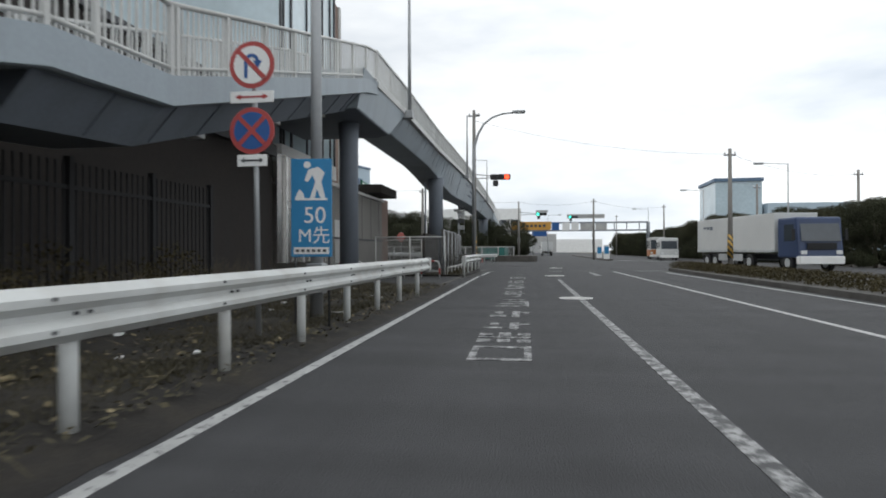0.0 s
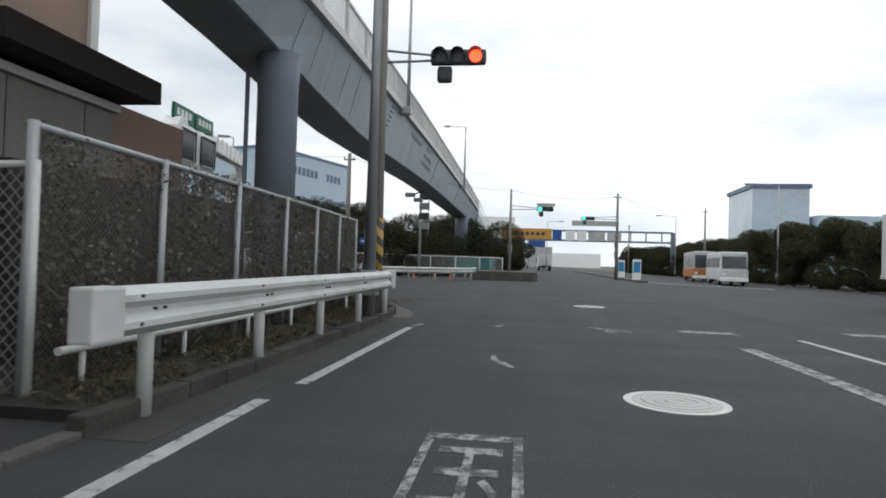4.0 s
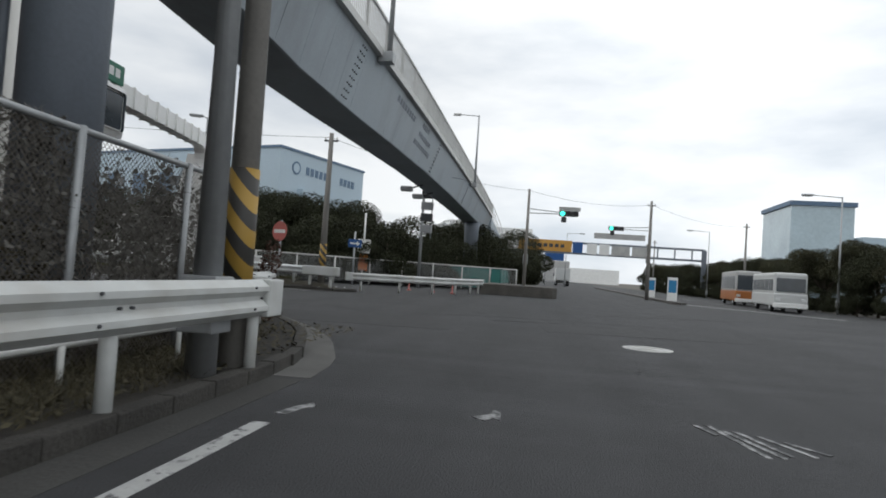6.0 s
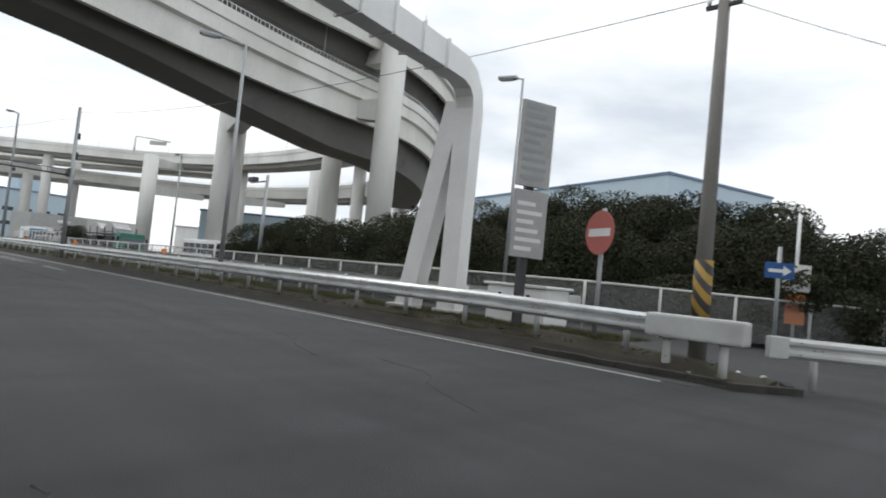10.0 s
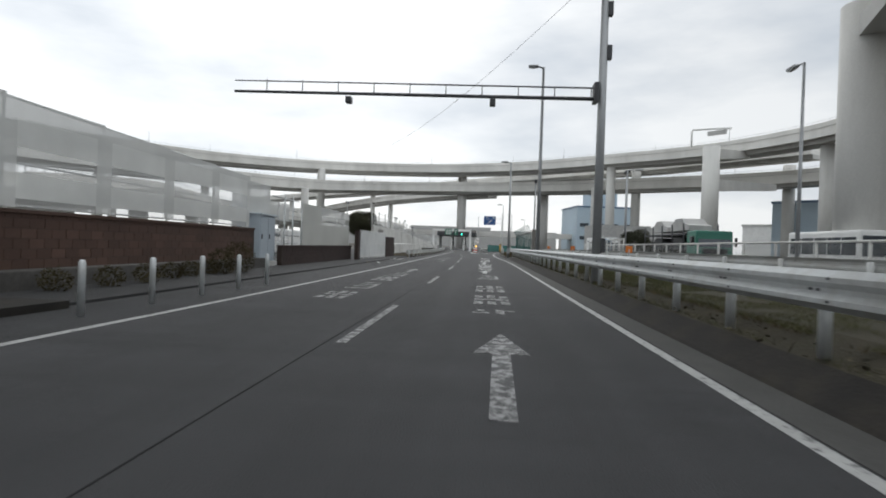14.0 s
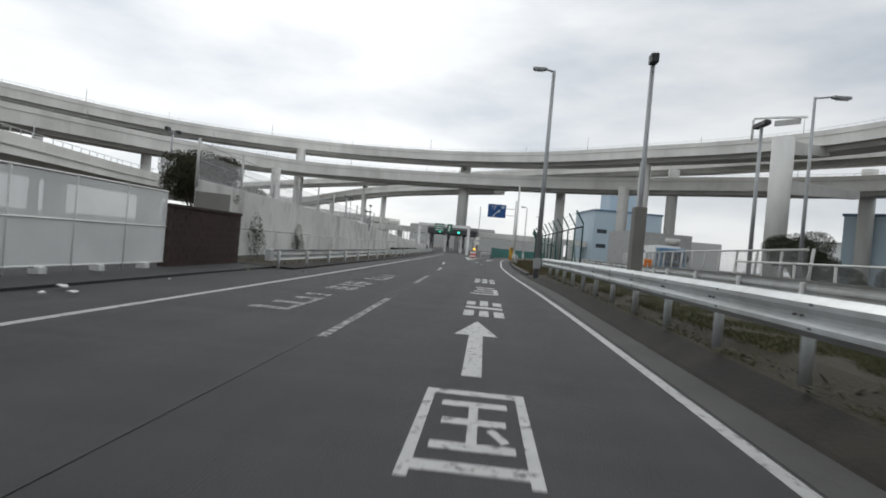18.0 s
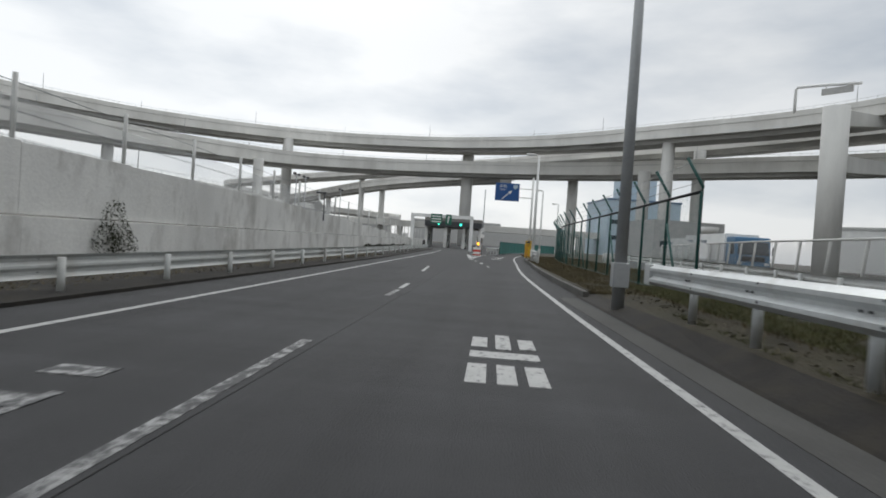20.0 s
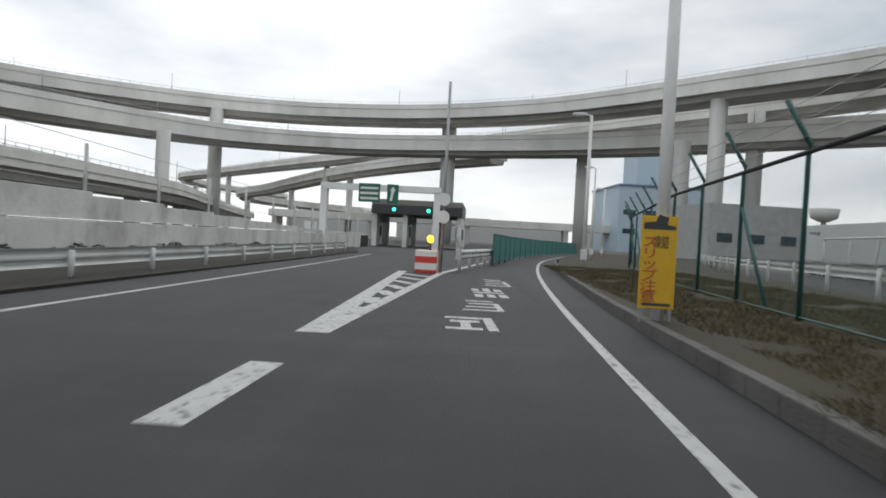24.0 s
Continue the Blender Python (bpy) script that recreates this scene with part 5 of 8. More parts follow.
o = round_sign(ns, 3.58, M_SIGNRED, M_SIGNWHITE)
bm = B()
arcp = [(0.10 * math.cos(a) - 0.0, 0.04 + 0.10 * math.sin(a)) for a in np.linspace(math.pi, 0.0, 10)]
arcq = [(0.055 * math.cos(a), 0.04 + 0.055 * math.sin(a)) for a in np.linspace(0.0, math.pi, 10)]
plate(bm, arcp + arcq, 0.018, 0.022)
plate(bm, [(-0.10, -0.17), (-0.055, -0.17), (-0.055, 0.04), (-0.10, 0.04)], 0.018, 0.022)
plate(bm, [(0.02, 0.05), (0.14, 0.05), (0.08, -0.06)], 0.018, 0.022)
part("turn_arrow", bm, M_SIGNBLUE, o)
bm = B()
plate(bm, [(-0.19, 0.15), (-0.15, 0.19), (0.19, -0.15), (0.15, -0.19)], 0.023, 0.026)
part("slash", bm, M_SIGNRED, o)
o2 = round_sign(ns, 2.74, M_SIGNRED, M_SIGNBLUE)
for s_ in (1, -1):
    bm = B()
    plate(bm, [(-0.19, s_ * 0.15), (-0.15, s_ * 0.19), (0.19, -s_ * 0.15), (0.15, -s_ * 0.19)], 0.018 + 0.002 * s_, 0.024 + 0.001 * s_)
    part("slash", bm, M_SIGNRED, o2)
for z, w in ((3.17, 0.29), (2.36, 0.20)):
    bm = B()
    box(bm, -w, w, -0.065, -0.05, z - 0.075, z + 0.075, 0.006)
    pl = part("plate", bm, M_SIGNWHITE, ns)
    bm = B()
    box(bm, -w * 0.55, w * 0.55, -0.07, -0.065, z - 0.012, z + 0.012)
    part("arrow_bar", bm, M_SIGNRED if w > 0.25 else M_DARK, pl)
    for s_ in (1, -1):
        bm = B()
        v = [bm.verts.new(c) for c in ((s_ * w * 0.5, -0.069, z - 0.035), (s_ * w * 0.5, -0.069, z + 0.035), (s_ * w * 0.78, -0.069, z))]
        bm.faces.new(v)
        part("arrow_tip", bm, M_SIGNRED if w > 0.25 else M_DARK, pl)

wb = thing("roadworks_board", "blue roadworks notice board with white pictogram and figures", "notice board", at=(-3.12, 8.55, 0), turn=6)
bm = B()
for x in (-0.25, 0.25):
    tube(bm, [(x, 0.03, 0.0), (x, 0.03, 2.5)], 0.016, 8)
part("frame", bm, M_DARK, wb)
bm = B()
box(bm, -0.30, 0.30, -0.02, 0.02, 1.12, 2.56, 0.008)
part("board", bm, M_BOARDBLUE, wb)
bm = B()
box(bm, -0.26, 0.26, -0.026, -0.021, 1.16, 1.26)
part("label_strip", bm, M_SIGNWHITE, wb)
bm = B()
for k in range(6):
    box(bm, -0.23 + 0.08 * k, -0.18 + 0.08 * k, -0.03, -0.026, 1.19, 1.23)
part("small_print", bm, M_DARK, wb)["kind"] = "stuff"


def front(bm, pts, y0, y1):
    a = [bm.verts.new((x, y0, z)) for x, z in pts]
    b = [bm.verts.new((x, y1, z)) for x, z in pts]
    n = len(pts)
    bm.faces.new(a)
    bm.faces.new(b[::-1])
    for k in range(n):
        bm.faces.new((a[k], a[(k + 1) % n], b[(k + 1) % n], b[k]))
    return bm


bm = B()
front(bm, [(-0.24, 1.95), (0.24, 1.95), (0.24, 1.98), (-0.24, 1.98)], -0.026, -0.021)
front(bm, [(-0.24, 1.98), (-0.10, 1.98), (-0.12, 2.06), (-0.17, 2.11), (-0.21, 2.05)], -0.026, -0.021)
front(bm, [(-0.02, 1.98), (0.05, 1.98), (0.08, 2.12), (0.14, 1.98), (0.21, 1.98), (0.15, 2.22), (0.20, 2.36), (0.10, 2.44), (-0.04, 2.40), (-0.10, 2.24), (-0.05, 2.22), (0.02, 2.32), (0.06, 2.22)], -0.026, -0.021)
front(bm, [(-0.06 + 0.055 * math.cos(a), 2.47 + 0.05 * math.sin(a)) for a in np.linspace(0, 5.8, 10)], -0.026, -0.021)
part("pictogram", bm, M_SIGNWHITE, wb)
letters("figure", "50", 0.34, M_SIGNWHITE, wb, pose(0.05, -0.024, 1.72, 90, 0, 0))
letters("figure", "M先", 0.27, M_SIGNWHITE, wb, pose(0.04, -0.024, 1.42, 90, 0, 0))


# ---- building beside the footbridge ----
hall = thing("office_building", "brown office building with a glazed upper floor and grey ground-floor wall", "building", at=(-8.4, 0, 0))
bm = B()
box(bm, -14, -4.0, 29.5, 39.6, 0, 17.5)
part("brown_wall", bm, M_BROWN, hall)
bm = B()
box(bm, -14, -0.07, 20.2, 26.25, 4.95, 16.5)
part("upper_storey", bm, M_REFLECTGLASS, hall, "glazed upper storey, sky reflection put in as pale blue colour")
bm = B()
box(bm, -6, 0.0, 20.15, 26.3, 4.35, 4.95)
part("white_band", bm, M_WHITE, hall)
for y, w in ((20.22, 0.05), (20.45, 0.03), (21.15, 0.06), (22.75, 0.03), (23.45, 0.05), (24.6, 0.04), (25.6, 0.05), (26.2, 0.06)):
    bm = B()
    box(bm, -0.09, -0.01, y - w, y + w, 4.95, 16.5)
    part("mullion", bm, M_DARK, hall)
bm = B()
tube(bm, [(0.02, 22.3, 6.2), (0.02, 23.7, 4.95)], 0.02, 6)
part("stay_rod", bm, M_POLE, hall)
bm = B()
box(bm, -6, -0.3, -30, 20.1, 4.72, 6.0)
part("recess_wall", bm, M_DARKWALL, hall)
bm = B()
box(bm, -6, -0.1, -30, 20.14, 6.0, 6.16)
part("roof_edge", bm, M_DARK, hall)
for y0, y1 in ((12.6, 13.4), (13.9, 14.9), (15.5, 16.5), (16.78, 17.6), (17.85, 18.12), (18.6, 20.0)):
    bm = B()
    box(bm, -0.31, -0.26, y0, y1, 5.22, 5.85)
    bw = part("barred_window", bm, M_REFLECTGLASS, hall)
    bm = B()
    for j in range(int((y1 - y0) / 0.11) + 1):
        box(bm, -0.24, -0.21, y0 + 0.11 * j, y0 + 0.025 + 0.11 * j, 5.18, 5.88)
    part("window_bar", bm, M_BLACK, bw)["kind"] = "stuff"
    bm = B()
    box(bm, -0.31, -0.16, y0 - 0.04, y1 + 0.04, 5.13, 5.18)
    part("sill", bm, M_SIGNWHITE, bw)
bm = B()
box(bm, -4.02, -3.88, 39.3, 39.62, 0, 17.5)
part("corner_trim", bm, M_FENCEGREY, hall)
bm = B()
box(bm, -4.0, -3.92, 32.4, 34.5, 6.35, 7.9)
wn = part("window", bm, M_GLASS, hall)
for dy in (0.85, 1.35, 2.05, 2.85):
    bm = B()
    box(bm, -3.95, -3.88, 31.6 + dy - 0.05, 31.6 + dy + 0.05, 6.35, 7.9)
    part("window_frame", bm, M_DARK, wn)
bm = B()
box(bm, -4.0, -0.0, 24.2, 35.0, 0, 4.05)
part("ground_floor_wall", bm, M_GREYWALL, hall)
bm = B()
box(bm, 0.0, 0.05, 24.2, 35.0, 1.75, 1.83)
part("wall_rib", bm, M_DARK, hall)
bm = B()
box(bm, -4.0, 0.12, 24.0, 35.1, 4.05, 4.2)
part("coping", bm, M_FENCEGREY, hall)
bm = B()
box(bm, -0.02, 0.03, 26.0, 26.9, 0.1, 2.6)
dr = part("door", bm, M_FENCEGREY, hall, "pale grey steel door")
bm = B()
box(bm, 0.03, 0.07, 26.75, 26.82, 1.0, 1.2)
part("door_handle", bm, M_DARK, dr)
for y in np.arange(25.2, 35, 1.8):
    bm = B()
    box(bm, 0.0, 0.012, y, y + 0.02, 1.85, 4.04)
    part("panel_joint", bm, M_DARK, hall)
bm = B()
box(bm, -4.0, 0.8, 31.5, 35.4, 4.30, 4.75)
part("canopy", bm, M_DARKWALL, hall)
bm = B()
box(bm, -5.0, -0.4, 35.1, 38.3, 0, 4.4)
part("shed", bm, M_BROWN, hall, "brown-grey rendered shed with a flat roof")
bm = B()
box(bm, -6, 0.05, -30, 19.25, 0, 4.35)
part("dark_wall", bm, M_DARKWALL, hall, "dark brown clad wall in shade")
bm = B()
box(bm, -2.5, 0.22, -30, 19.25, 4.35, 4.72)
part("eave", bm, M_DARK, hall)
# corrugated screen
cor = thing("corrugated_screen", "tall corrugated silver metal screen panels on a frame", "screen wall", at=(-8.2, 19.3, 0.5))
for k in range(6):
    y0 = k * 0.8
    bm = B()
    prof = [(0.0, y0), (0.0, y0 + 0.5), (0.07, y0 + 0.55), (0.07, y0 + 0.74), (0.0, y0 + 0.79)]
    slab(bm, prof + [(x - 0.02, y) for x, y in prof[::-1]], 0.3, 4.0)
    part("sheet", bm, M_SILVER, cor)
    # Bright strip over each ridge paints the highlight of the shiny metal.
    bm = B()
    box(bm, 0.072, 0.082, y0 + 0.57, y0 + 0.72, 0.3, 4.0)
    part("rib", bm, M_HIGHLIGHTSTEEL, cor, "metal rib with its highlight put in as bright colour")
for z in (0.35, 1.35, 2.2, 3.0, 3.95):
    bm = B()
    tube(bm, [(-0.05, 0, z), (-0.05, 4.8, z)], 0.025, 6)
    part("crossbar", bm, M_POLE, cor)
# picket fence before the dark wall
bm = B()
tube(bm, [(-3.62, 27.9, 0.42), (-3.68, 33, 0.40), (-3.9, 37.5, 0.40)], 0.035, 8)
tagged(part("pipe_rail", bm, M_FENCEGREY), "low pale pipe rail along the chain-link fence", "rail")
for y_ in np.arange(28.2, 37.6, 1.55):
    bm = B()
    tube(bm, [(-3.64, y_, 0.0), (-3.64, y_, 0.42)], 0.025, 8)
    single("pipe_post", bm, M_FENCEGREY, "short pale post of a pipe rail", "post", "pipe posts")
pf = thing("picket_fence", "dark steel picket fence overgrown with dry weeds", "fence", at=(-6.6, -12, 0.1))
for y in range(0, 26, 2):
    bm = B()
    box(bm, -0.05, 0.05, y - 0.05, y + 0.05, 0, 2.5)
    part("post", bm, M_BLACK, pf)
pick = B()
for k in range(13):
    box(pick, -0.012, 0.012, 0.15 + k * 0.145 - 0.014, 0.15 + k * 0.145 + 0.014, 0.15, 2.42)
PICK = mesh_of("picket_panel", pick, M_BLACK)
for y in range(0, 24, 2):
    o = part("picket_panel", PICK, M_BLACK, pf)
    o["kind"] = "stuff"
    o.location = (0, y, 0)
for z in (0.45, 2.05):
    bm = B()
    box(bm, -0.03, 0.03, 0, 24, z - 0.03, z + 0.03)
    part("rail", bm, M_BLACK, pf)


# ---- arches, fences and litter by the entrance ----
def arch(x, y, turn):
    t = thing("barrier_arch", "red and white steel hoop barrier on the asphalt", "barrier", "hoop barriers", at=(x, y, 0.03), turn=turn)
    bm = B()
    pts = [(-0.42, 0, 0), (-0.42, 0, 0.55), (-0.38, 0, 0.66), (-0.28, 0, 0.72), (0.28, 0, 0.72), (0.38, 0, 0.66), (0.42, 0, 0.55), (0.42, 0, 0)]
    tube(bm, pts, 0.035, 10)
    h = part("hoop", bm, M_RAILWHITE, t)
    bm = B()
    tube(bm, [(-0.42, 0, 0.28), (0.42, 0, 0.28)], 0.02, 8)
    part("bar", bm, M_RAILWHITE, t)
    for pa, pb in (((-0.42, 0, 0.14), (-0.42, 0, 0.40)), ((0.42, 0, 0.14), (0.42, 0, 0.40)), ((-0.2, 0, 0.72), (0.2, 0, 0.72))):
        bm = B()
        tube(bm, [pa, pb], 0.037, 10)
        part("red_band", bm, M_SIGNRED, h)


for x, y, tn in ((-6.6, 21.6, 8), (-7.2, 24.8, 0), (-5.6, 25.6, -4), (-4.2, 26.6, -8)):
    arch(x, y, tn)


def mesh_fence(label, pts, h, mesh_mat, post_mat, spacing=2.0, z=0.1, post_r=0.03, lean=0.0):
    t = thing("mesh_fence", label, "fence", "mesh fences", at=(pts[0][0], pts[0][1], z))
    ox, oy = pts[0]
    for (x0, y0), (x1, y1) in zip(pts, pts[1:]):
        length = math.dist((x0, y0), (x1, y1))
        n = max(1, round(length / spacing))
        for k in range(n):
            a = (x0 + (x1 - x0) * k / n - ox, y0 + (y1 - y0) * k / n - oy, 0.05)
            b = (x0 + (x1 - x0) * (k + 1) / n - ox, y0 + (y1 - y0) * (k + 1) / n - oy, 0.05)
            grid_uv("mesh_panel", (a, b, h - 0.05), mesh_mat, t)
            bm = B()
            tube(bm, [(a[0], a[1], -0.1), (a[0] + lean, a[1], h + 0.03)], post_r, 8)
            part("post", bm, post_mat, t)
        bm = B()
        tube(bm, [(x0 - ox, y0 - oy, h), (x1 - ox, y1 - oy, h)], post_r * 0.8, 8)
        part("top_rail", bm, post_mat, t)
    bm = B()
    tube(bm, [(pts[-1][0] - ox, pts[-1][1] - oy, -0.1), (pts[-1][0] - ox, pts[-1][1] - oy, h + 0.03)], post_r, 8)
    part("post", bm, post_mat, t)
    return t


mesh_fence("grey chain-link fence round the column base", [(-7.0, 27.9), (-3.7, 27.7)], 1.75, M_CHAIN, M_FENCEGREY, 1.6, post_r=0.035)
mesh_fence("rusty chain-link fence on grey posts beside the guardrail", [(-3.75, 27.7), (-3.85, 33), (-4.1, 38.2)], 2.05, M_CHAINDARK, M_POLE, 1.75, post_r=0.04, lean=0.02)
mesh_fence("grey metal fence at the corner with weeds", [(-6.0, 41.9), (-7.4, 42.9), (-10.0, 43.4)], 1.9, M_CHAIN, M_FENCEGREY, 1.8, post_r=0.04)
mesh_fence("thin chain-link fence before the panel wall", [(-7.9, 28.0), (-7.6, 25.0)], 1.9, M_CHAIN, M_FENCEGREY, 1.5)
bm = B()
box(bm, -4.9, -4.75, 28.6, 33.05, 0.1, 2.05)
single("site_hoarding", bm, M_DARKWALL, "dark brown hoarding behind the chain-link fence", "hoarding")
bm = B()
front(bm, [(0, 0), (1.9, 0), (1.9, 1.85), (0.3, 2.35), (0, 2.35)], -0.03, 0.03)
single("sheet_panel", bm, M_GREYWALL, "grey sheet-metal panel at the corner fence", "panel", at=(-4.92, 38.7, 0.1), turn=109)


# ---- writing on the road ----
def glyph(cx, cy, w, h, turn, strokes, material=M_PAINT_FADED):
    """A worn painted character too rubbed to read: bars within a w x h field. Each stroke: u0, u1, v0, v1 from 0 to 1."""
    t = thing("road_writing", "rubbed white character painted on the asphalt", "road marking", "road writing", at=(cx, cy, 0), turn=turn)
    for j, (u0, u1, v0, v1) in enumerate(strokes):
        bm = B()
        box(bm, (u0 - 0.5) * w, (u1 - 0.5) * w, (v0 - 0.5) * h, (v1 - 0.5) * h, 0.001, 0.004 + 0.0012 * j)
        part("stroke", bm, material, t)


BARS_A = [(0.0, 0.12, 0.0, 1.0), (0.0, 1.0, 0.0, 0.14), (0.0, 1.0, 0.86, 1.0), (0.88, 1.0, 0.0, 1.0)]
BARS_B = [(0.0, 0.4, 0.1, 0.35), (0.55, 0.75, 0.0, 1.0), (0.1, 0.3, 0.55, 0.9), (0.75, 1.0, 0.6, 0.8)]
BARS_C = [(0.0, 1.0, 0.0, 0.10), (0.1, 0.95, 0.3, 0.40), (0.2, 0.95, 0.62, 0.72), (0.85, 1.0, 0.0, 0.75), (0.15, 0.9, 0.9, 1.0)]
BARS_D = [(0.0, 0.25, 0.0, 0.3), (0.38, 0.62, 0.0, 0.3), (0.75, 1.0, 0.0, 0.3), (0.0, 1.0, 0.42, 0.55), (0.38, 0.62, 0.62, 1.0), (0.0, 0.25, 0.65, 0.9), (0.75, 1.0, 0.65, 0.9)]
BARS_E = [(0.0, 1.0, 0.85, 1.0), (0.8, 1.0, 0.0, 0.9), (0.1, 0.7, 0.55, 0.7), (0.3, 0.5, 0.1, 0.6), (0.0, 0.7, 0.0, 0.14)]


def road_char(x, y, char, w, h, turn, material):
    """One painted character, stretched along the lane to w x h."""
    t = thing("road_writing", "tall white character painted on the asphalt", "road marking", "road writing", at=(x, y, 0), turn=turn)
    o = letters("character", char, 1.0, material, t, pose(0, 0, 0.0025), depth=0.0015)
    co = np.array([v.co for v in o.data.vertices])
    lo, hi = co.min(0), co.max(0)
    for v in o.data.vertices:
        v.co.x = ((v.co.x - lo[0]) / (hi[0] - lo[0]) - 0.5) * w
        v.co.y = ((v.co.y - lo[1]) / (hi[1] - lo[1]) - 0.5) * h


for y, char, h, m_ in ((17.0, "号", 2.2, M_PAINT_FADED), (20.3, "5", 2.3, M_PAINT_FADED), (23.5, "道", 2.3, M_PAINT_FADED), (27.0, "国", 1.7, M_PAINT_FADED)):
    road_char(-0.36, y, char, 0.66, h, 0, m_)
for x, char, h in ((-61.8, "号", 2.4), (-64.55, "5", 1.6), (-66.8, "道", 2.7), (-69.4, "国", 2.0)):
    road_char(x, 53.0, char, 0.80, h, 90, M_PAINT)
for k, (y, h, g) in enumerate(((7.1, 1.0, BARS_A), (8.4, 0.9, BARS_D), (9.7, 0.9, BARS_B), (11.5, 1.1, BARS_B), (14.0, 1.8, BARS_C))):
    glyph(-0.3, y, 0.72, h, 0, g)
for x, h, g in ((-44.5, 2.2, BARS_D), (-47.9, 2.4, BARS_D), (-54.1, 2.8, BARS_C), (-77.8, 3.2, BARS_D), (-83.0, 2.8, BARS_C), (-88.5, 2.8, BARS_D), (-42.0, 0.7, BARS_B)):
    glyph(x, 53.05, 0.75, h, 90, g, M_PAINT if x < -60 else M_PAINT_FADED)
for x, h, g in ((-44.3, 1.8, BARS_D), (-47.4, 2.3, BARS_C), (-50.8, 2.0, BARS_D), (-53.7, 2.7, BARS_C), (-76.0, 3.0, BARS_C), (-80.5, 3.0, BARS_D), (-85, 3.0, BARS_C)):
    glyph(x, 49.7, 0.65, h, 90, g)
for x, h, g in ((-130.0, 1.3, BARS_E), (-132.4, 1.6, BARS_C), (-135.2, 2.2, BARS_D), (-138.6, 2.4, BARS_C)):
    glyph(x, 53.15 + 0.06 * (-130 - x), 0.7, h, 94, g, M_PAINT)


def arrow(tip, tail, width, label="white straight arrow painted on the lane", material=M_PAINT):
    (x1, y1), (x0, y0) = tip, tail
    L_ = math.dist(tip, tail)
    t = thing("lane_arrow", label, "road marking", "lane arrows", at=(x0, y0, 0), turn=math.degrees(math.atan2(y1 - y0, x1 - x0)))
    bm = B()
    slab(bm, [(0, -width * 0.16), (L_ * 0.62, -width * 0.16), (L_ * 0.62, -width / 2), (L_, 0), (L_ * 0.62, width / 2), (L_ * 0.62, width * 0.16), (0, width * 0.16)], 0.001, 0.0045)
    part("arrow_shape", bm, material, t)


arrow((-39.3, 53.1), (-35.2, 53.0), 0.62, material=M_PAINT_FADED)
arrow((-60.2, 52.95), (-57.2, 52.95), 0.60)
arrow((-75.4, 52.95), (-71.0, 52.95), 0.60)
arrow((-59.3, 49.8), (-56.0, 49.75), 0.55, material=M_PAINT_FADED)
for x0, x1, y0, y1, w in ((-117.6, -119.2, 52.3, 52.34, 0.22), (-124.9, -126.7, 51.45, 51.45, 0.3), (-122, -122.8, 51.9, 51.86, 0.2)):
    stripe([(x0, y0), (x1, y1)], w, name="lane_dash", label="short white lane dash")
stripe([(-112.6, 52.75), (-114.8, 52.72)], 0.14, M_PAINT_FADED, "lane_dash", "nearly worn away lane dash")
# gore marking before the toll gate
stripe([(-128.4, 51.32), (-142, 50.65)], 0.3, name="gore_line", label="white line at the lane split")
stripe([(-128.4, 51.45), (-142, 51.95), (-156, 53.7)], 0.22, name="gore_line", label="white line at the lane split", z=0.006)
for k in range(7):
    x = -130.6 - 1.55 * k
    f = (x + 128.4) / -13.6
    stripe([(x - 0.5, 51.32 - 0.67 * f + 0.15), (x + 0.4, 51.45 + 0.45 * f - 0.08)], 0.30, name="gore_bar", label="white bar of the lane split", z=0.008)


def manhole(x, y, r):
    t = thing("manhole_cover", "round pale iron manhole cover in the asphalt", "manhole cover", "manhole covers", at=(x, y, 0))
    bm = B()
    ring_o = [(r * math.cos(a), r * math.sin(a)) for a in np.linspace(0, 2 * math.pi, 40)[:-1]]
    slab(bm, ring_o, 0.0, 0.006)
    part("rim", bm, M_PIER, t)
    bm = B()
    slab(bm, [(0.84 * x_, 0.84 * y_) for x_, y_ in ring_o], 0.0, 0.009)
    part("lid", bm, M_FADEDBOARD, t)
    for k in range(3):
        bm = B()
        rr = r * (0.2 + 0.22 * k)
        o_ = [(rr * math.cos(a), rr * math.sin(a)) for a in np.linspace(0, 2 * math.pi, 30)]
        tube(bm, [(*p, 0.010) for p in o_], 0.008, 4, False)
        part("ridge", bm, M_PIER, t)


manhole(1.24, 15.55, 0.42)
manhole(1.35, 29.3, 0.46)
manhole(2.0, 42.0, 0.45)

# patches and cracks
for outline in ([(-7.5, 41.6), (-1.8, 42.6), (-2.2, 45.2), (-8.0, 44.0)], [(0.2, 44), (5, 45), (5, 47.5), (0, 46.5)], [(-26, 52.6), (-23, 52.6), (-23, 53.8), (-26, 53.8)], [(2.0, 52), (9, 56), (8.4, 57), (1.5, 53.2)]):
    flat("asphalt_patch", outline, M_PATCH, "darker repaired patch of asphalt", 0.003)


def crack(pts, r=0.007, wander=0.022):
    bm = B()
    line = smooth_line([(x, y, 0.001) for x, y in pts], 0.16)
    line = [p + Vector((random.uniform(-wander, wander), random.uniform(-wander, wander), 0)) for p in line]
    tube(bm, line, [r * random.uniform(0.15, 0.95) for _ in line], 4)
    tagged(part("road_crack", bm, M_CRACK), "thin dark crack in the asphalt", "crack", kind="structure")


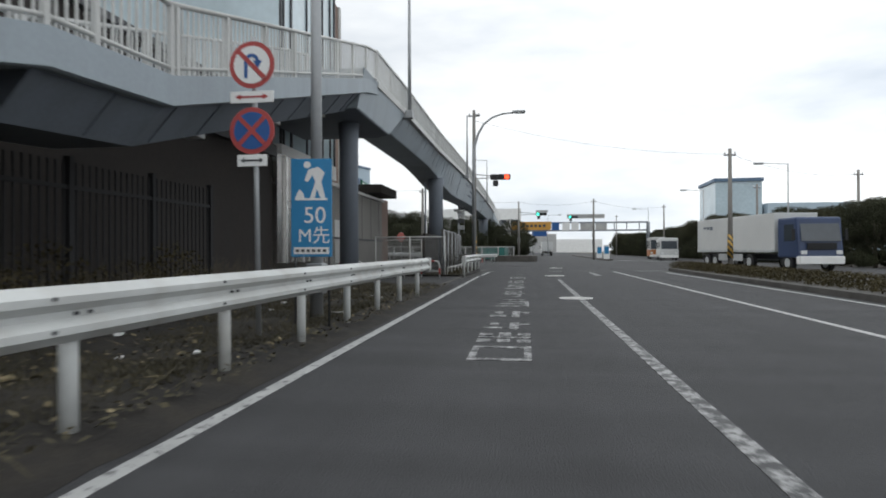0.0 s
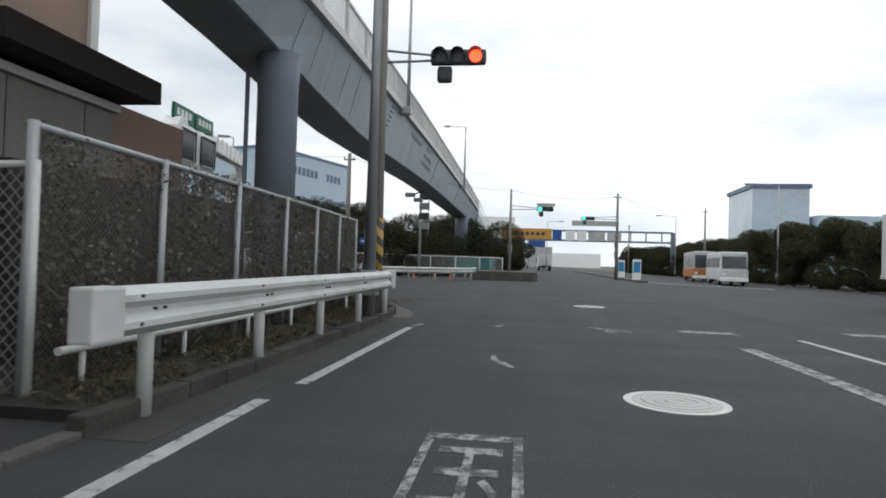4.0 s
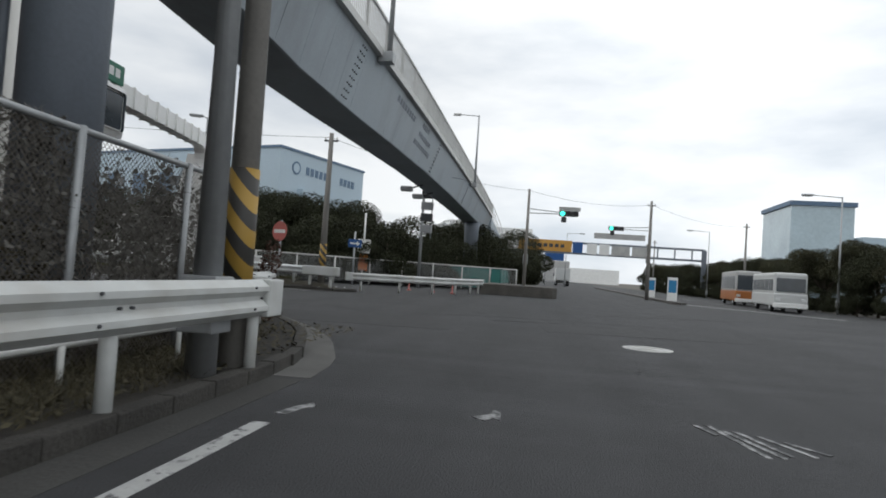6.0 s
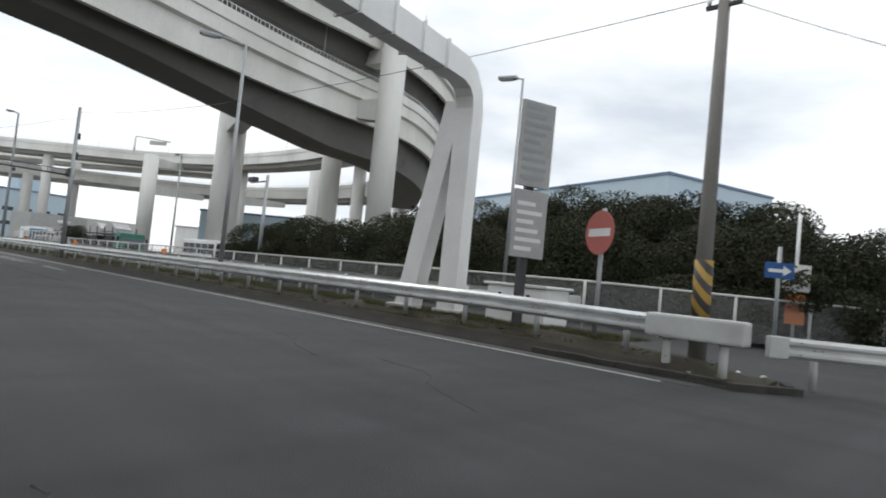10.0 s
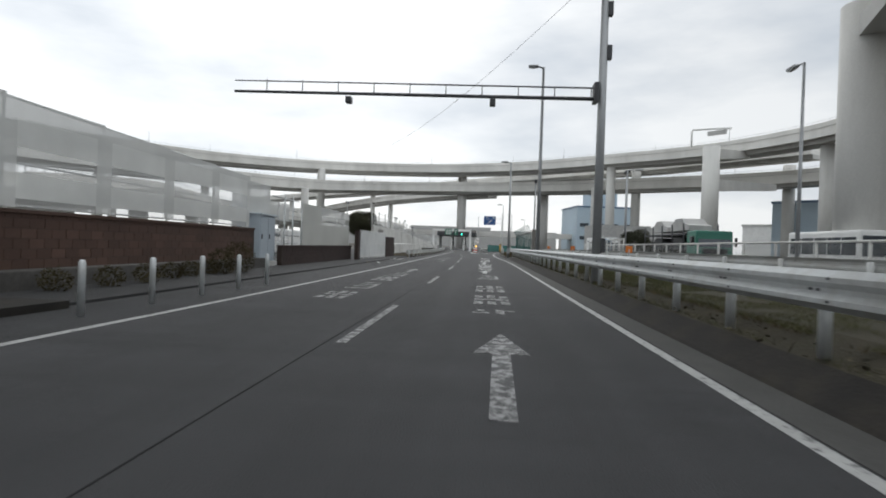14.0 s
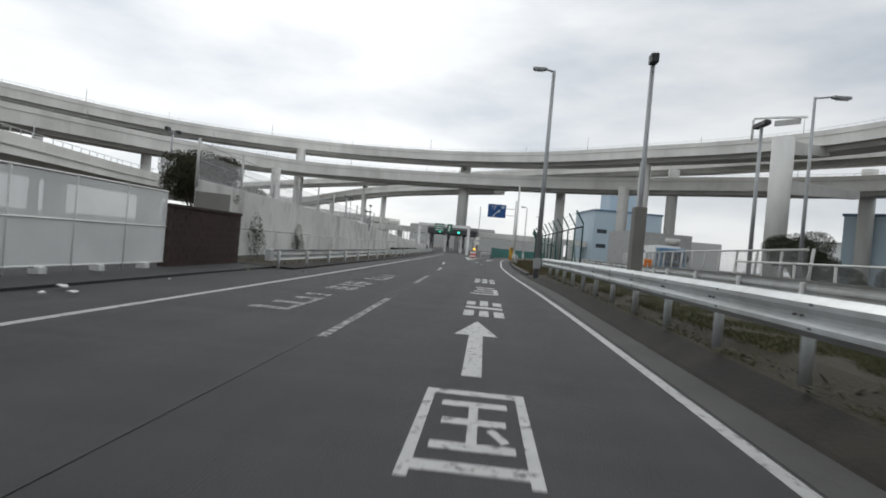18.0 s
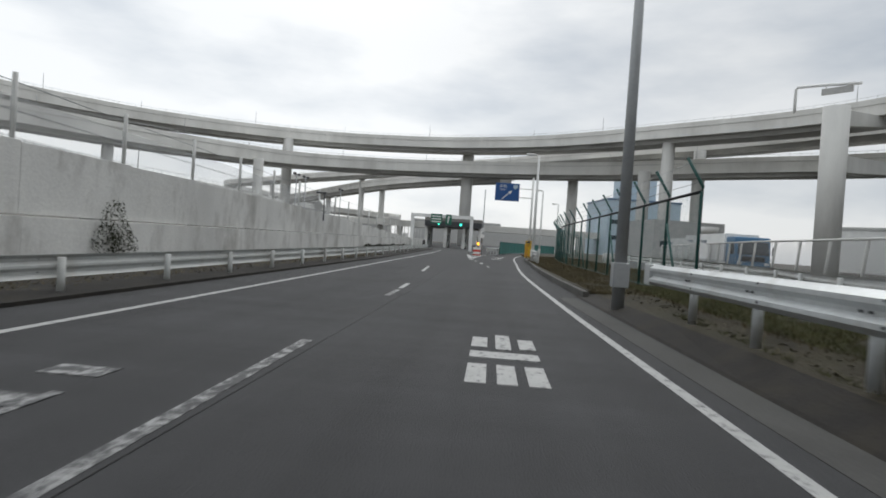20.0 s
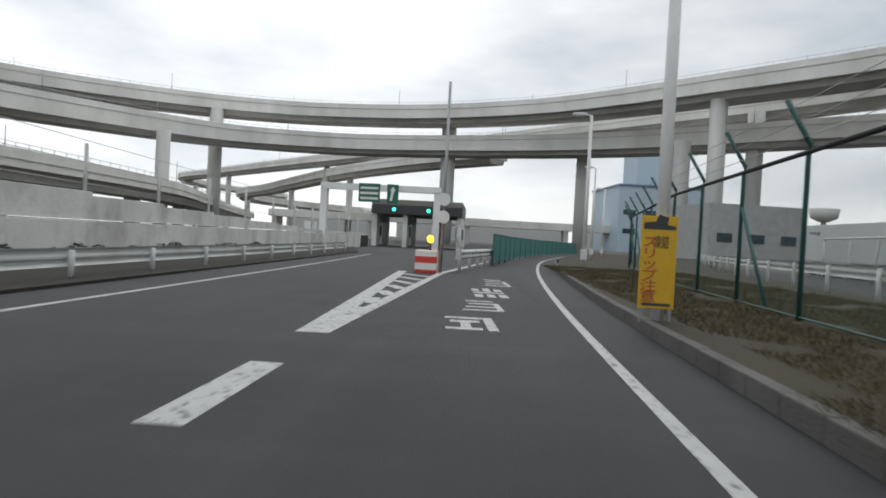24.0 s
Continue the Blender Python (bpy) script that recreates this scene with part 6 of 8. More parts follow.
crack([(-9.2, 50.2), (-10.4, 50.7), (-11.0, 51.3), (-12.2, 51.4)], 0.008, 0.05)
crack([(-3.2, 46.2), (-2.0, 47.2), (0.5, 48.0)], 0.006)
crack([(-12.5, 50.6), (-13.6, 50.9), (-14.2, 51.3), (-15.5, 51.5)], 0.007)
crack([(-6.2, 47.2), (-5.0, 46.3), (-4.6, 45.9)], 0.006)
crack([(2.5, 44), (3.2, 48), (4.2, 51)], 0.007)
crack([(-1.2, 46.0), (0.3, 46.6), (1.6, 46.4), (2.4, 47.0)], 0.010, 0.05)
crack([(-7.4, 46.9), (-8.2, 46.4), (-8.9, 46.5)], 0.012, 0.05)
crack([(-1.5, 48.5), (-2.5, 50.0), (-2.2, 52.0)], 0.006)
crack([(1.3, 38.6), (1.5, 40.2), (1.75, 41.4)], 0.005, 0.03)
crack([(-18.6, 50.6), (-20.2, 50.9), (-22, 51.5)], 0.007, 0.04)


# ---- junction beyond ----
isl = thing("traffic_island", "low dark concrete traffic island wall", "traffic island", at=(-3.3, 66.2, 0))
bm = B()
slab(bm, [(0, 0), (4.2, 0.2), (4.5, 0.8), (4.5, 8), (0, 8)], -0.02, 0.62)
bmesh.ops.bevel(bm, geom=bm.edges[:], offset=0.04, segments=2, affect="EDGES")
part("wall", bm, mat("dark_stained_concrete", (0.075, 0.070, 0.062), 0.9, 0.3, 1.2, 20.0, 0.4), isl)
utility_pole(-0.8, 68.7, 6.7, "slim steel signal pole on the island", False, 1, 0, r=0.12)
signal(1.7, 68.6, 5.25, -90, "green", "dark traffic signal on an arm, showing green", -2.4)
bm = B()
box(bm, -0.65, 0.65, -0.03, 0.03, -0.12, 0.12)
single("name_plate", bm, M_FADEDBOARD, "small horizontal plate above the signal", "sign plate", at=(1.75, 68.6, 5.55))
utility_pole(8.6, 80.0, 7.8, "dark wooden-looking pole on the median with equipment", False, 3, 1, r=0.16)
signal(6.0, 80.0, 5.5, -90, "green", "dark traffic signal before a white board, showing green", 2.6)
gx = thing("sign_gantry", "grey steel gantry with road signs across the carriageway", "gantry", at=(-4.8, 119, 0))
for x in (0, 27.6):
    bm = B()
    box(bm, x - 0.28, x + 0.28, -0.28, 0.28, -0.1, 6.5, 0.04)
    part("leg", bm, M_COLUMN, gx)
for z in (5.0, 6.5):
    bm = B()
    box(bm, 0, 27.6, -0.16, 0.16, z - 0.14, z + 0.14)
    part("beam", bm, M_COLUMN, gx)
for x in np.arange(3.0, 27, 2.3):
    bm = B()
    box(bm, x - 0.08, x + 0.08, -0.1, 0.1, 5.1, 6.4)
    part("strut", bm, M_COLUMN, gx)
for name, x0, x1, z0, z1, m_ in (("orange_board", 2.0, 9.6, 5.15, 6.75, M_SIGNORANGE), ("white_tab", 0.5, 1.9, 5.2, 6.4, M_SIGNWHITE), ("blue_tab", 9.7, 11.1, 5.1, 6.6, M_SIGNBLUE), ("blank_tab", 11.7, 13.1, 5.0, 6.5, M_SIGNWHITE), ("blank_tab", 13.4, 14.8, 5.0, 6.5, M_SIGNWHITE), ("board", 15.1, 17.6, 5.0, 6.4, M_FADEDBOARD), ("board", 17.9, 20.0, 5.0, 6.4, M_FADEDBOARD), ("white_board", 12.6, 19.6, 7.3, 8.1, M_FADEDBOARD)):
    bm = B()
    box(bm, x0, x1, -0.25, -0.18, z0, z1)
    part(name, bm, m_, gx)
bm = B()
for k in range(7):
    box(bm, 3.2 + 0.8 * k, 3.75 + 0.8 * k, -0.27, -0.25, 5.7, 6.2)
part("board_writing", bm, M_DARK, gx)["kind"] = "stuff"
for x, y in ((9.75, 76.5), (10.0, 86.0)):
    t = thing("notice_board", "small white and blue notice board on the median", "notice board", "median boards", at=(x, y, 0.16))
    bm = B()
    box(bm, -0.35, 0.35, -0.03, 0.03, -0.02, 1.7, 0.01)
    part("board", bm, M_SIGNWHITE, t)
    bm = B()
    box(bm, -0.28, 0.28, -0.036, -0.031, 0.6, 1.5)
    part("blue_field", bm, M_BOARDBLUE, t)
bs = thing("road_sign", "small blue direction sign on a post beyond the gantry", "road sign", at=(1.5, 135, 0))
part("post", up("post", 6.0, 0.08, 0.06, M_POLE), M_POLE, bs)
bm = B()
box(bm, -0.2, 3.0, -0.05, 0.05, 4.3, 5.9)
part("panel", bm, M_SIGNBLUE, bs)
for k, (xa, ya, xb, yb) in enumerate(((1.42, 35.85, 1.60, 34.95), (1.50, 35.70, 1.72, 34.98), (1.60, 35.72, 1.80, 35.05), (1.75, 35.62, 1.98, 35.10), (1.90, 35.5, 2.12, 35.2), (1.3, 35.8, 1.4, 35.5))):
    stripe([(xa, ya), (xb, yb)], 0.05, M_PAINT_FADED, "paint_streak", "thin streaks of worn white paint", z=0.004 + 0.0004 * k)
bx = thing("transformer_pole", "grey pole with stacked equipment boxes beyond the hedge", "utility pole", at=(-7.6, 69.2, 0))
part("post", up("post", 7.6, 0.11, 0.08, M_POLE), M_POLE, bx)
for k in range(5):
    bm = B()
    box(bm, -0.1, 0.65, -0.2, 0.2, 3.6 + 0.75 * k, 4.1 + 0.75 * k, 0.03)
    part("equipment_box", bm, M_DARK if k % 2 else M_POLE, bx)
bm = B()
tube(bm, [(0.6, 0, 3.2), (0.6, 0, 7.4)], 0.035, 8)
part("conduit", bm, M_POLE, bx)
utility_pole(11.2, 35.5, 6.8, "utility pole with worn stripes on the planted median", True, 0, 1, r=0.15)
for k, (x, y, h) in enumerate(((20.5, 95, 8), (22, 62, 7.5), (24, 48, 7), (20, 140, 9), (-9, 130, 9), (-7, 100, 8.5), (-8, 155, 9))):
    utility_pole(x, y, h, "plain utility pole beside the road", False, 0, 1, r=0.14)
for x, y, tn in ((21.5, 78, 180), (21.5, 112, 180), (22, 55, 180), (4.5, 128, 0)):
    street_lamp(x, y, 8.5, 2.0, tn, "slim grey street lamp beside the road", r=0.08)


# ---- vehicles ----
def wheel(parent, x, y, r, w=0.28):
    bm = B()
    pts = [(x - w / 2, r * 0.9), (x - w / 2 + 0.03, r), (x + w / 2 - 0.03, r), (x + w / 2, r * 0.9)]
    n = 20
    rings = [[bm.verts.new((px, y + pr * math.cos(2 * math.pi * k / n), r + pr * math.sin(2 * math.pi * k / n))) for k in range(n)] for px, pr in pts]
    for a, b in zip(rings, rings[1:]):
        for k in range(n):
            bm.faces.new((a[k], a[(k + 1) % n], b[(k + 1) % n], b[k]))
    bm.faces.new(rings[0])
    bm.faces.new(rings[-1][::-1])
    tyre = part("wheel", bm, M_BLACK, parent)
    for s in (-1, 1):
        bm = B()
        disc(bm, r * 0.55, s * (w / 2 - 0.01) + x, s * (w / 2 + 0.015) + x, 16, y, r)
        part("rim", bm, M_GALV, tyre)


def lorry(x, y, turn, label, cab_mat, length=11.6, box_mat=None, load_h=3.6, box_w=2.48, cab_h=2.95):
    """Front along -y before the turn."""
    t = thing("lorry", label, "lorry", "vehicles", at=(x, y, 0), turn=turn)
    w = 1.22
    bm = B()
    box(bm, -w, w, 0.0, 2.0, 0.75, cab_h, 0.12)
    for v in bm.verts:
        if v.co.y < 0.4 and v.co.z > 1.7:
            v.co.y += 0.22 * (v.co.z - 1.7) / 1.2
    cab = part("cab", bm, cab_mat, t)
    bm = B()
    q = [(-w + 0.14, 0.02, 1.65), (w - 0.14, 0.02, 1.65), (w - 0.18, 0.22, cab_h - 0.32), (-w + 0.18, 0.22, cab_h - 0.32)]
    loft(bm, [[(a, b - 0.03, c) for a, b, c in q], [(a, b + 0.03, c) for a, b, c in q]])
    part("windscreen", bm, M_GLASS, cab)
    for s in (-1, 1):
        bm = B()
        box(bm, s * w - 0.01, s * w + 0.012, 0.45, 1.35, 1.65, cab_h - 0.38, 0.005)
        part("side_window", bm, M_GLASS, cab)
        bm = B()
        box(bm, s * 0.95 - 0.16, s * 0.95 + 0.16, -0.04, 0.02, 0.95, 1.15, 0.02)
        part("headlight", bm, M_LAMPGLASS, cab)
        bm = B()
        box(bm, s * (w + 0.2) - 0.08, s * (w + 0.2) + 0.08, 0.1, 0.2, 1.7, 2.3, 0.02)
        part("mirror", bm, M_BLACK, cab)
    bm = B()
    box(bm, -w, w, -0.08, 0.25, 0.42, 0.85, 0.05)
    part("bumper", bm, M_SIGNWHITE, cab)
    bm = B()
    box(bm, -0.8, 0.8, -0.06, -0.01, 1.2, 1.55, 0.02)
    part("grille", bm, M_BLACK, cab)
    bm = B()
    box(bm, -0.45, 0.45, 0.3, length - 0.1, 0.65, 0.95)
    part("chassis", bm, M_DARK, t)
    if box_mat:
        bm = B()
        box(bm, -box_w / 2, box_w / 2, 2.25, length, 1.05, load_h, 0.04)
        bx = part("cargo_box", bm, box_mat, t)
        for s in (-1, 1):
            bm = B()
            box(bm, s * box_w / 2 - 0.02, s * box_w / 2 + 0.025, 2.25, length, 1.05, 1.2)
            part("lower_rail", bm, M_GALV, bx)
        for k in range(3):
            bm = B()
            box(bm, -box_w / 2 - 0.012, -box_w / 2 - 0.002, length - 2.4 + 0.5 * k, length - 2.0 + 0.5 * k, load_h - 0.75 + 0.05 * k, load_h - 0.5)
            part("name_bar", bm, M_COLUMN, bx)
    for yy in (1.1, length * 0.42, length - 2.6, length - 1.4):
        for s in (-1, 1):
            wheel(t, s * 1.05, yy, 0.47)
    for s in (-1, 1):
        bm = B()
        box(bm, s * 1.2 - 0.02, s * 1.2 + 0.02, length * 0.48, length - 3.2, 0.5, 0.95)
        part("side_guard", bm, M_GALV, t)
    return t


lorry(15.5, 34.6, 8.9, "box lorry with a dark blue cab and pale grey cargo body", M_TRUCKBLUE, 12.2, M_TRUCKBOX, 3.3)


def bus(x, y, turn, label, low_mat, high_mat, L_=6.9, H_=2.55, W_=2.0, name="minibus", kind_of="bus"):
    t = thing(name, label, kind_of, "vehicles", at=(x, y, 0), turn=turn)
    bm = B()
    box(bm, -W_ / 2, W_ / 2, 0, L_, 0.4, 1.25, 0.10)
    part("lower_body", bm, low_mat, t)
    bm = B()
    box(bm, -W_ / 2 + 0.03, W_ / 2 - 0.03, 0.06, L_ - 0.03, 1.15, H_, 0.16)
    ub = part("upper_body", bm, high_mat, t)
    bm = B()
    box(bm, -W_ / 2 + 0.15, W_ / 2 - 0.15, 0.03, 0.09, 1.35, H_ - 0.35, 0.03)
    part("windscreen", bm, M_GLASS, ub)
    for s in (-1, 1):
        for k in range(5):
            bm = B()
            y0 = 0.5 + k * (L_ - 0.8) / 5
            box(bm, s * (W_ / 2 - 0.03) - 0.012, s * (W_ / 2 - 0.03) + 0.012, y0, y0 + (L_ - 0.8) / 5 - 0.12, 1.4, H_ - 0.45, 0.005)
            part("side_window", bm, M_GLASS, ub)
        bm = B()
        box(bm, s * 0.75 - 0.14, s * 0.75 + 0.14, -0.02, 0.03, 0.75, 0.95, 0.02)
        part("headlight", bm, M_LAMPGLASS, t)
        for yy in (1.2, L_ - 1.5):
            wheel(t, s * (W_ / 2 - 0.15), yy, 0.38, 0.22)
    bm = B()
    box(bm, -W_ / 2, W_ / 2, -0.05, 0.2, 0.32, 0.62, 0.04)
    part("bumper", bm, M_SIGNWHITE, t)
    return t


bus(16.25, 72.6, -8, "white minibus waiting at the junction", M_TRUCKBOX, M_TRUCKBOX, 7.2, 2.6)
bus(17.2, 83.4, -8, "cream and orange bus behind the white minibus", M_BUSORANGE, M_FADEDBOARD, 8.0, 2.9)
lorry(4.8, 150, 180, "distant pale lorry on the main road", M_WHITE, 9, M_TRUCKBOX, 3.2)
lorry(1.0, 190, 180, "distant pale lorry on the main road", M_WHITE, 9, M_TRUCKBOX, 3.2)


def carrier(x, y, turn):
    t = lorry(x, y, turn, "green car transporter loaded with cars on two decks", M_TRUCKGREEN, 13.0, None, 3.0, cab_h=2.75)
    for z in (1.15, 2.55):
        bm = B()
        box(bm, -1.2, 1.2, 2.4, 13.0, z - 0.06, z + 0.06)
        part("deck", bm, M_DARK, t)
    for yy in (2.6, 5.2, 7.8, 10.4, 12.9):
        for s in (-1, 1):
            bm = B()
            tube(bm, [(s * 1.2, yy, 0.8), (s * 1.2, yy + 0.25, 3.3)], 0.06, 6)
            part("stanchion", bm, M_DARK, t)
    for z in (1.2, 2.6):
        for yy in (2.8, 7.9):
            bm = B()
            prof = [(0.0, 0.25), (0.05, 0.6), (1.0, 0.72), (1.7, 1.15), (3.2, 1.15), (4.0, 0.75), (4.4, 0.65), (4.45, 0.25)]
            loft(bm, [[(xx, yy + p, z + q) for p, q in prof] for xx in (-0.8, 0.8)])
            part("loaded_car", bm, M_FADEDBOARD if z > 2 else M_DARK, t)
    return t


carrier(-73.0, 68.3, 90)
lorry(-127.0, 71.5, 90, "blue lorry with a white load box on the opposite carriageway", mat("truck_light_blue", (0.06, 0.16, 0.28), 0.4, 0.1, 0.8, 12.0, 0.02), 8.5, M_WHITE, 3.2)
lorry(-139.5, 75.5, 90, "white lorry with a long grey box on the opposite carriageway", M_WHITE, 12.0, M_TRUCKBOX, 3.6)
lorry(-157.0, 78.5, 90, "grey box lorry on the opposite carriageway", M_WHITE, 12.0, M_TRUCKBOX, 3.6)
bus(-72.2, 38.2, 90, "white van parked behind the mesh gate", M_WHITE, M_WHITE, 4.4, 1.9, 1.7, "van", "van")
bus(-70.0, 77.0, 90, "white coach parked beyond the fence", M_WHITE, M_WHITE, 9.0, 3.0, 2.3)


# ---- corner beyond the slip road ----
utility_pole(-9.65, 56.65, 7.1, "dark utility pole with a striped band at the corner", True, 0, 1, r=0.16)
inf = thing("information_board", "tall narrow weathered information board on a dark post", "information board", at=(-13.5, 56.5, 0), turn=72)
bm = B()
box(bm, -0.09, 0.09, 0.05, 0.2, -0.1, 5.3)
part("post", bm, M_DARK, inf)
for z0, z1 in ((1.9, 3.4), (3.48, 5.4)):
    bm = B()
    box(bm, -0.44, 0.44, -0.04, 0.04, z0, z1, 0.01)
    bd = part("board", bm, M_FADEDBOARD, inf)
    bm = B()
    z = z0 + 0.15
    while z < z1 - 0.15:
        box(bm, -0.37, random.uniform(0.08, 0.37), -0.046, -0.041, z, z + 0.09)
        z += 0.2
    part("text_block", bm, M_SIGNWHITE if z1 < 4 else M_POLE, bd)["kind"] = "stuff"
ne = thing("road_sign", "round red no-entry sign on a grey post", "road sign", at=(-11.7, 56.6, 0), turn=-22)
bm = B()
tube(bm, [(0, 0, -0.1), (0, 0, 3.0)], 0.05, 10)
part("post", bm, M_POLE, ne)
bm = B()
disc(bm, 0.45, 0, 0.015)
o = part("face", bm, M_REDFADE, ne)
o.matrix_basis = pose(0, -0.07, 2.5, 0, 0, -90)
bm = B()
box(bm, 0.016, 0.02, -0.34, 0.34, -0.08, 0.08)
part("bar", bm, M_SIGNWHITE, o)
for x, y, kind_ in ((-10.9, 65.5, "arrow"), (-11.2, 68.5, "cross")):
    t = thing("road_sign", "blue one-way arrow sign on a post" if kind_ == "arrow" else "white direction post with a black cross panel", "road sign", at=(x, y, 0), turn=30)
    bm = B()
    tube(bm, [(0, 0, -0.1), (0, 0, 3.2 if kind_ == "arrow" else 4.6)], 0.06, 10)
    part("post", bm, M_POLE if kind_ == "arrow" else M_POLEWHITE, t)
    bm = B()
    if kind_ == "arrow":
        box(bm, -0.40, 0.40, -0.09, -0.06, 2.25, 2.72, 0.01)
        fc = part("face", bm, M_SIGNBLUE, t)
        bm = B()
        front(bm, [(-0.3, 2.43), (0.1, 2.43), (0.1, 2.33), (0.32, 2.48), (0.1, 2.63), (0.1, 2.53), (-0.3, 2.53)], -0.096, -0.091)
        part("arrow_shape", bm, M_SIGNWHITE, fc)
    else:
        box(bm, -0.42, 0.42, -0.09, -0.06, 2.0, 2.9, 0.01)
        fc = part("face", bm, M_SIGNWHITE, t)
        bm = B()
        for s in (1, -1):
            front(bm, [(-0.22, 2.45 - s * 0.26), (-0.14, 2.45 - s * 0.3), (0.22, 2.45 + s * 0.26), (0.14, 2.45 + s * 0.3)], -0.096 - 0.002 * s, -0.091)
        part("cross", bm, M_DARK, fc)
        bm = B()
        box(bm, -0.3, 0.3, -0.09, -0.06, 0.9, 1.9, 0.01)
        part("lower_panel", bm, M_ORANGE, t)
for x, y in ((-7.0, 66.5), (-5.6, 66.2), (-4.5, 66.0)):
    bm = B()
    tube(bm, [(0, 0, 0), (0, 0, 0.06), (0, 0, 0.07), (0, 0, 0.75)], [0.11, 0.11, 0.035, 0.03], 12)
    single("lane_post", bm, M_REDFADE, "faded red flexible lane post", "lane post", "lane posts", at=(x, y - 3, 0))
mesh_fence("green sheeted fence round the footbridge column", [(-7.5, 76), (-2.6, 74.5), (-2.2, 84)], 1.5, M_GREENSHEET, M_GREENFENCE, 2.4)
mesh_fence("grey mesh fence below the dark hedge", [(-1.5, 76.0), (-9, 70.5), (-16, 63.2), (-40, 63.0), (-64, 63.2), (-92, 63.6)], 1.55, M_CHAIN, M_PIER, 2.6, post_r=0.05)
street_lamp(-20.5, 64.6, 9.6, 0.3, 200, "slim street lamp beside the fence", r=0.08)
street_lamp(-28.3, 56.6, 9.8, 1.0, 250, "tall grey street lamp behind the guardrail", r=0.10)
cm = thing("camera_post", "grey post with a traffic camera arm", "camera post", at=(-42.5, 66.0, 0), turn=180)
part("post", up("post", 7.0, 0.13, 0.10, M_POLE), M_POLE, cm)
bm = B()
tube(bm, [(0, 0, 6.6), (2.2, 0, 6.6)], 0.06, 8)
part("arm", bm, M_POLE, cm)
bm = B()
box(bm, 1.5, 2.4, -0.18, 0.18, 6.65, 6.95, 0.03)
part("camera", bm, M_DARK, cm)
# floodlights hung below the footbridge
for y, s in ((60.5, -1), (63.5, -1)):
    t = thing("floodlight", "dark floodlight hanging from the footbridge girder", "floodlight", "floodlights", at=(-6.6, y, 5.3))
    bm = B()
    tube(bm, [(0.6, 0, 0.2), (0, 0, 0.0)], 0.04, 8)
    part("bracket", bm, M_DARK, t)
    bm = B()
    box(bm, -0.55, 0.05, -0.2, 0.2, -0.18, 0.08, 0.06)
    part("lamp_body", bm, M_POLE, t)


# ---- warehouses and far buildings ----
def block(name, label, x, y, turn, w, d, h, material, trim=None, rows=(), category="building"):
    """A large building: face w wide along its own x, d deep; rows of window bands on the front."""
    t = thing(name, label, category, "distant buildings", at=(x, y, 0), turn=turn)
    bm = B()
    box(bm, 0, w, 0, d, -0.1, h)
    part("wall", bm, material, t)
    if trim:
        bm = B()
        box(bm, -0.3, w + 0.3, -0.3, d + 0.3, h, h + 0.7)
        part("roof_edge", bm, trim, t)
    for z, n, ww, hh in rows:
        for k in range(n):
            x0 = (k + 0.5) * w / n - ww / 2
            bm = B()
            box(bm, x0, x0 + ww, -0.12, 0.02, z, z + hh)
            part("window", bm, M_GLASS, t)
    return t


wh = block("warehouse", "pale blue clad warehouse with a dark roof edge", -72.4, 190.9, 73, 42, 120, 32.8, M_WAREHOUSE, M_BLUETRIM)
bm = B()
disc(bm, 1.9, 0, 0.12)
o = part("emblem", bm, M_BLUETRIM, wh)
o.matrix_basis = pose(7.0, -0.02, 28.2, 0, 0, -90)
bm = B()
disc(bm, 1.35, 0, 0.14)
o = part("emblem", bm, M_WAREHOUSE, wh)
o.matrix_basis = pose(7.0, -0.02, 28.2, 0, 0, -90)
for k in (0, 1, 2, 3, 4, 5, 8, 9, 10, 11):
    bm = B()
    box(bm, 11.5 + k * 2.15, 12.9 + k * 2.15, -0.15, 0.0, 26.9 - 0.05 * k, 29.2 - 0.05 * k)
    part("name_bar", bm, M_BLUETRIM, wh)
for k in range(3):
    bm = B()
    box(bm, 8 + k * 13, 11 + k * 13, -2.2, 0.0, 20 - k, 22.2 - k)
    part("vent_hood", bm, M_WAREHOUSE, wh)
for k in range(3):
    bm = B()
    box(bm, -0.15, 0.0, 66 - k * 12, 72 - k * 12, 19.5, 26)
    part("name_bar", bm, M_BLUETRIM, wh)
for k in range(4):
    bm = B()
    box(bm, -0.2, 0.0, 12 + k * 26, 17 + k * 26, 22.0, 25.0)
    part("window", bm, M_GLASS, wh)
block("office_block", "tall glass-clad blue office block", 38.7, 132, -3, 8.9, 14, 15.2, M_SKYGLASS, M_BLUETRIM)
block("office_block", "low pale industrial block behind the trees", 48.2, 130, 0, 30, 14, 10.6, M_WAREHOUSE)
block("factory", "pale multi-storey building beyond the footbridge", -40, 245, 0, 38, 20, 18, M_WHITE, None, [(4, 8, 3, 1.5), (8, 8, 3, 1.5), (12, 8, 3, 1.5)])
block("factory", "pale storage building far down the road", -14, 330, 0, 30, 20, 10, M_FADEDBOARD)
block("factory", "low white depot far down the road", 6, 380, 0, 40, 20, 8, M_WHITE)
block("factory", "pale blue factory with window bands beyond the viaduct", -318, 96, 96, 28, 30, 21, M_WAREHOUSE, M_BLUETRIM, [(6, 4, 4, 1.6), (12, 4, 4, 1.6)])
block("factory", "tall pale blue tower of a factory", -330, 104, 96, 13, 14, 34, M_WAREHOUSE, M_BLUETRIM)
block("factory", "pale blue warehouse beyond the hedge", -190, 165, 130, 50, 40, 17, M_WAREHOUSE, M_BLUETRIM, [(8, 6, 4, 1.5)])
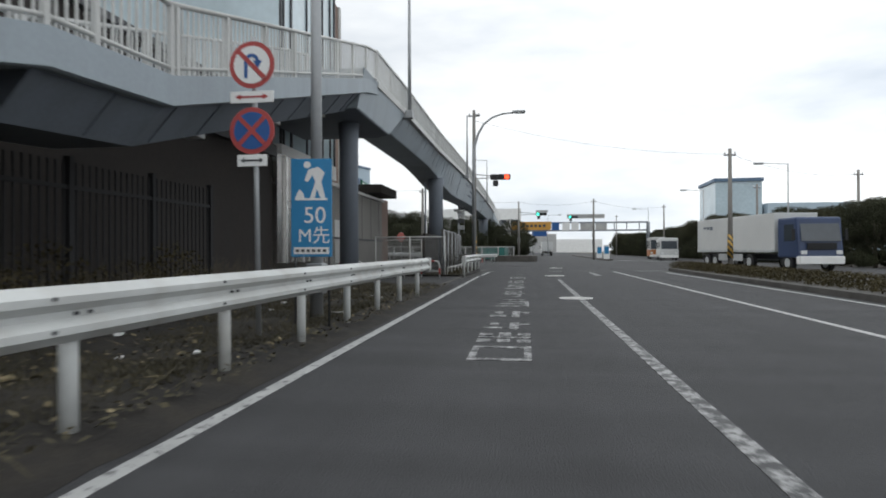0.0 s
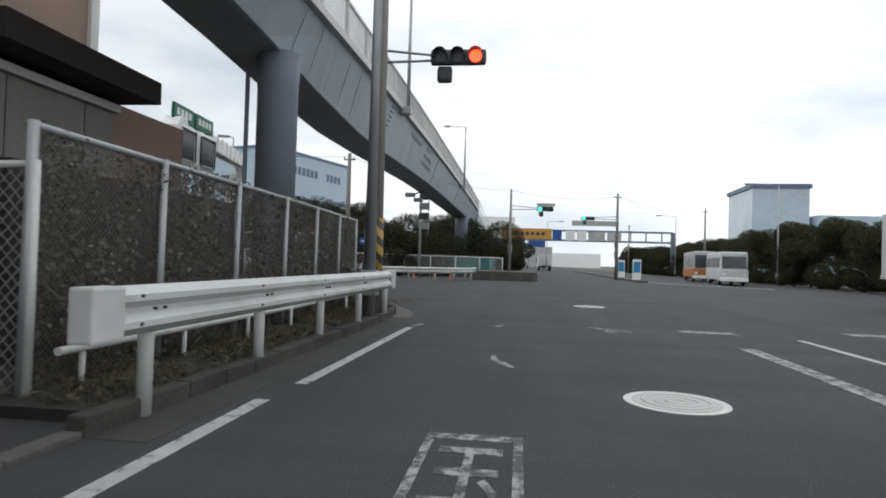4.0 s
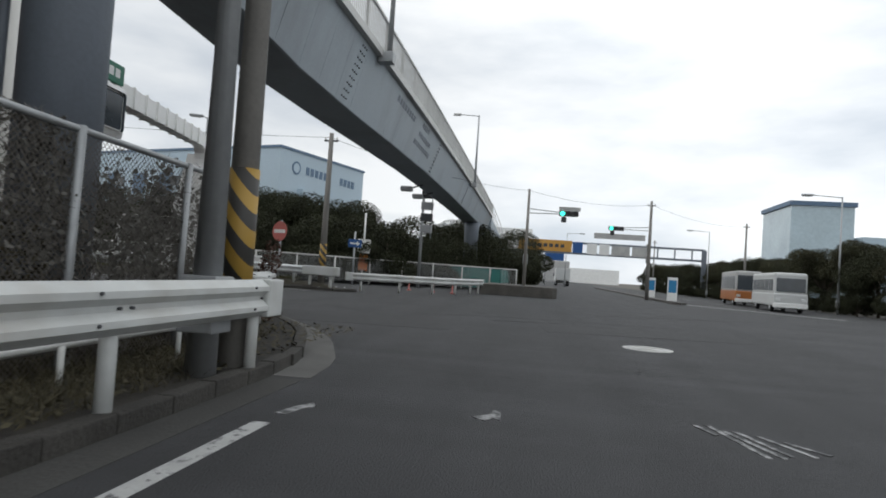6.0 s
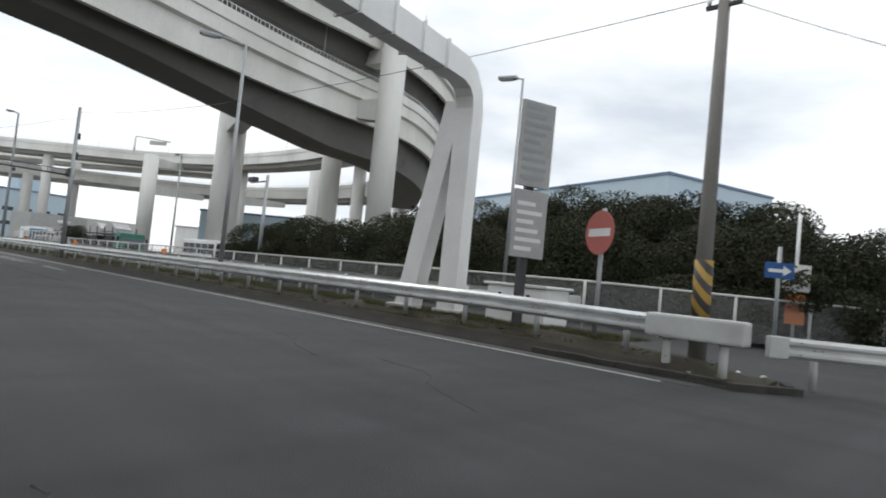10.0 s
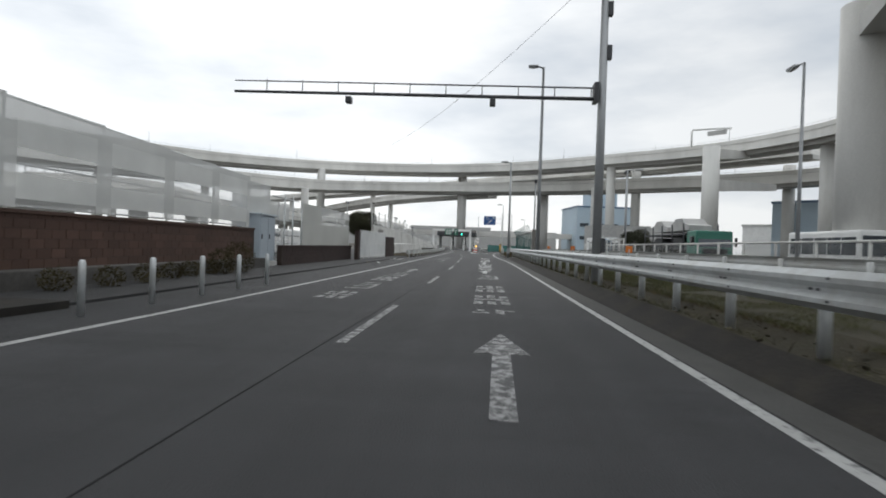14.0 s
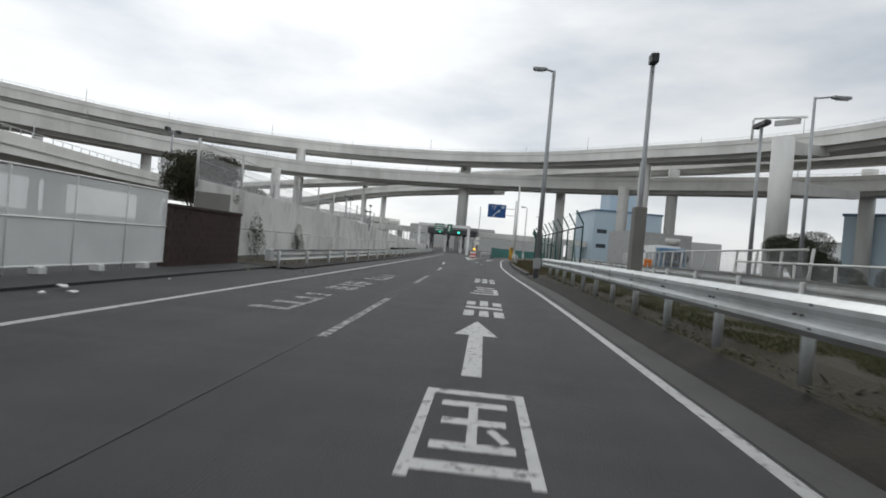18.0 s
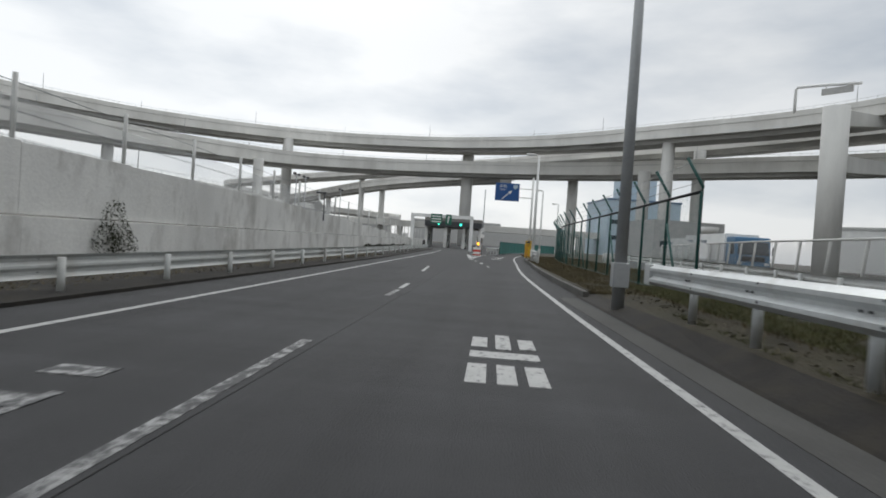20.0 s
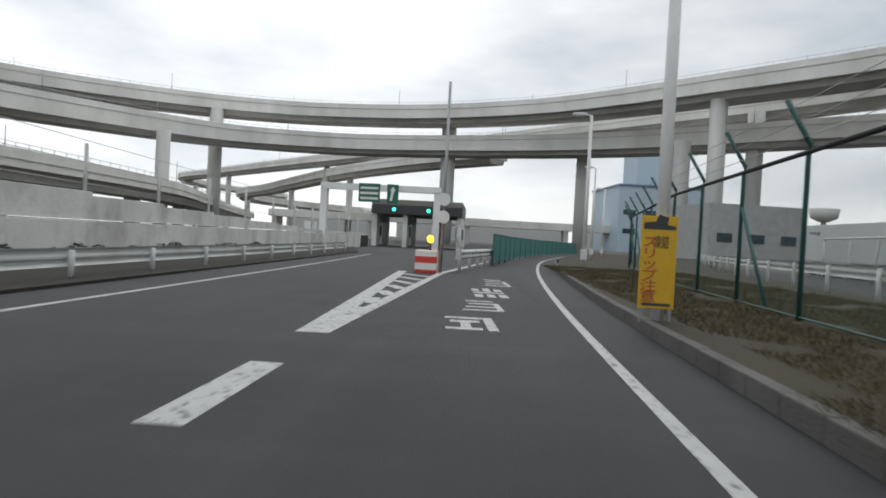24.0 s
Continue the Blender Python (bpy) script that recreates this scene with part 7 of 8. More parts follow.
block("factory", "long pale warehouse with a shallow roof", -235, 175, 130, 60, 40, 12, M_WHITE, M_FENCEGREY)
block("factory", "grey works building beyond the green fence", -218, 88, 100, 16, 14, 9, M_FADEDBOARD, None, [(3, 3, 2.5, 1.4)])
for x, y, w, h in ((-600, 60, 60, 16), (-640, -20, 80, 20), (-560, 120, 50, 14), (-620, 190, 70, 24), (-560, -90, 60, 14), (-480, 40, 30, 10)):
    block("port_building", "hazy pale port building on the skyline", x, y, 90, w, 20, h, M_FADEDBOARD)
# overbridge at the end of the exit road
ob_ = thing("road_overbridge", "pale concrete road bridge crossing far ahead", "bridge", at=(-330, 20, 0))
bm = B()
box(bm, -4, 4, -40, 90, 6.0, 8.4)
part("deck", bm, M_CONCRETE, ob_)
for y in (-38, -5, 28, 61, 88):
    bm = B()
    box(bm, -3, 3, y - 0.8, y + 0.8, -0.1, 6.0)
    part("support", bm, M_PIER, ob_)
tw = thing("floodlight_tower", "high-mast light tower with a round head", "light tower", at=(-190, 90, 0))
part("mast", up("mast", 5.5, 0.35, 0.28, M_PIER), M_PIER, tw)
bm = B()
tube(bm, [(0, 0, 5.2), (0, 0, 5.6), (0, 0, 6.6)], [0.5, 1.3, 1.5], 16)
part("head", bm, M_PIER, tw)


# ---- walls along road 2 ----
def brick_run(name, label, x0, x1, y, z0, z1, brick_mat, pieces=300, kind=""):
    """A wall of bricks between x0 and x1 (x1 < x0), its face at y looking along +y."""
    t = tagged(new(name), label, "wall", kind="structure")
    bm = B()
    box(bm, x1, x0, y - 0.22, y - 0.012, -0.05, z1 - 0.02)
    part("core", bm, M_MORTAR, t)
    bm = B()
    box(bm, x1, x0, y - 0.26, y + 0.03, z1 - 0.02, z1 + 0.06, 0.01)
    part("coping", bm, brick_mat, t)
    L_, H_ = 0.42, 0.20
    unit = B()
    box(unit, -L_ / 2 + 0.006, L_ / 2 - 0.006, -0.02, 0.0, 0.006, H_ - 0.006)
    UNIT = mesh_of("brick", unit, brick_mat)
    rest, count, row = B(), 0, 0
    z = z0
    while z < z1 - 0.06:
        x = x0 - L_ / 2 - (L_ / 2 if row % 2 else 0)
        while x - L_ / 2 > x1:
            if count < pieces:
                o = part("brick", UNIT, brick_mat, t)
                o.location = (x, y + random.uniform(-0.003, 0.003), z)
            else:
                box(rest, x - L_ / 2 + 0.006, x + L_ / 2 - 0.006, y - 0.02, y + random.uniform(-0.003, 0.003), z + 0.006, min(z + H_ - 0.006, z1 - 0.02))
            count += 1
            x -= L_
        z += H_
        row += 1
    if count > pieces:
        tagged(part("brickwork", rest, brick_mat, t), kind="stuff")
    else:
        rest.free()
    return t


bm = B()
box(bm, -54.3, -24, 44.05, 44.45, -0.02, 0.42, 0.03)
tagged(part("wall_plinth", bm, M_KERB), "stained concrete plinth below the brick wall", "wall", kind="structure")
brick_run("wall_brick", "red-brown brick wall topped by a white screen", -24, -54.2, 44.0, 0.4, 1.50, M_BRICK, 300)
brick_run("wall_low", "low dark brick wall beside the footway", -56.6, -70.3, 44.3, 0.0, 0.85, M_DARKBRICK, 150)
brick_run("wall_pillar", "dark brick gate pillar", -69.0, -69.8, 45.0, 0.0, 1.80, M_DARKBRICK, 60)
brick_run("wall_stub", "dark brick wall beside the white gate", -80.1, -84.6, 45.0, 0.0, 1.60, M_DARKBRICK, 120)

scr = thing("screen_netting", "white translucent screen netting on a scaffold frame above the brick wall", "screen", at=(-24, 43.85, 1.55))
for k in range(10):
    x0, x1 = -3.0 * k, -3.0 * (k + 1)
    h = 2.45 - 0.06 * k
    xe = max(x1, -30.1)
    for z0, z1, m_ in ((0.05, 0.22, M_NETOPEN), (0.22, 0.72, M_NET), (0.72, 1.22, M_NETOPEN), (1.22, 1.78, M_NET), (1.78, h + 0.05, M_NETDENSE)):
        grid_uv("net", ((x0 - 0.28, 0, z0), (xe + 0.28, 0, z0), z1 - z0), m_, scr)
    for xa, xb in ((x0, x0 - 0.28), (xe + 0.28, xe)):
        grid_uv("net_seam", ((xa, 0, 0.05), (xb, 0, 0.05), h), M_NETDENSE, scr)
    bm = B()
    tube(bm, [(x0, -0.06, -0.1), (x0, -0.06, h + 0.12)], 0.03, 8)
    part("standard", bm, M_GALV, scr)
for z in (0.08, 0.9, 1.7, 2.45):
    bm = B()
    tube(bm, [(0, -0.06, z), (-29.7, -0.06, z - 0.5 * (z > 2))], 0.025, 6)
    part("ledger", bm, M_GALV, scr)
scr1 = thing("screen_netting", "grey dense screen netting behind the control cabinet", "screen", at=(-54.2, 43.5, 0.0))
grid_uv("net", ((0, 0, 0.1), (-3.0, 0, 0.1), 3.35), M_NETDENSE, scr1)
for x in (-0.05, -2.95):
    bm = B()
    tube(bm, [(x, -0.05, -0.05), (x, -0.05, 3.5)], 0.03, 8)
    part("standard", bm, M_GALV, scr1)
scr2 = thing("screen_sheet", "white sheeted screen above the low dark wall", "screen", at=(-59.2, 44.1, 0.9))
for k in range(3):
    grid_uv("sheet", ((-3.4 * k - 0.9, 0, 0), (-3.4 * (k + 1) - 0.9, 0, 0), 1.12 if k else 2.05), M_SHEET, scr2)
    if k:
        for z0, z1, m_ in ((1.12, 1.28, M_NETDENSE), (1.28, 1.62, M_NETOPEN), (1.62, 2.05, M_NETDENSE)):
            grid_uv("net", ((-3.4 * k - 1.1, 0, z0), (-3.4 * (k + 1) - 0.9, 0, z0), z1 - z0), m_, scr2)
        grid_uv("net_seam", ((-3.4 * k - 0.9, 0, 1.12), (-3.4 * k - 1.1, 0, 1.12), 0.93), M_NETDENSE, scr2)
    bm = B()
    tube(bm, [(-3.4 * k - 0.9, -0.05, -0.9), (-3.4 * k - 0.9, -0.05, 2.1)], 0.03, 8)
    part("standard", bm, M_GALV, scr2)
for x in (-58.0, -59.2):
    bm = B()
    tube(bm, [(x, 43.9, 0), (x, 43.9, 3.2)], 0.035, 8)
    single("scaffold_tube", bm, M_GALV, "upright galvanised scaffold tube", "scaffold tube", "scaffold tubes")
for z in (1.0, 2.0, 3.0):
    bm = B()
    tube(bm, [(-56.5, 43.85, z), (-60.2, 43.85, z)], 0.025, 8)
    single("scaffold_tube", bm, M_GALV, "level galvanised scaffold tube", "scaffold tube", "scaffold tubes")

bm = B()
front(bm, [(0, 0), (2.6, 0), (2.6, 2.3), (0, 2.2)], -0.02, 0.02)
single("sheet_panel", bm, M_GREYWALL, "grey sheet-metal panel behind the dark brick stub", "panel", at=(-84.2, 43.6, 0.05), turn=180)
cb = thing("control_cabinet", "pale blue steel control cabinet on the footway", "cabinet", at=(-54.9, 43.7, 0.25))
bm = B()
box(bm, -1.75, 0, -0.7, 0.25, 0, 1.85, 0.02)
part("body", bm, M_CABINET, cb)
bm = B()
box(bm, -1.85, 0.08, -0.78, 0.33, 1.85, 1.93, 0.015)
part("roof", bm, M_CABINET, cb)
for x0, x1 in ((-1.70, -0.90), (-0.86, -0.05)):
    bm = B()
    box(bm, x0, x1, 0.25, 0.27, 0.08, 1.78, 0.006)
    d_ = part("door", bm, M_CABINET, cb)
    bm = B()
    box(bm, x1 - 0.12, x1 - 0.07, 0.27, 0.31, 0.9, 1.1, 0.01)
    part("handle", bm, M_DARK, d_)
bm = B()
box(bm, -1.85, 0.1, -0.8, 0.4, -0.27, 0.0, 0.02)
part("plinth", bm, M_WALLCON, cb)

gt = thing("sliding_gate", "white mesh-clad sliding gate at a site entrance", "gate", at=(-69.85, 44.95, 0.06))
n_ = 6
for k in range(n_):
    x0 = -1.7 * k
    grid_uv("mesh_panel", ((x0, 0, 0.1), (x0 - 1.7, 0, 0.1), 1.75), M_GATE, gt)
    bm = B()
    tube(bm, [(x0, 0, 0), (x0, 0, 1.9)], 0.018, 8)
    part("upright", bm, M_POLEWHITE, gt)
    bm = B()
    box(bm, x0 - 0.9, x0 - 0.7, -0.1, 0.12, -0.06, 0.12, 0.02)
    part("foot", bm, M_POLEWHITE, gt)
for z in (0.12, 1.0, 1.88):
    bm = B()
    tube(bm, [(0, 0, z), (-10.2, 0, z)], 0.018, 8)
    part("bar", bm, M_POLEWHITE, gt)
# tall netting seen behind the gate
nt = thing("back_netting", "tall translucent netting behind the gate", "screen", at=(-58, 41.5, 0))
for k in range(2):
    for z0, z1, m_ in ((0.1, 1.75, M_NETTHIN), (2.25, 3.2, M_NETDENSE)):
        grid_uv("net", ((-4.0 * k, 0, z0), (-4.0 * (k + 1), 0, z0), z1 - z0), m_, nt)
    for q in (0.0, 2.0):
        grid_uv("net_seam", ((-4.0 * k - q, 0.01, 0.1), (-4.0 * k - q - 0.35, 0.01, 0.1), 3.1), M_NETTHIN, nt)
    bm = B()
    tube(bm, [(-4.0 * k, 0, 0), (-4.0 * k, 0, 3.3)], 0.04, 8)
    part("standard", bm, M_GALV, nt)

for k in range(12):
    x = -26.5 - 1.82 * k
    bm = B()
    tube(bm, [(0, 0, -0.1), (0, 0, 0.74), (0, 0, 0.78)], [0.05, 0.05, 0.03], 10)
    single("bollard", bm, M_GALV, "short grey steel post beside the footway", "bollard", "footway posts", at=(x, 47.3 - (0.5 if x > -33 else 0), 0.0))

# retaining wall with panels, fence posts and nets on top
rwall = tagged(new("wall_retaining"), "weathered concrete retaining wall with panel joints and stains", "wall", kind="structure")
WTOP = [(-86, 2.75), (-103, 2.62), (-110, 2.52), (-120, 2.3), (-128, 2.07), (-135, 1.92), (-141, 1.75), (-158, 1.35), (-185, 1.2)]
x = -86.0
while x > -182:
    x2 = x - 4.0
    y = 43.0 - 0.012 * (-86 - x)
    ztop = np.interp(-x, [-a for a, _ in WTOP], [b for _, b in WTOP])
    for z0, z1, off in ((-0.05, 1.12, 0.0), (1.16, ztop, -0.10)):
        bm = B()
        box(bm, x2 + 0.03, x - 0.03, y - 0.35, y + off, z0, z1, 0.015)
        part("panel", bm, M_WALLCON, rwall)
    x = x2
bm = B()
box(bm, -182, -86, 41.4, 41.9, -0.05, 1.1)
part("core", bm, M_DARKWALL, rwall)
top_f = thing("wall_fence", "tall grey posts with translucent netting on the retaining wall", "fence", at=(-86, 42.75, 2.35))
for k in range(24):
    x = -4.0 * k
    y = -0.048 * k - 0.06
    zt = np.interp(86 - x, [-a for a, _ in WTOP], [b for _, b in WTOP]) - 2.35
    bm = B()
    tube(bm, [(x, y, zt - 0.25), (x, y, zt + 1.45)], 0.055, 8)
    part("post", bm, M_FENCEGREY, top_f)
    if k < 9:
        grid_uv("net", ((x, y, zt), (x - 4.0, y - 0.048, zt - 0.03), 0.95), M_NETTHIN, top_f)
for z in (0.5, 1.1, 1.7):
    bm = B()
    tube(bm, [(0, -0.06, z), (-92, -1.16, z - 1.2)], 0.010, 6)
    part("wire", bm, M_POLE, top_f)
bm = B()
disc(bm, 0.25, 0, 0.06, 24)
single("traffic_mirror", bm, M_FADEDBOARD, "round grey traffic mirror on the wall", "mirror", at=(-115.1, 43.12, 2.66), turn=30)
cam2 = thing("camera_post", "dark post with a camera arm on the wall", "camera post", at=(-117.4, 42.8, 2.0), turn=90)
part("post", up("post", 1.6, 0.04, 0.04, M_DARK), M_DARK, cam2)
bm = B()
box(bm, -0.5, 0.1, -0.06, 0.06, 1.5, 1.6, 0.02)
part("arm", bm, M_DARK, cam2)
for x in (-90, -122, -124, -134):
    t = thing("floodlight_post", "slim post with floodlights beyond the wall", "floodlight post", "floodlight posts", at=(x, 39.5, 0))
    part("post", up("post", 5.0, 0.045, 0.035, M_POLE), M_POLE, t)
    bm = B()
    box(bm, -0.5, 0.5, -0.03, 0.03, 4.88, 4.94)
    part("crossbar", bm, M_POLE, t)
    for s in (-0.45, 0.45):
        bm = B()
        box(bm, s - 0.11, s + 0.11, -0.06, 0.10, 4.94, 5.08, 0.02)
        part("lamp", bm, M_DARK, t)

# ---- poles along road 2 ----
ap = thing("overhead_arm_post", "tall grey pole with a long sensor arm over the road", "sensor gantry", at=(-48.2, 55.95, 0))
part("pole", up("pole", 9.6, 0.13, 0.10, M_POLE), M_POLE, ap)
for z, r in ((5.32, 0.055), (5.62, 0.025)):
    bm = B()
    tube(bm, [(0, 0, z), (0.4, -10.2, z - 0.06)], [r, r * 0.7], 8)
    part("arm", bm, M_DARK, ap)
for k in range(10):
    bm = B()
    tube(bm, [(0.04 * k, -1.0 * k - 0.3, 5.3), (0.04 * k, -1.0 * k - 0.3, 5.62)], 0.014, 6)
    part("strut", bm, M_DARK, ap)
for y in (-3.0, -7.0):
    bm = B()
    box(bm, 0.1, 0.35, y - 0.08, y + 0.08, 5.02, 5.2, 0.02)
    part("sensor", bm, M_DARK, ap)
bm = B()
box(bm, -0.2, 0.2, -0.24, -0.12, 5.2, 5.75, 0.02)
part("clamp", bm, M_DARK, ap)
for z in (1.1, 6.4, 7.6):
    bm = B()
    box(bm, -0.09, 0.09, 0.08, 0.22, z, z + 0.4, 0.02)
    part("box", bm, M_DARK, ap)
street_lamp(-66.0, 55.9, 11.4, 0.35, 270, "tall grey steel street lamp behind the guardrail", r=0.12, head=0.5)
street_lamp(-94.4, 55.45, 9.9, 0.4, 270, "tall grey steel street lamp behind the guardrail", r=0.13, head=0.6)
pc = thing("equipment_post", "dark post with tall equipment cabinet beside the road", "equipment post", at=(-82.0, 57.0, 0))
part("post", up("post", 6.6, 0.07, 0.06, M_POLE), M_POLE, pc)
bm = B()
box(bm, -0.2, 0.2, -0.16, 0.16, 0.9, 2.7, 0.03)
part("cabinet", bm, M_POLECON, pc)
bm = B()
box(bm, -0.12, 0.25, -0.1, 0.1, 6.55, 6.8, 0.03)
part("camera", bm, M_DARK, pc)
fl = thing("floodlight_post", "dark post with a sloping floodlight head", "floodlight post", "floodlight posts", at=(-105.3, 69.7, 0))
part("post", up("post", 10.6, 0.15, 0.10, M_POLE), M_POLE, fl)
bm = B()
box(bm, -0.9, 0.9, -0.2, 0.2, 10.5, 10.8, 0.05)
part("head", bm, M_DARK, fl)
street_lamp(-94.0, 67.2, 9.4, 0.8, 90, "slim lamp post on the opposite side", r=0.10)
street_lamp(-59.5, 66.9, 9.9, 0.7, 180, "slim lamp post on the opposite side", r=0.10)
# white sign arm on the upper viaduct
va = thing("viaduct_sign_arm", "white tubular sign support on the viaduct parapet", "sign frame", at=(-207.5, 110.5, 31.7), turn=40)
bm = B()
tube(bm, [(0, 0, -0.6), (0, 0, 3.9), (0.4, 0, 4.3), (6.0, 0, 3.9), (11.5, 0, 3.3)], 0.30, 8)
part("arm", bm, M_WHITE, va)
bm = B()
tube(bm, [(5.5, 0, 2.2), (5.5, 0, 3.9)], 0.12, 6)
tube(bm, [(9.5, 0, 1.9), (9.5, 0, 3.5)], 0.12, 6)
part("hanger", bm, M_WHITE, va)
bm = B()
box(bm, 4.8, 10.2, -0.2, 0.2, 2.0, 3.2, 0.04)
part("panel", bm, M_FADEDBOARD, va)

for x in (-40, -57, -73, -88):
    t = thing("delineator", "round orange road delineator on the rail", "delineator", "delineators", at=(x, 58.9, 0.1))
    bm = B()
    tube(bm, [(0, 0, -0.1), (0, 0, 1.15)], 0.03, 8)
    part("post", bm, M_POLE, t)
    bm = B()
    box(bm, -0.02, 0.02, -0.14, 0.14, 1.0, 1.28, 0.015)
    part("reflector", bm, M_ORANGE, t)

# leaning fence along the far side of the opposite carriageway
mesh_fence("mesh fence on leaning pale concrete posts", [(-92, 66.5), (-120, 68.5), (-160, 74)], 2.3, M_CHAIN, M_PIER, 3.0, post_r=0.07, lean=0.45)

# ---- exit lane and toll gate ----
gfen = thing("security_fence", "green chain-link security fence with bent tops and barbed wire", "fence", at=(-97, 58.0, 0.15))
FENCE = [(-97, 57.9), (-110, 57.9), (-125, 57.9), (-140, 58.9), (-155, 61.2), (-172, 65.5)]
pts = [Vector((x, np.interp(-x, [-f_[0] for f_ in FENCE], [f_[1] for f_ in FENCE]), 0)) for x in np.arange(-97.35, -172, -2.85)]
for i, p in enumerate(pts):
    a = p - Vector((-97, 58.0, 0))
    bm = B()
    tube(bm, [a + Vector((0, 0, -0.1)), a + Vector((0, 0, 2.68)), a + Vector((0, 0.03, 2.80)), a + Vector((0.02, -0.40, 3.50))], 0.042, 8)
    part("post", bm, M_GREENFENCE, gfen)
    if i + 1 < len(pts):
        b = pts[i + 1] - Vector((-97, 58.0, 0))
        grid_uv("mesh_panel", ((a.x, a.y, 0.05), (b.x, b.y, 0.05), 2.65), M_GREENMESH, gfen)
        for q in (0, 1, 2):
            bm = B()
            o_ = Vector((0, -0.08 - 0.13 * q, 2.92 + 0.22 * q))
            tube(bm, [a + o_, b + o_], 0.008, 4)
            part("barbed_wire", bm, M_POLE, gfen)
        if i % 3 == 1:
            bm = B()
            tube(bm, [a + Vector((0, 0, 2.0)), a + Vector((1.1, 0.12, -0.05))], 0.035, 8)
            part("brace", bm, M_GREENFENCE, gfen)
line_ = [p - Vector((-97, 58.0, 0)) for p in pts]
bm = B()
tube(bm, [p + Vector((0, -0.03, 2.68)) for p in line_], 0.042, 8)
part("top_rail", bm, M_BLACK, gfen)
bm = B()
tube(bm, [p + Vector((0, 0, 0.06)) for p in line_], 0.02, 6)
part("bottom_rail", bm, M_GREENFENCE, gfen)

bp_ = thing("direction_sign", "blue direction sign on a white post arm over the exit lane", "road sign", at=(-130.4, 55.80, 0))
part("post", up("post", 6.6, 0.095, 0.08, M_POLEWHITE, 16), M_POLEWHITE, bp_)
for z in (5.0, 5.7):
    bm = B()
    tube(bm, [(0, 0, z), (0, -1.5, z)], 0.035, 8)
    part("arm", bm, M_POLEWHITE, bp_)
bm = B()
box(bm, 0.04, 0.09, -2.95, -1.05, 4.68, 6.08, 0.012)
sp = part("panel", bm, M_SIGNBLUE, bp_)
bm = B()
plate(bm, [(-2.45, 4.8), (-2.33, 4.8), (-1.82, 5.3), (-1.75, 5.2), (-1.62, 5.52), (-1.94, 5.42), (-1.87, 5.36), (-2.38, 4.86)], 0.092, 0.096)
part("arrow_shape", bm, M_SIGNWHITE, sp)
letters("place_name", "本牧", 0.30, M_SIGNWHITE, sp, pose(0.094, -2.35, 5.80, 90, 0, 90))
letters("place_name", "Honmoku", 0.13, M_SIGNWHITE, sp, pose(0.094, -2.35, 5.55, 90, 0, 90))
bm = B()
plate(bm, [(-1.55, 5.95), (-1.2, 5.95), (-1.2, 5.75), (-1.375, 5.6), (-1.55, 5.75)], 0.092, 0.096)
part("route_shield", bm, M_WAREHOUSE, sp)

ys = thing("warning_board", "yellow warning board strapped to a white post", "warning board", at=(-130.45, 55.74, 0.28), turn=0)
bm = B()
for z in (0.35, 1.15):
    box(bm, -0.12, 0.15, -0.13, 0.13, z, z + 0.05)
part("strap", bm, M_POLE, ys)
for s_ in (-0.2, 0.2):
    bm = B()
    box(bm, 0.13, 0.16, s_ - 0.02, s_ + 0.02, -0.15, 0.1)
    part("leg", bm, M_POLE, ys)
bm = B()
box(bm, 0.14, 0.17, -0.25, 0.25, 0.05, 1.36, 0.01)
yb = part("board", bm, M_YELLOW, ys)
letters("warning", "凍結", 0.20, M_DARK, yb, pose(0.172, 0.03, 0.98, 90, 0, 90), stretch=(0.55, 1))
for k, c in enumerate("スリップ注意"):
    letters("warning", c, 0.19, M_SIGNRED, yb, pose(0.172, -0.12, 0.98 - 0.155 * k, 90, 0, 90), stretch=(1.25, 0.95))
bm = B()
plate(bm, [(-0.22, 1.17), (0.22, 1.17), (0.22, 1.22), (0.1, 1.24), (0.12, 1.34), (-0.02, 1.38), (-0.06, 1.28), (-0.22, 1.26)], 0.171, 0.175)
part("car_picture", bm, M_DARK, yb)
bm = B()
box(bm, 0.171, 0.175, -0.2, 0.2, 0.09, 0.13)
part("small_print", bm, M_DARK, yb)

for x, y in ((-125.0, 55.75), (-152, 58.3), (-172, 62.2), (-190, 66.5)):
    street_lamp(x, y, 7.6, 0.3, 270, "white street lamp beside the exit lane", True, r=0.12, head=0.6)

at_ = thing("crash_cushion", "red and white crash cushion with an amber lamp", "crash cushion", at=(-141.5, 51.45, 0))
bm = B()
box(bm, -0.9, 0.0, -0.36, 0.36, 0, 0.75, 0.03)
part("cushion", bm, M_CHECK, at_)
bm = B()
tube(bm, [(-0.3, 0.1, 0.7), (-0.3, 0.1, 1.0)], 0.04, 8)
part("lamp_post", bm, M_DARK, at_)
bm = B()
tube(bm, [(-0.25, 0.1, 1.0), (-0.25, 0.1, 1.05), (-0.25, 0.1, 1.2), (-0.25, 0.1, 1.25)], [0.05, 0.11, 0.11, 0.05], 12)
part("amber_lamp", bm, M_AMBER, at_)
sp2 = thing("road_sign", "slim post with two small round signs at the lane split", "road sign", at=(-142.3, 51.9, 0))
part("post", up("post", 6.5, 0.05, 0.05, M_POLE), M_POLE, sp2)
for z in (2.5, 1.9):
    bm = B()
    disc(bm, 0.22, 0.06, 0.075, 20, 0, z)
    part("disc", bm, M_SIGNWHITE, sp2)

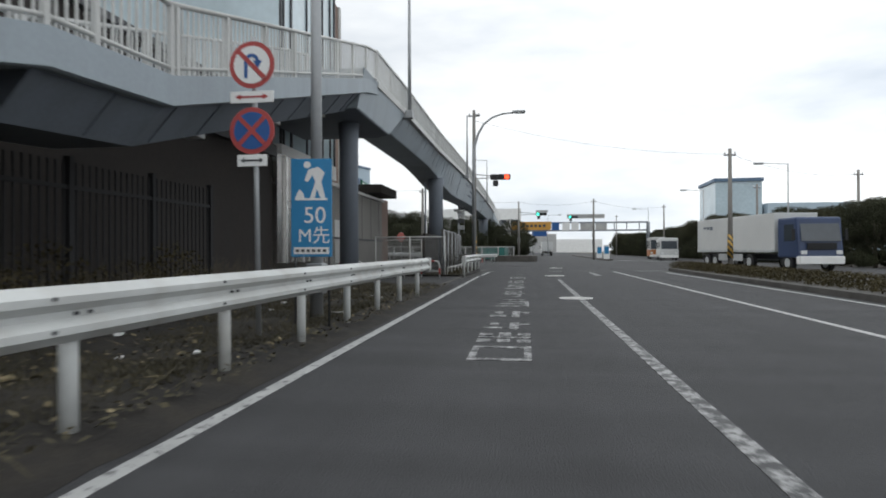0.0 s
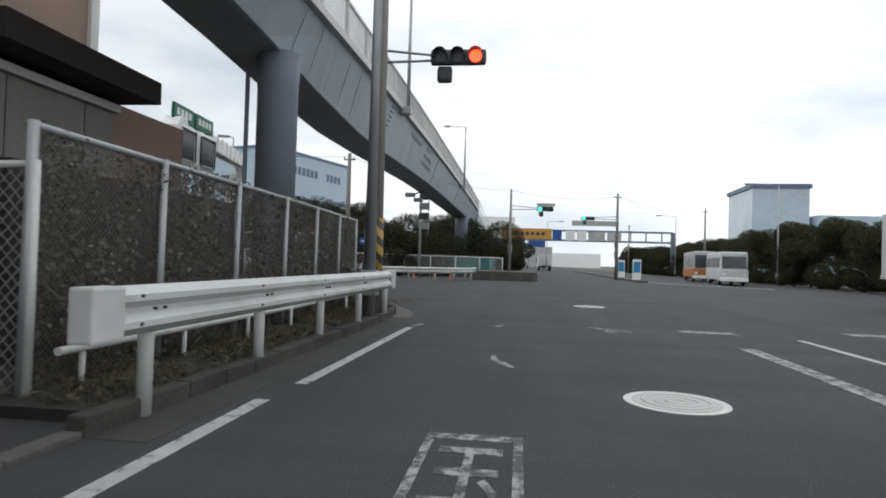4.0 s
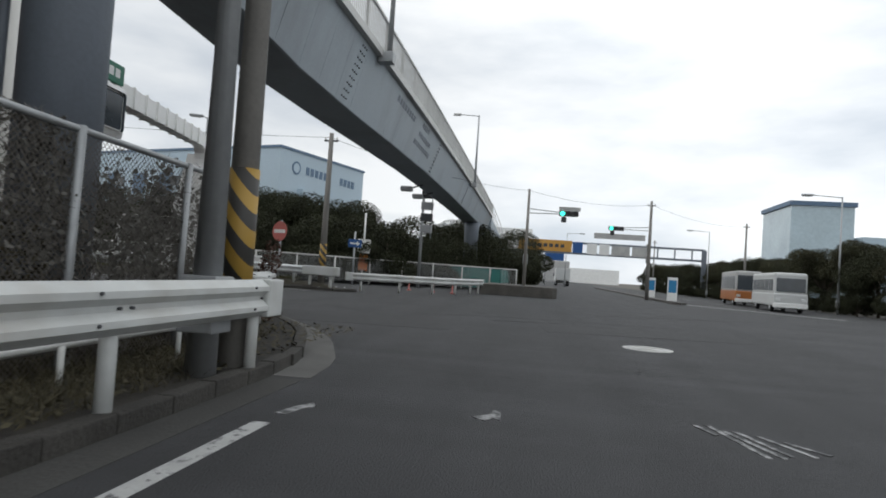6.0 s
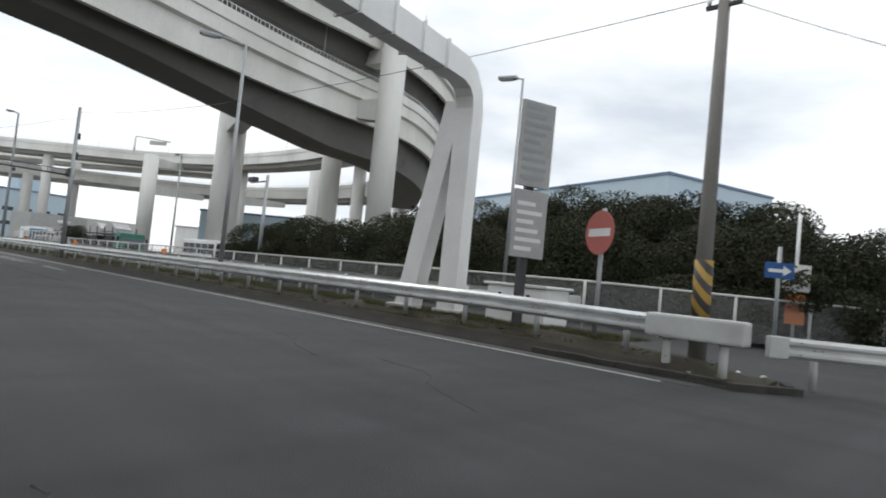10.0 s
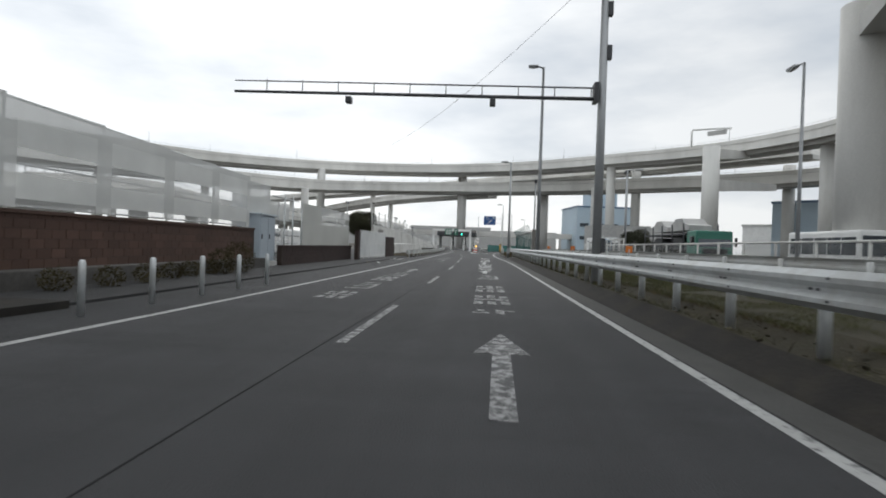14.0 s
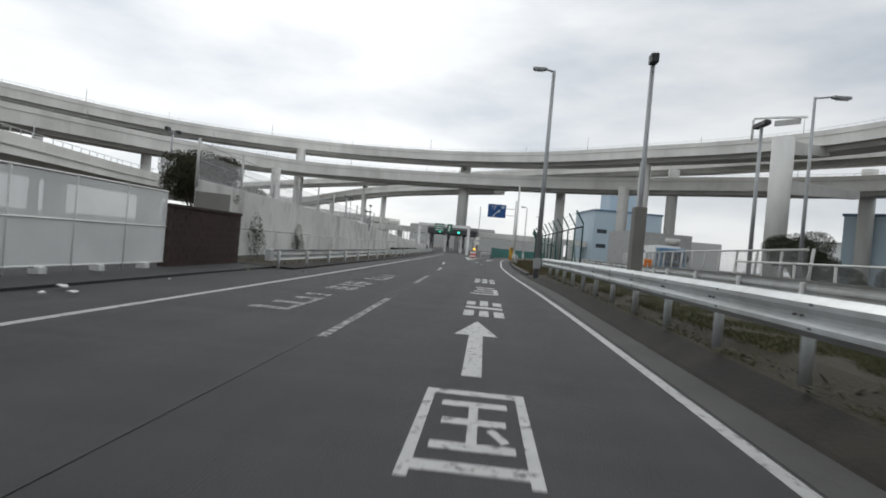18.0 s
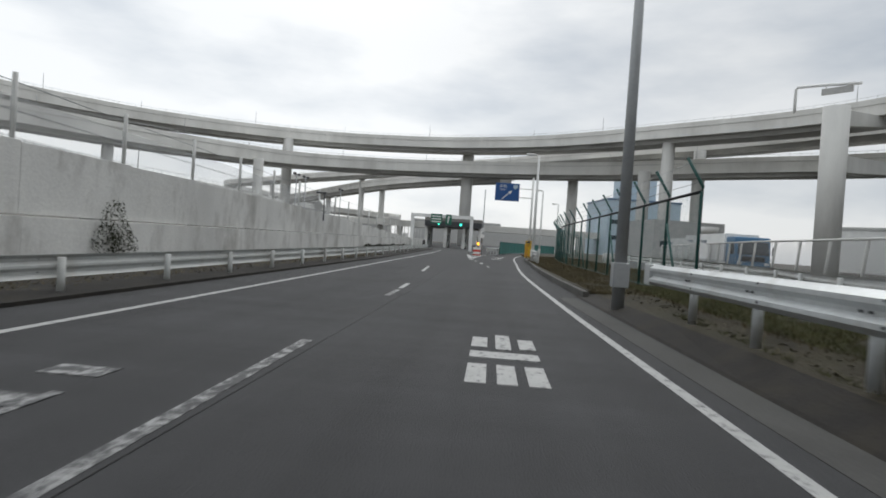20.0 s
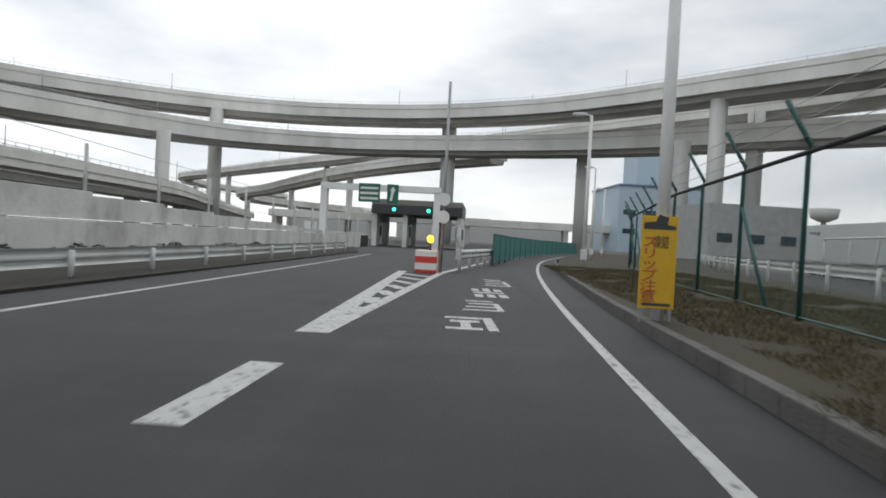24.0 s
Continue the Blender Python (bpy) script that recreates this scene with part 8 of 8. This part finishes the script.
tg = thing("toll_gantry", "white steel portal with green toll signs", "toll gantry", at=(-164, 41.9, 0))
bm = B()
for y in (0.1, 8.1):
    box(bm, -0.22, 0.22, y - 0.22, y + 0.22, -0.1, 4.3)
box(bm, -0.22, 0.22, -0.12, 8.32, 4.25, 4.7)
part("frame", bm, M_WHITE, tg)
for y0, y1, z0, z1 in ((2.6, 4.1, 3.45, 4.75), (4.6, 5.4, 3.4, 4.75)):
    bm = B()
    box(bm, 0.24, 0.30, y0, y1, z0, z1, 0.01)
    g_ = part("green_sign", bm, M_GREEN, tg)
    bm = B()
    if y1 - y0 > 1:
        for k in range(3):
            box(bm, 0.301, 0.306, y0 + 0.12, y1 - 0.12, z0 + 0.18 + 0.36 * k, z0 + 0.34 + 0.36 * k)
    else:
        plate(bm, [(y0 + 0.2, z0 + 0.2), (y0 + 0.36, z0 + 0.2), (y0 + 0.5, z0 + 0.9), (y0 + 0.62, z0 + 0.9), (y0 + 0.4, z0 + 1.2), (y0 + 0.18, z0 + 0.9), (y0 + 0.3, z0 + 0.9)], 0.301, 0.306)
    part("sign_marks", bm, M_SIGNWHITE, g_)["kind"] = "stuff"
bm = B()
box(bm, -0.6, 0.5, -1.1, -0.5, 0, 1.9, 0.03)
part("meter_box", bm, M_WHITE, tg)
tb = thing("toll_plaza", "toll plaza with a dark roof over narrow lanes and booths", "toll plaza", at=(-188, 40.5, 0))
bm = B()
box(bm, -12, 0, 0.5, 10.5, 3.6, 5.2, 0.05)
part("roof", bm, M_GREYWALL, tb)
bm = B()
box(bm, -0.05, 0.15, 0.5, 10.5, 3.7, 4.6)
part("sign_face", bm, M_DARK, tb)
for y in (0.8, 4.2, 7.4, 10.2):
    bm = B()
    box(bm, -10, -0.5, y - 0.25, y + 0.25, 0, 3.6)
    part("support", bm, M_WALLCON, tb)
    bm = B()
    box(bm, -6, -3, y - 0.5, y + 0.5, 0.2, 2.6, 0.05)
    bo = part("booth", bm, M_WHITE, tb)
    bm = B()
    box(bm, -3.0, -2.97, y - 0.4, y + 0.4, 1.1, 2.3)
    part("booth_window", bm, M_GLASS, bo)
for y in (3.0, 6.8):
    bm = B()
    disc(bm, 0.2, 0.16, 0.19, 16, y, 4.1)
    part("lane_light", bm, M_GREENLIGHT, tb)
mesh_fence("green sheeted fence beside the exit lane", [(-150, 53.8), (-162, 55.4), (-180, 59.0), (-205, 66)], 1.4, M_GREENSHEET, M_GREENFENCE, 3.0)


# ---- plants ----
def leaf_mesh(name, blobs, count, size, material, seed):
    """A crown of many small leaves strewn through overlapping blobs (x, y, z, radius, flatness)."""
    rng = np.random.default_rng(seed)
    vol = np.array([b[3] ** 2 for b in blobs])
    pick = rng.choice(len(blobs), count, p=vol / vol.sum())
    d = rng.normal(size=(count, 3))
    d /= np.linalg.norm(d, axis=1)[:, None]
    rad = rng.uniform(0.55, 1.08, count) ** 0.7
    bl = np.array(blobs)[pick]
    c = bl[:, :3] + d * (bl[:, 3] * rad)[:, None] * np.stack([np.ones(count), np.ones(count), bl[:, 4]], 1)
    u = rng.normal(size=(count, 3))
    u /= np.linalg.norm(u, axis=1)[:, None]
    v = np.cross(u, rng.normal(size=(count, 3)))
    v /= np.linalg.norm(v, axis=1)[:, None]
    s = size * rng.uniform(0.5, 1.3, count)[:, None]
    verts = np.stack([c - u * s, c + v * s * 0.55, c + u * s, c - v * s * 0.55], 1).reshape(-1, 3)
    faces = np.arange(count * 4).reshape(-1, 4)
    me = bpy.data.meshes.new(name)
    me.from_pydata(verts.tolist(), [], faces.tolist())
    me.materials.append(material)
    return me


def tree_model(seed, h, r, material, label, trunk=0.35):
    rng = random.Random(seed)
    t = thing("tree", label, "tree", "roadside trees", at=(0, 0, -50))
    bm = B()
    th = h * trunk
    tube(bm, [(0, 0, -0.1), (rng.uniform(-0.1, 0.1), rng.uniform(-0.1, 0.1), th * 0.6), (0, 0, th), (0.05, 0, h * 0.75)], [0.17, 0.14, 0.12, 0.05], 8)
    blobs = [(0, 0, h * 0.72, r * 0.75, 0.8)]
    for k in range(8):
        a = k * 2.4 + rng.uniform(-0.4, 0.4)
        q = rng.uniform(0.45, 0.85) * r
        z = h * rng.uniform(trunk + 0.12, 0.88)
        tube(bm, [(0, 0, th * rng.uniform(0.7, 1.1)), (q * 0.5 * math.cos(a), q * 0.5 * math.sin(a), (th + z) / 2), (q * math.cos(a), q * math.sin(a), z)], [0.08, 0.05, 0.02], 6)
        blobs.append((q * math.cos(a), q * math.sin(a), z, r * rng.uniform(0.32, 0.55), rng.uniform(0.6, 0.9)))
    part("trunk", bm, M_BARK, t)
    part("crown", leaf_mesh("crown", blobs, 34000, 0.058, material, seed), material, t)
    return t


TREES = [tree_model(1, 5.6, 2.9, M_LEAF, "broad dark evergreen street tree", 0.3), tree_model(2, 6.0, 2.6, M_LEAF2, "olive-green evergreen street tree", 0.32), tree_model(3, 5.0, 3.0, M_LEAF, "low dark evergreen tree", 0.25)]
SHRUB = tree_model(9, 3.4, 2.3, M_LEAF, "dense dark evergreen shrub in a hedge row", 0.12)
rngp = random.Random(5)


def plant(model, x, y, s, group=""):
    o = copy_thing(model, pose(x, y, 0, 0, 0, rngp.uniform(0, 360)) @ Matrix.Diagonal((s * rngp.uniform(0.9, 1.1), s * rngp.uniform(0.9, 1.1), s * rngp.uniform(0.92, 1.08), 1)))
    if group:
        o["group"] = group
    return o


# row on the right of road 1
y = 36.0
while y < 170:
    plant(TREES[rngp.randrange(3)], 24.5 + rngp.uniform(-1, 1.5) + (2.5 if y < 60 else 0), y, rngp.uniform(0.72, 0.92))
    if rngp.random() < 0.7:
        plant(TREES[rngp.randrange(3)], 30 + rngp.uniform(-1.5, 2), y + 1.5, rngp.uniform(0.85, 1.0))
    y += rngp.uniform(3.2, 4.4)
for x, y, s in ((23, 44, 0.85), (26, 34, 0.7), (29, 30, 0.7)):
    plant(TREES[0], x, y, s)
x = 22.8
for k in range(36):
    plant(SHRUB, 22.9 + rngp.uniform(-0.3, 0.4), 44 + 3.4 * k, rngp.uniform(0.5, 0.62), "hedge shrubs")
# dark hedge behind the fence of road 2
for k in range(22):
    x = -2.0 - 2.1 * k
    base_y = 76 - 0.10 * k if k > 4 else 90 - 3 * k
    plant(SHRUB, x + rngp.uniform(-0.4, 0.4), base_y - 5.5 + rngp.uniform(-0.8, 0.8), rngp.uniform(1.0, 1.25), "hedge shrubs")
    if k % 2 == 0 and k < 20:
        plant(SHRUB, x, base_y + 2 + rngp.uniform(-1, 1), rngp.uniform(1.5, 1.75), "hedge shrubs")
for x, y, s in ((-11.5, 74, 0.7), (-13.5, 74, 0.75), (-9.5, 79, 0.75), (-7, 84, 0.8), (-8, 92, 1.2), (-9, 104, 1.2), (-10, 116, 1.2), (-8, 99, 1.0)):
    plant(TREES[2], x, y, s)
for x, y, s in ((-18.6, 74.5, 1.22), (-21.5, 75, 1.12), (-25, 74.5, 1.15), (-29, 75, 1.0), (-15.5, 75, 1.05)):
    plant(TREES[0 if x < -20 else 2], x, y, s)
for k in range(2, 8):
    plant(SHRUB, -74 - 4.0 * k, 70 + 0.28 * k + rngp.uniform(-0.4, 0.4), rngp.uniform(0.38, 0.58), "hedge shrubs")
plant(TREES[0], -99, 69.5, 0.62)
plant(TREES[1], -89.6, 41.0, 0.70)
plant(TREES[1], -93.5, 40.6, 0.52)
for m_ in TREES + [SHRUB]:
    for o in (*m_.children, m_):
        bpy.data.objects.remove(o)


def grass(name, label, areas, count, height, material, seed, z=0.1):
    """Blades strewn over rectangles (x0, x1, y0, y1)."""
    rng = np.random.default_rng(seed)
    a = np.array(areas, float)
    size = (a[:, 1] - a[:, 0]) * (a[:, 3] - a[:, 2])
    p = a[rng.choice(len(a), count, p=size / size.sum())]
    cx = rng.uniform(p[:, 0], p[:, 1])
    cy = rng.uniform(p[:, 2], p[:, 3])
    keep = np.array([noise.noise(Vector((x_ * 0.9, y_ * 0.9, 0))) > -0.25 for x_, y_ in zip(cx, cy)])
    cx, cy = cx[keep], cy[keep]
    n = len(cx)
    ang = rng.uniform(0, 2 * np.pi, n)
    h = height * rng.uniform(0.3, 1.2, n)
    lean = rng.normal(0, 0.8, (n, 2)) * h[:, None]
    w = 0.003 + 0.004 * rng.random(n)
    c = np.stack([cx, cy, np.full(n, z - 0.01)], 1)
    s = np.stack([np.cos(ang) * w, np.sin(ang) * w, np.zeros(n)], 1)
    tip = c + np.concatenate([lean, h[:, None]], 1)
    verts = np.stack([c - s, c + s, tip], 1).reshape(-1, 3)
    me = bpy.data.meshes.new(name)
    me.from_pydata(verts.tolist(), [], np.arange(n * 3).reshape(-1, 3).tolist())
    me.materials.append(material)
    return tagged(new(name, me), label, "grass", kind="stuff")


grass("dry_grass", "dry straw-coloured grass on the verge", [(-6.4, -3.0, -4, 20.0)], 62000, 0.11, M_DEADGRASS, 1)
grass("dry_grass", "short dry grass on the corner verge", [(-4.6, -2.95, 27.5, 36.5), (-6.5, -4.7, 36.5, 40.5)], 18000, 0.11, M_DEADGRASS, 2, 0.12)
grass("green_grass", "green and brown grass behind the guardrail", [(-97, -11, 56.1, 57.8)], 170000, 0.085, M_GREENGRASS, 3, 0.40)
grass("green_grass", "thin grass on the slope below the guardrail", [(-92, -12, 55.82, 56.12)], 26000, 0.07, M_GREENGRASS, 8, 0.25)
grass("dry_grass", "dead brown grass among the green behind the guardrail", [(-97, -11, 56.0, 57.8)], 70000, 0.085, M_WINTERGRASS, 9, 0.39)
grass("dry_grass", "brown winter grass beside the kerb", [(-126, -97, 55.45, 62.3), (-150, -126, 56.1, 62.5)], 260000, 0.10, M_WINTERGRASS, 4, 0.16)
grass("green_grass", "short green tufts among the winter grass", [(-126, -97, 55.45, 62.3), (-150, -126, 56.1, 62.5)], 70000, 0.08, M_GREENGRASS, 5, 0.16)
grass("dry_grass", "thin dry grass below the retaining wall", [(-120, -85, 44, 46)], 7000, 0.12, M_STRAW, 6, 0.06)
me = leaf_mesh("clipped_hedge", [(8.9, y_, 0.3, 0.75, 0.38) for y_ in np.arange(-20, 37, 0.55)], 60000, 0.036, M_HEDGE, 12)
tagged(new("clipped_hedge", me), "low clipped brown-green hedge on the median", "hedge", kind="stuff")
for k, (x_, z_, r_) in enumerate(((-91.0, 1.3, 0.55), (-97.0, 1.15, 0.5))):
    me = leaf_mesh("wall_climber", [(x_ + q * 0.5, 43.05, z_ + v, r_, 1.1) for q, v in ((0, 0), (-0.5, -0.5), (0.6, -0.6), (-1.1, -0.8))], 1300, 0.045, M_LEAF, 70 + k)
    me.transform(Matrix.Translation((0, 43.05, 0)) @ Matrix.Diagonal((1, 0.35, 1, 1)) @ Matrix.Translation((0, -43.05, 0)))
    tagged(new("wall_climber", me), "dark climbing plant growing up the concrete wall", "climbing plant", kind="stuff")
me = leaf_mesh("low_bushes", [(-128 - 0.8 * k, 43.3, 0.32 + 0.05 * math.sin(2.1 * k), 0.22 + 0.07 * math.sin(1.3 * k), 0.8) for k in range(30) if k % 7 != 5], 9000, 0.035, M_LEAF, 77)
tagged(new("low_bushes", me), "low dark bushes at the foot of the concrete wall", "bush", kind="stuff")
me = leaf_mesh("weeds", [(-4.62 + 0.05 * math.sin(k), 40.1 + 0.06 * math.cos(2 * k), 0.3 + 0.13 * k, 0.16, 1.2) for k in range(9)], 700, 0.035, M_REDWEED, 19)
tagged(new("weeds", me), "tall reddish-brown dead weed at the corner guardrail", "weeds", kind="stuff")
grass("dry_grass", "rank dry grass under the corner guardrail", [(-4.3, -3.2, 33.0, 36.0), (-4.8, -3.75, 36.0, 38.4), (-5.6, -4.75, 38.4, 41.0)], 6000, 0.15, M_DEADGRASS, 20, 0.12)
# weeds against the picket fence and at the corner
grass("tall_weeds", "tall dry stalks against the picket fence", [(-6.5, -5.6, -4, 13)], 3500, 0.95, M_STRAW, 17, 0.1)
me = leaf_mesh("weeds", [(-6.4 + 0.25 * math.sin(k), -6 + 0.8 * k, 0.5 + 0.25 * math.sin(2.3 * k), 0.5, 1.3) for k in range(22)], 16000, 0.035, M_HEDGE, 13)
tagged(new("weeds", me), "tangled dry weeds against the picket fence", "weeds", kind="stuff")
me = leaf_mesh("weeds", [(-4.9, 39.6, 0.6, 0.3, 1.4), (-5.2, 40.3, 0.7, 0.3, 1.5), (-4.4, 38.4, 0.4, 0.3, 1.0), (-6.2, 41.6, 0.6, 0.4, 1.2), (-4.3, 37.2, 0.7, 0.35, 1.6), (-4.4, 34.5, 0.9, 0.4, 1.4)], 7000, 0.03, M_HEDGE, 14)
tagged(new("weeds", me), "dry weeds growing through the corner fence", "weeds", kind="stuff")
me = leaf_mesh("weeds", [(-42 - 1.4 * k, 44.9 + 0.2 * math.sin(k), 0.25, 0.3, 0.8) for k in range(6)] + [(-50.3, 45.0, 0.5, 0.5, 1.1), (-49.2, 44.9, 0.4, 0.4, 1.1)], 6000, 0.03, M_HEDGE, 15)
tagged(new("weeds", me), "reddish dry weeds beside the brick wall", "weeds", kind="stuff")
def vine_mesh(name, x0, y0, x1, y1, z0, z1, count, size, material, seed):
    """Dead climbers hanging in a fence, thick in places and open in others."""
    rng = np.random.default_rng(seed)
    f = rng.random(count * 3)
    z = rng.uniform(z0, z1, count * 3)
    keep = [noise.noise(Vector((a * 9.0, b * 1.1, seed))) + 0.5 * noise.noise(Vector((a * 30.0, b * 4.0, seed))) > rng.uniform(-0.35, 0.25) for a, b in zip(f, z)]
    f, z = f[keep][:count], z[keep][:count]
    n = len(f)
    c = np.stack([x0 + (x1 - x0) * f + rng.normal(0, 0.05, n), y0 + (y1 - y0) * f, z], 1)
    u = rng.normal(0, 1, (n, 3)) * (0.5, 1, 1)
    u /= np.linalg.norm(u, axis=1)[:, None]
    w = np.cross(u, rng.normal(0, 1, (n, 3)) + (2.0, 0, 0))
    w /= np.linalg.norm(w, axis=1)[:, None]
    s_ = (size * rng.uniform(0.4, 1.4, n))[:, None]
    twig = (rng.random(n) < 0.25)[:, None]
    lo, wi = s_ * np.where(twig, 4.0, 1.0), s_ * np.where(twig, 0.15, 0.6)
    verts = np.stack([c - u * lo, c + w * wi, c + u * lo, c - w * wi], 1).reshape(-1, 3)
    me = bpy.data.meshes.new(name)
    me.from_pydata(verts.tolist(), [], np.arange(n * 4).reshape(-1, 4).tolist())
    me.materials.append(material)
    return me


for k, (x0, y0, x1, y1, n_, m_) in enumerate(((-3.82, 27.8, -3.92, 33, 9000, M_DEADVINE), (-3.92, 33, -4.18, 38.2, 9000, M_DEADVINE))):
    tagged(new("dead_climber", vine_mesh("dead_climber", x0, y0, x1, y1, 0.15, 2.2, int(n_ * 1.5), 0.030, m_, 61 + k)), "grey-brown dead climbing plant woven through the chain-link fence", "climbing plant", kind="stuff")
def litter_mesh(name, x0, x1, y0, y1, z, count, size, material, seed):
    """Dead leaves and twigs lying about, nearly flat."""
    rng = np.random.default_rng(seed)
    c = np.stack([rng.uniform(x0, x1, count), rng.uniform(y0, y1, count), z + rng.uniform(0.0, 0.05, count)], 1)
    a = rng.uniform(0, 2 * np.pi, count)
    u = np.stack([np.cos(a), np.sin(a), rng.normal(0, 0.35, count)], 1)
    v = np.stack([-np.sin(a), np.cos(a), rng.normal(0, 0.35, count)], 1)
    long_ = np.where(rng.random(count) < 0.12, 4.0, 1.0)
    s_ = (size * rng.uniform(0.4, 1.3, count))[:, None]
    lo = (s_ * long_[:, None])
    wi = s_ * np.where(long_ > 1, 0.18, 0.6)[:, None]
    verts = np.stack([c - u * lo, c + v * wi, c + u * lo, c - v * wi], 1).reshape(-1, 3)
    me = bpy.data.meshes.new(name)
    me.from_pydata(verts.tolist(), [], np.arange(count * 4).reshape(-1, 4).tolist())
    me.materials.append(material)
    return me


for k, (x0, x1, y0, y1, z, n, m_) in enumerate(((-6.5, -2.55, -2, 20.0, 0.09, 9500, M_DEADGRASS), (-6.5, -2.6, -2, 17.8, 0.12, 1000, M_STRAW), (-4.6, -2.95, 27.5, 40, 0.13, 2600, M_DEADGRASS), (-97, -9, 55.6, 56.2, 0.30, 3500, M_DEADGRASS), (-120, -85, 44, 46.2, 0.065, 3000, M_DEADGRASS))):
    tagged(new("leaf_litter", litter_mesh("leaf_litter", x0, x1, y0, y1, z, n, 0.035, m_, 40 + k)), "dead brown leaves and twigs strewn on the verge", "leaf litter", kind="stuff")
rngl = random.Random(8)
for k in range(46):
    if k < 26:
        x, y, z = rngl.uniform(-5.5, -3.1), rngl.uniform(1, 17), 0.11
    elif k < 36:
        x, y, z = rngl.uniform(-12, -8.6), rngl.uniform(55.7, 57.2), 0.11
    else:
        x, y, z = rngl.uniform(-84, -62), rngl.uniform(46.2, 47.8), 0.055
    bm = B()
    a = rngl.uniform(0.04, 0.12)
    vs = [bm.verts.new((a * rngl.uniform(0.6, 1.2) * math.cos(q), a * rngl.uniform(0.4, 1.0) * math.sin(q), rngl.uniform(0.0, 0.03))) for q in np.linspace(0, 2 * math.pi, 7)[:-1]]
    f = bm.faces.new(vs)
    r_ = bmesh.ops.extrude_face_region(bm, geom=[f])
    for v in r_["geom"]:
        if isinstance(v, bmesh.types.BMVert):
            v.co.z += 0.015
    single("litter", bm, M_SIGNWHITE if k % 3 else M_STRAW, "crumpled pale scrap of litter on the ground", "litter", "litter", at=(x, y, z), turn=rngl.uniform(0, 360))


# ---- overhead wires ----
def wire(a, b, sag, r=0.009):
    a, b = Vector(a), Vector(b)
    bm = B()
    tube(bm, [a + (b - a) * k / 14 - Vector((0, 0, sag * 4 * (k / 14) * (1 - k / 14))) for k in range(15)], r, 4)
    tagged(part("overhead_wire", bm, M_DARK), "thin black overhead wire", "wire", "overhead wires")


wire((-9.65, 56.65, 6.9), (-48.2, 55.95, 9.3), 0.7)
wire((-48.2, 55.95, 9.0), (-75, 46, 8.3), 0.5)
wire((-9.65, 56.65, 6.9), (-0.8, 68.7, 6.6), 0.4)
wire((-3.02, 35.85, 8.9), (11.2, 35.5, 6.5), 0.5, 0.006)
wire((11.2, 35.5, 6.5), (24, 48, 6.7), 0.5)
wire((-0.8, 68.7, 6.6), (8.6, 80.0, 7.5), 0.4)
wire((8.6, 80.0, 7.5), (20.5, 95, 7.7), 0.5)
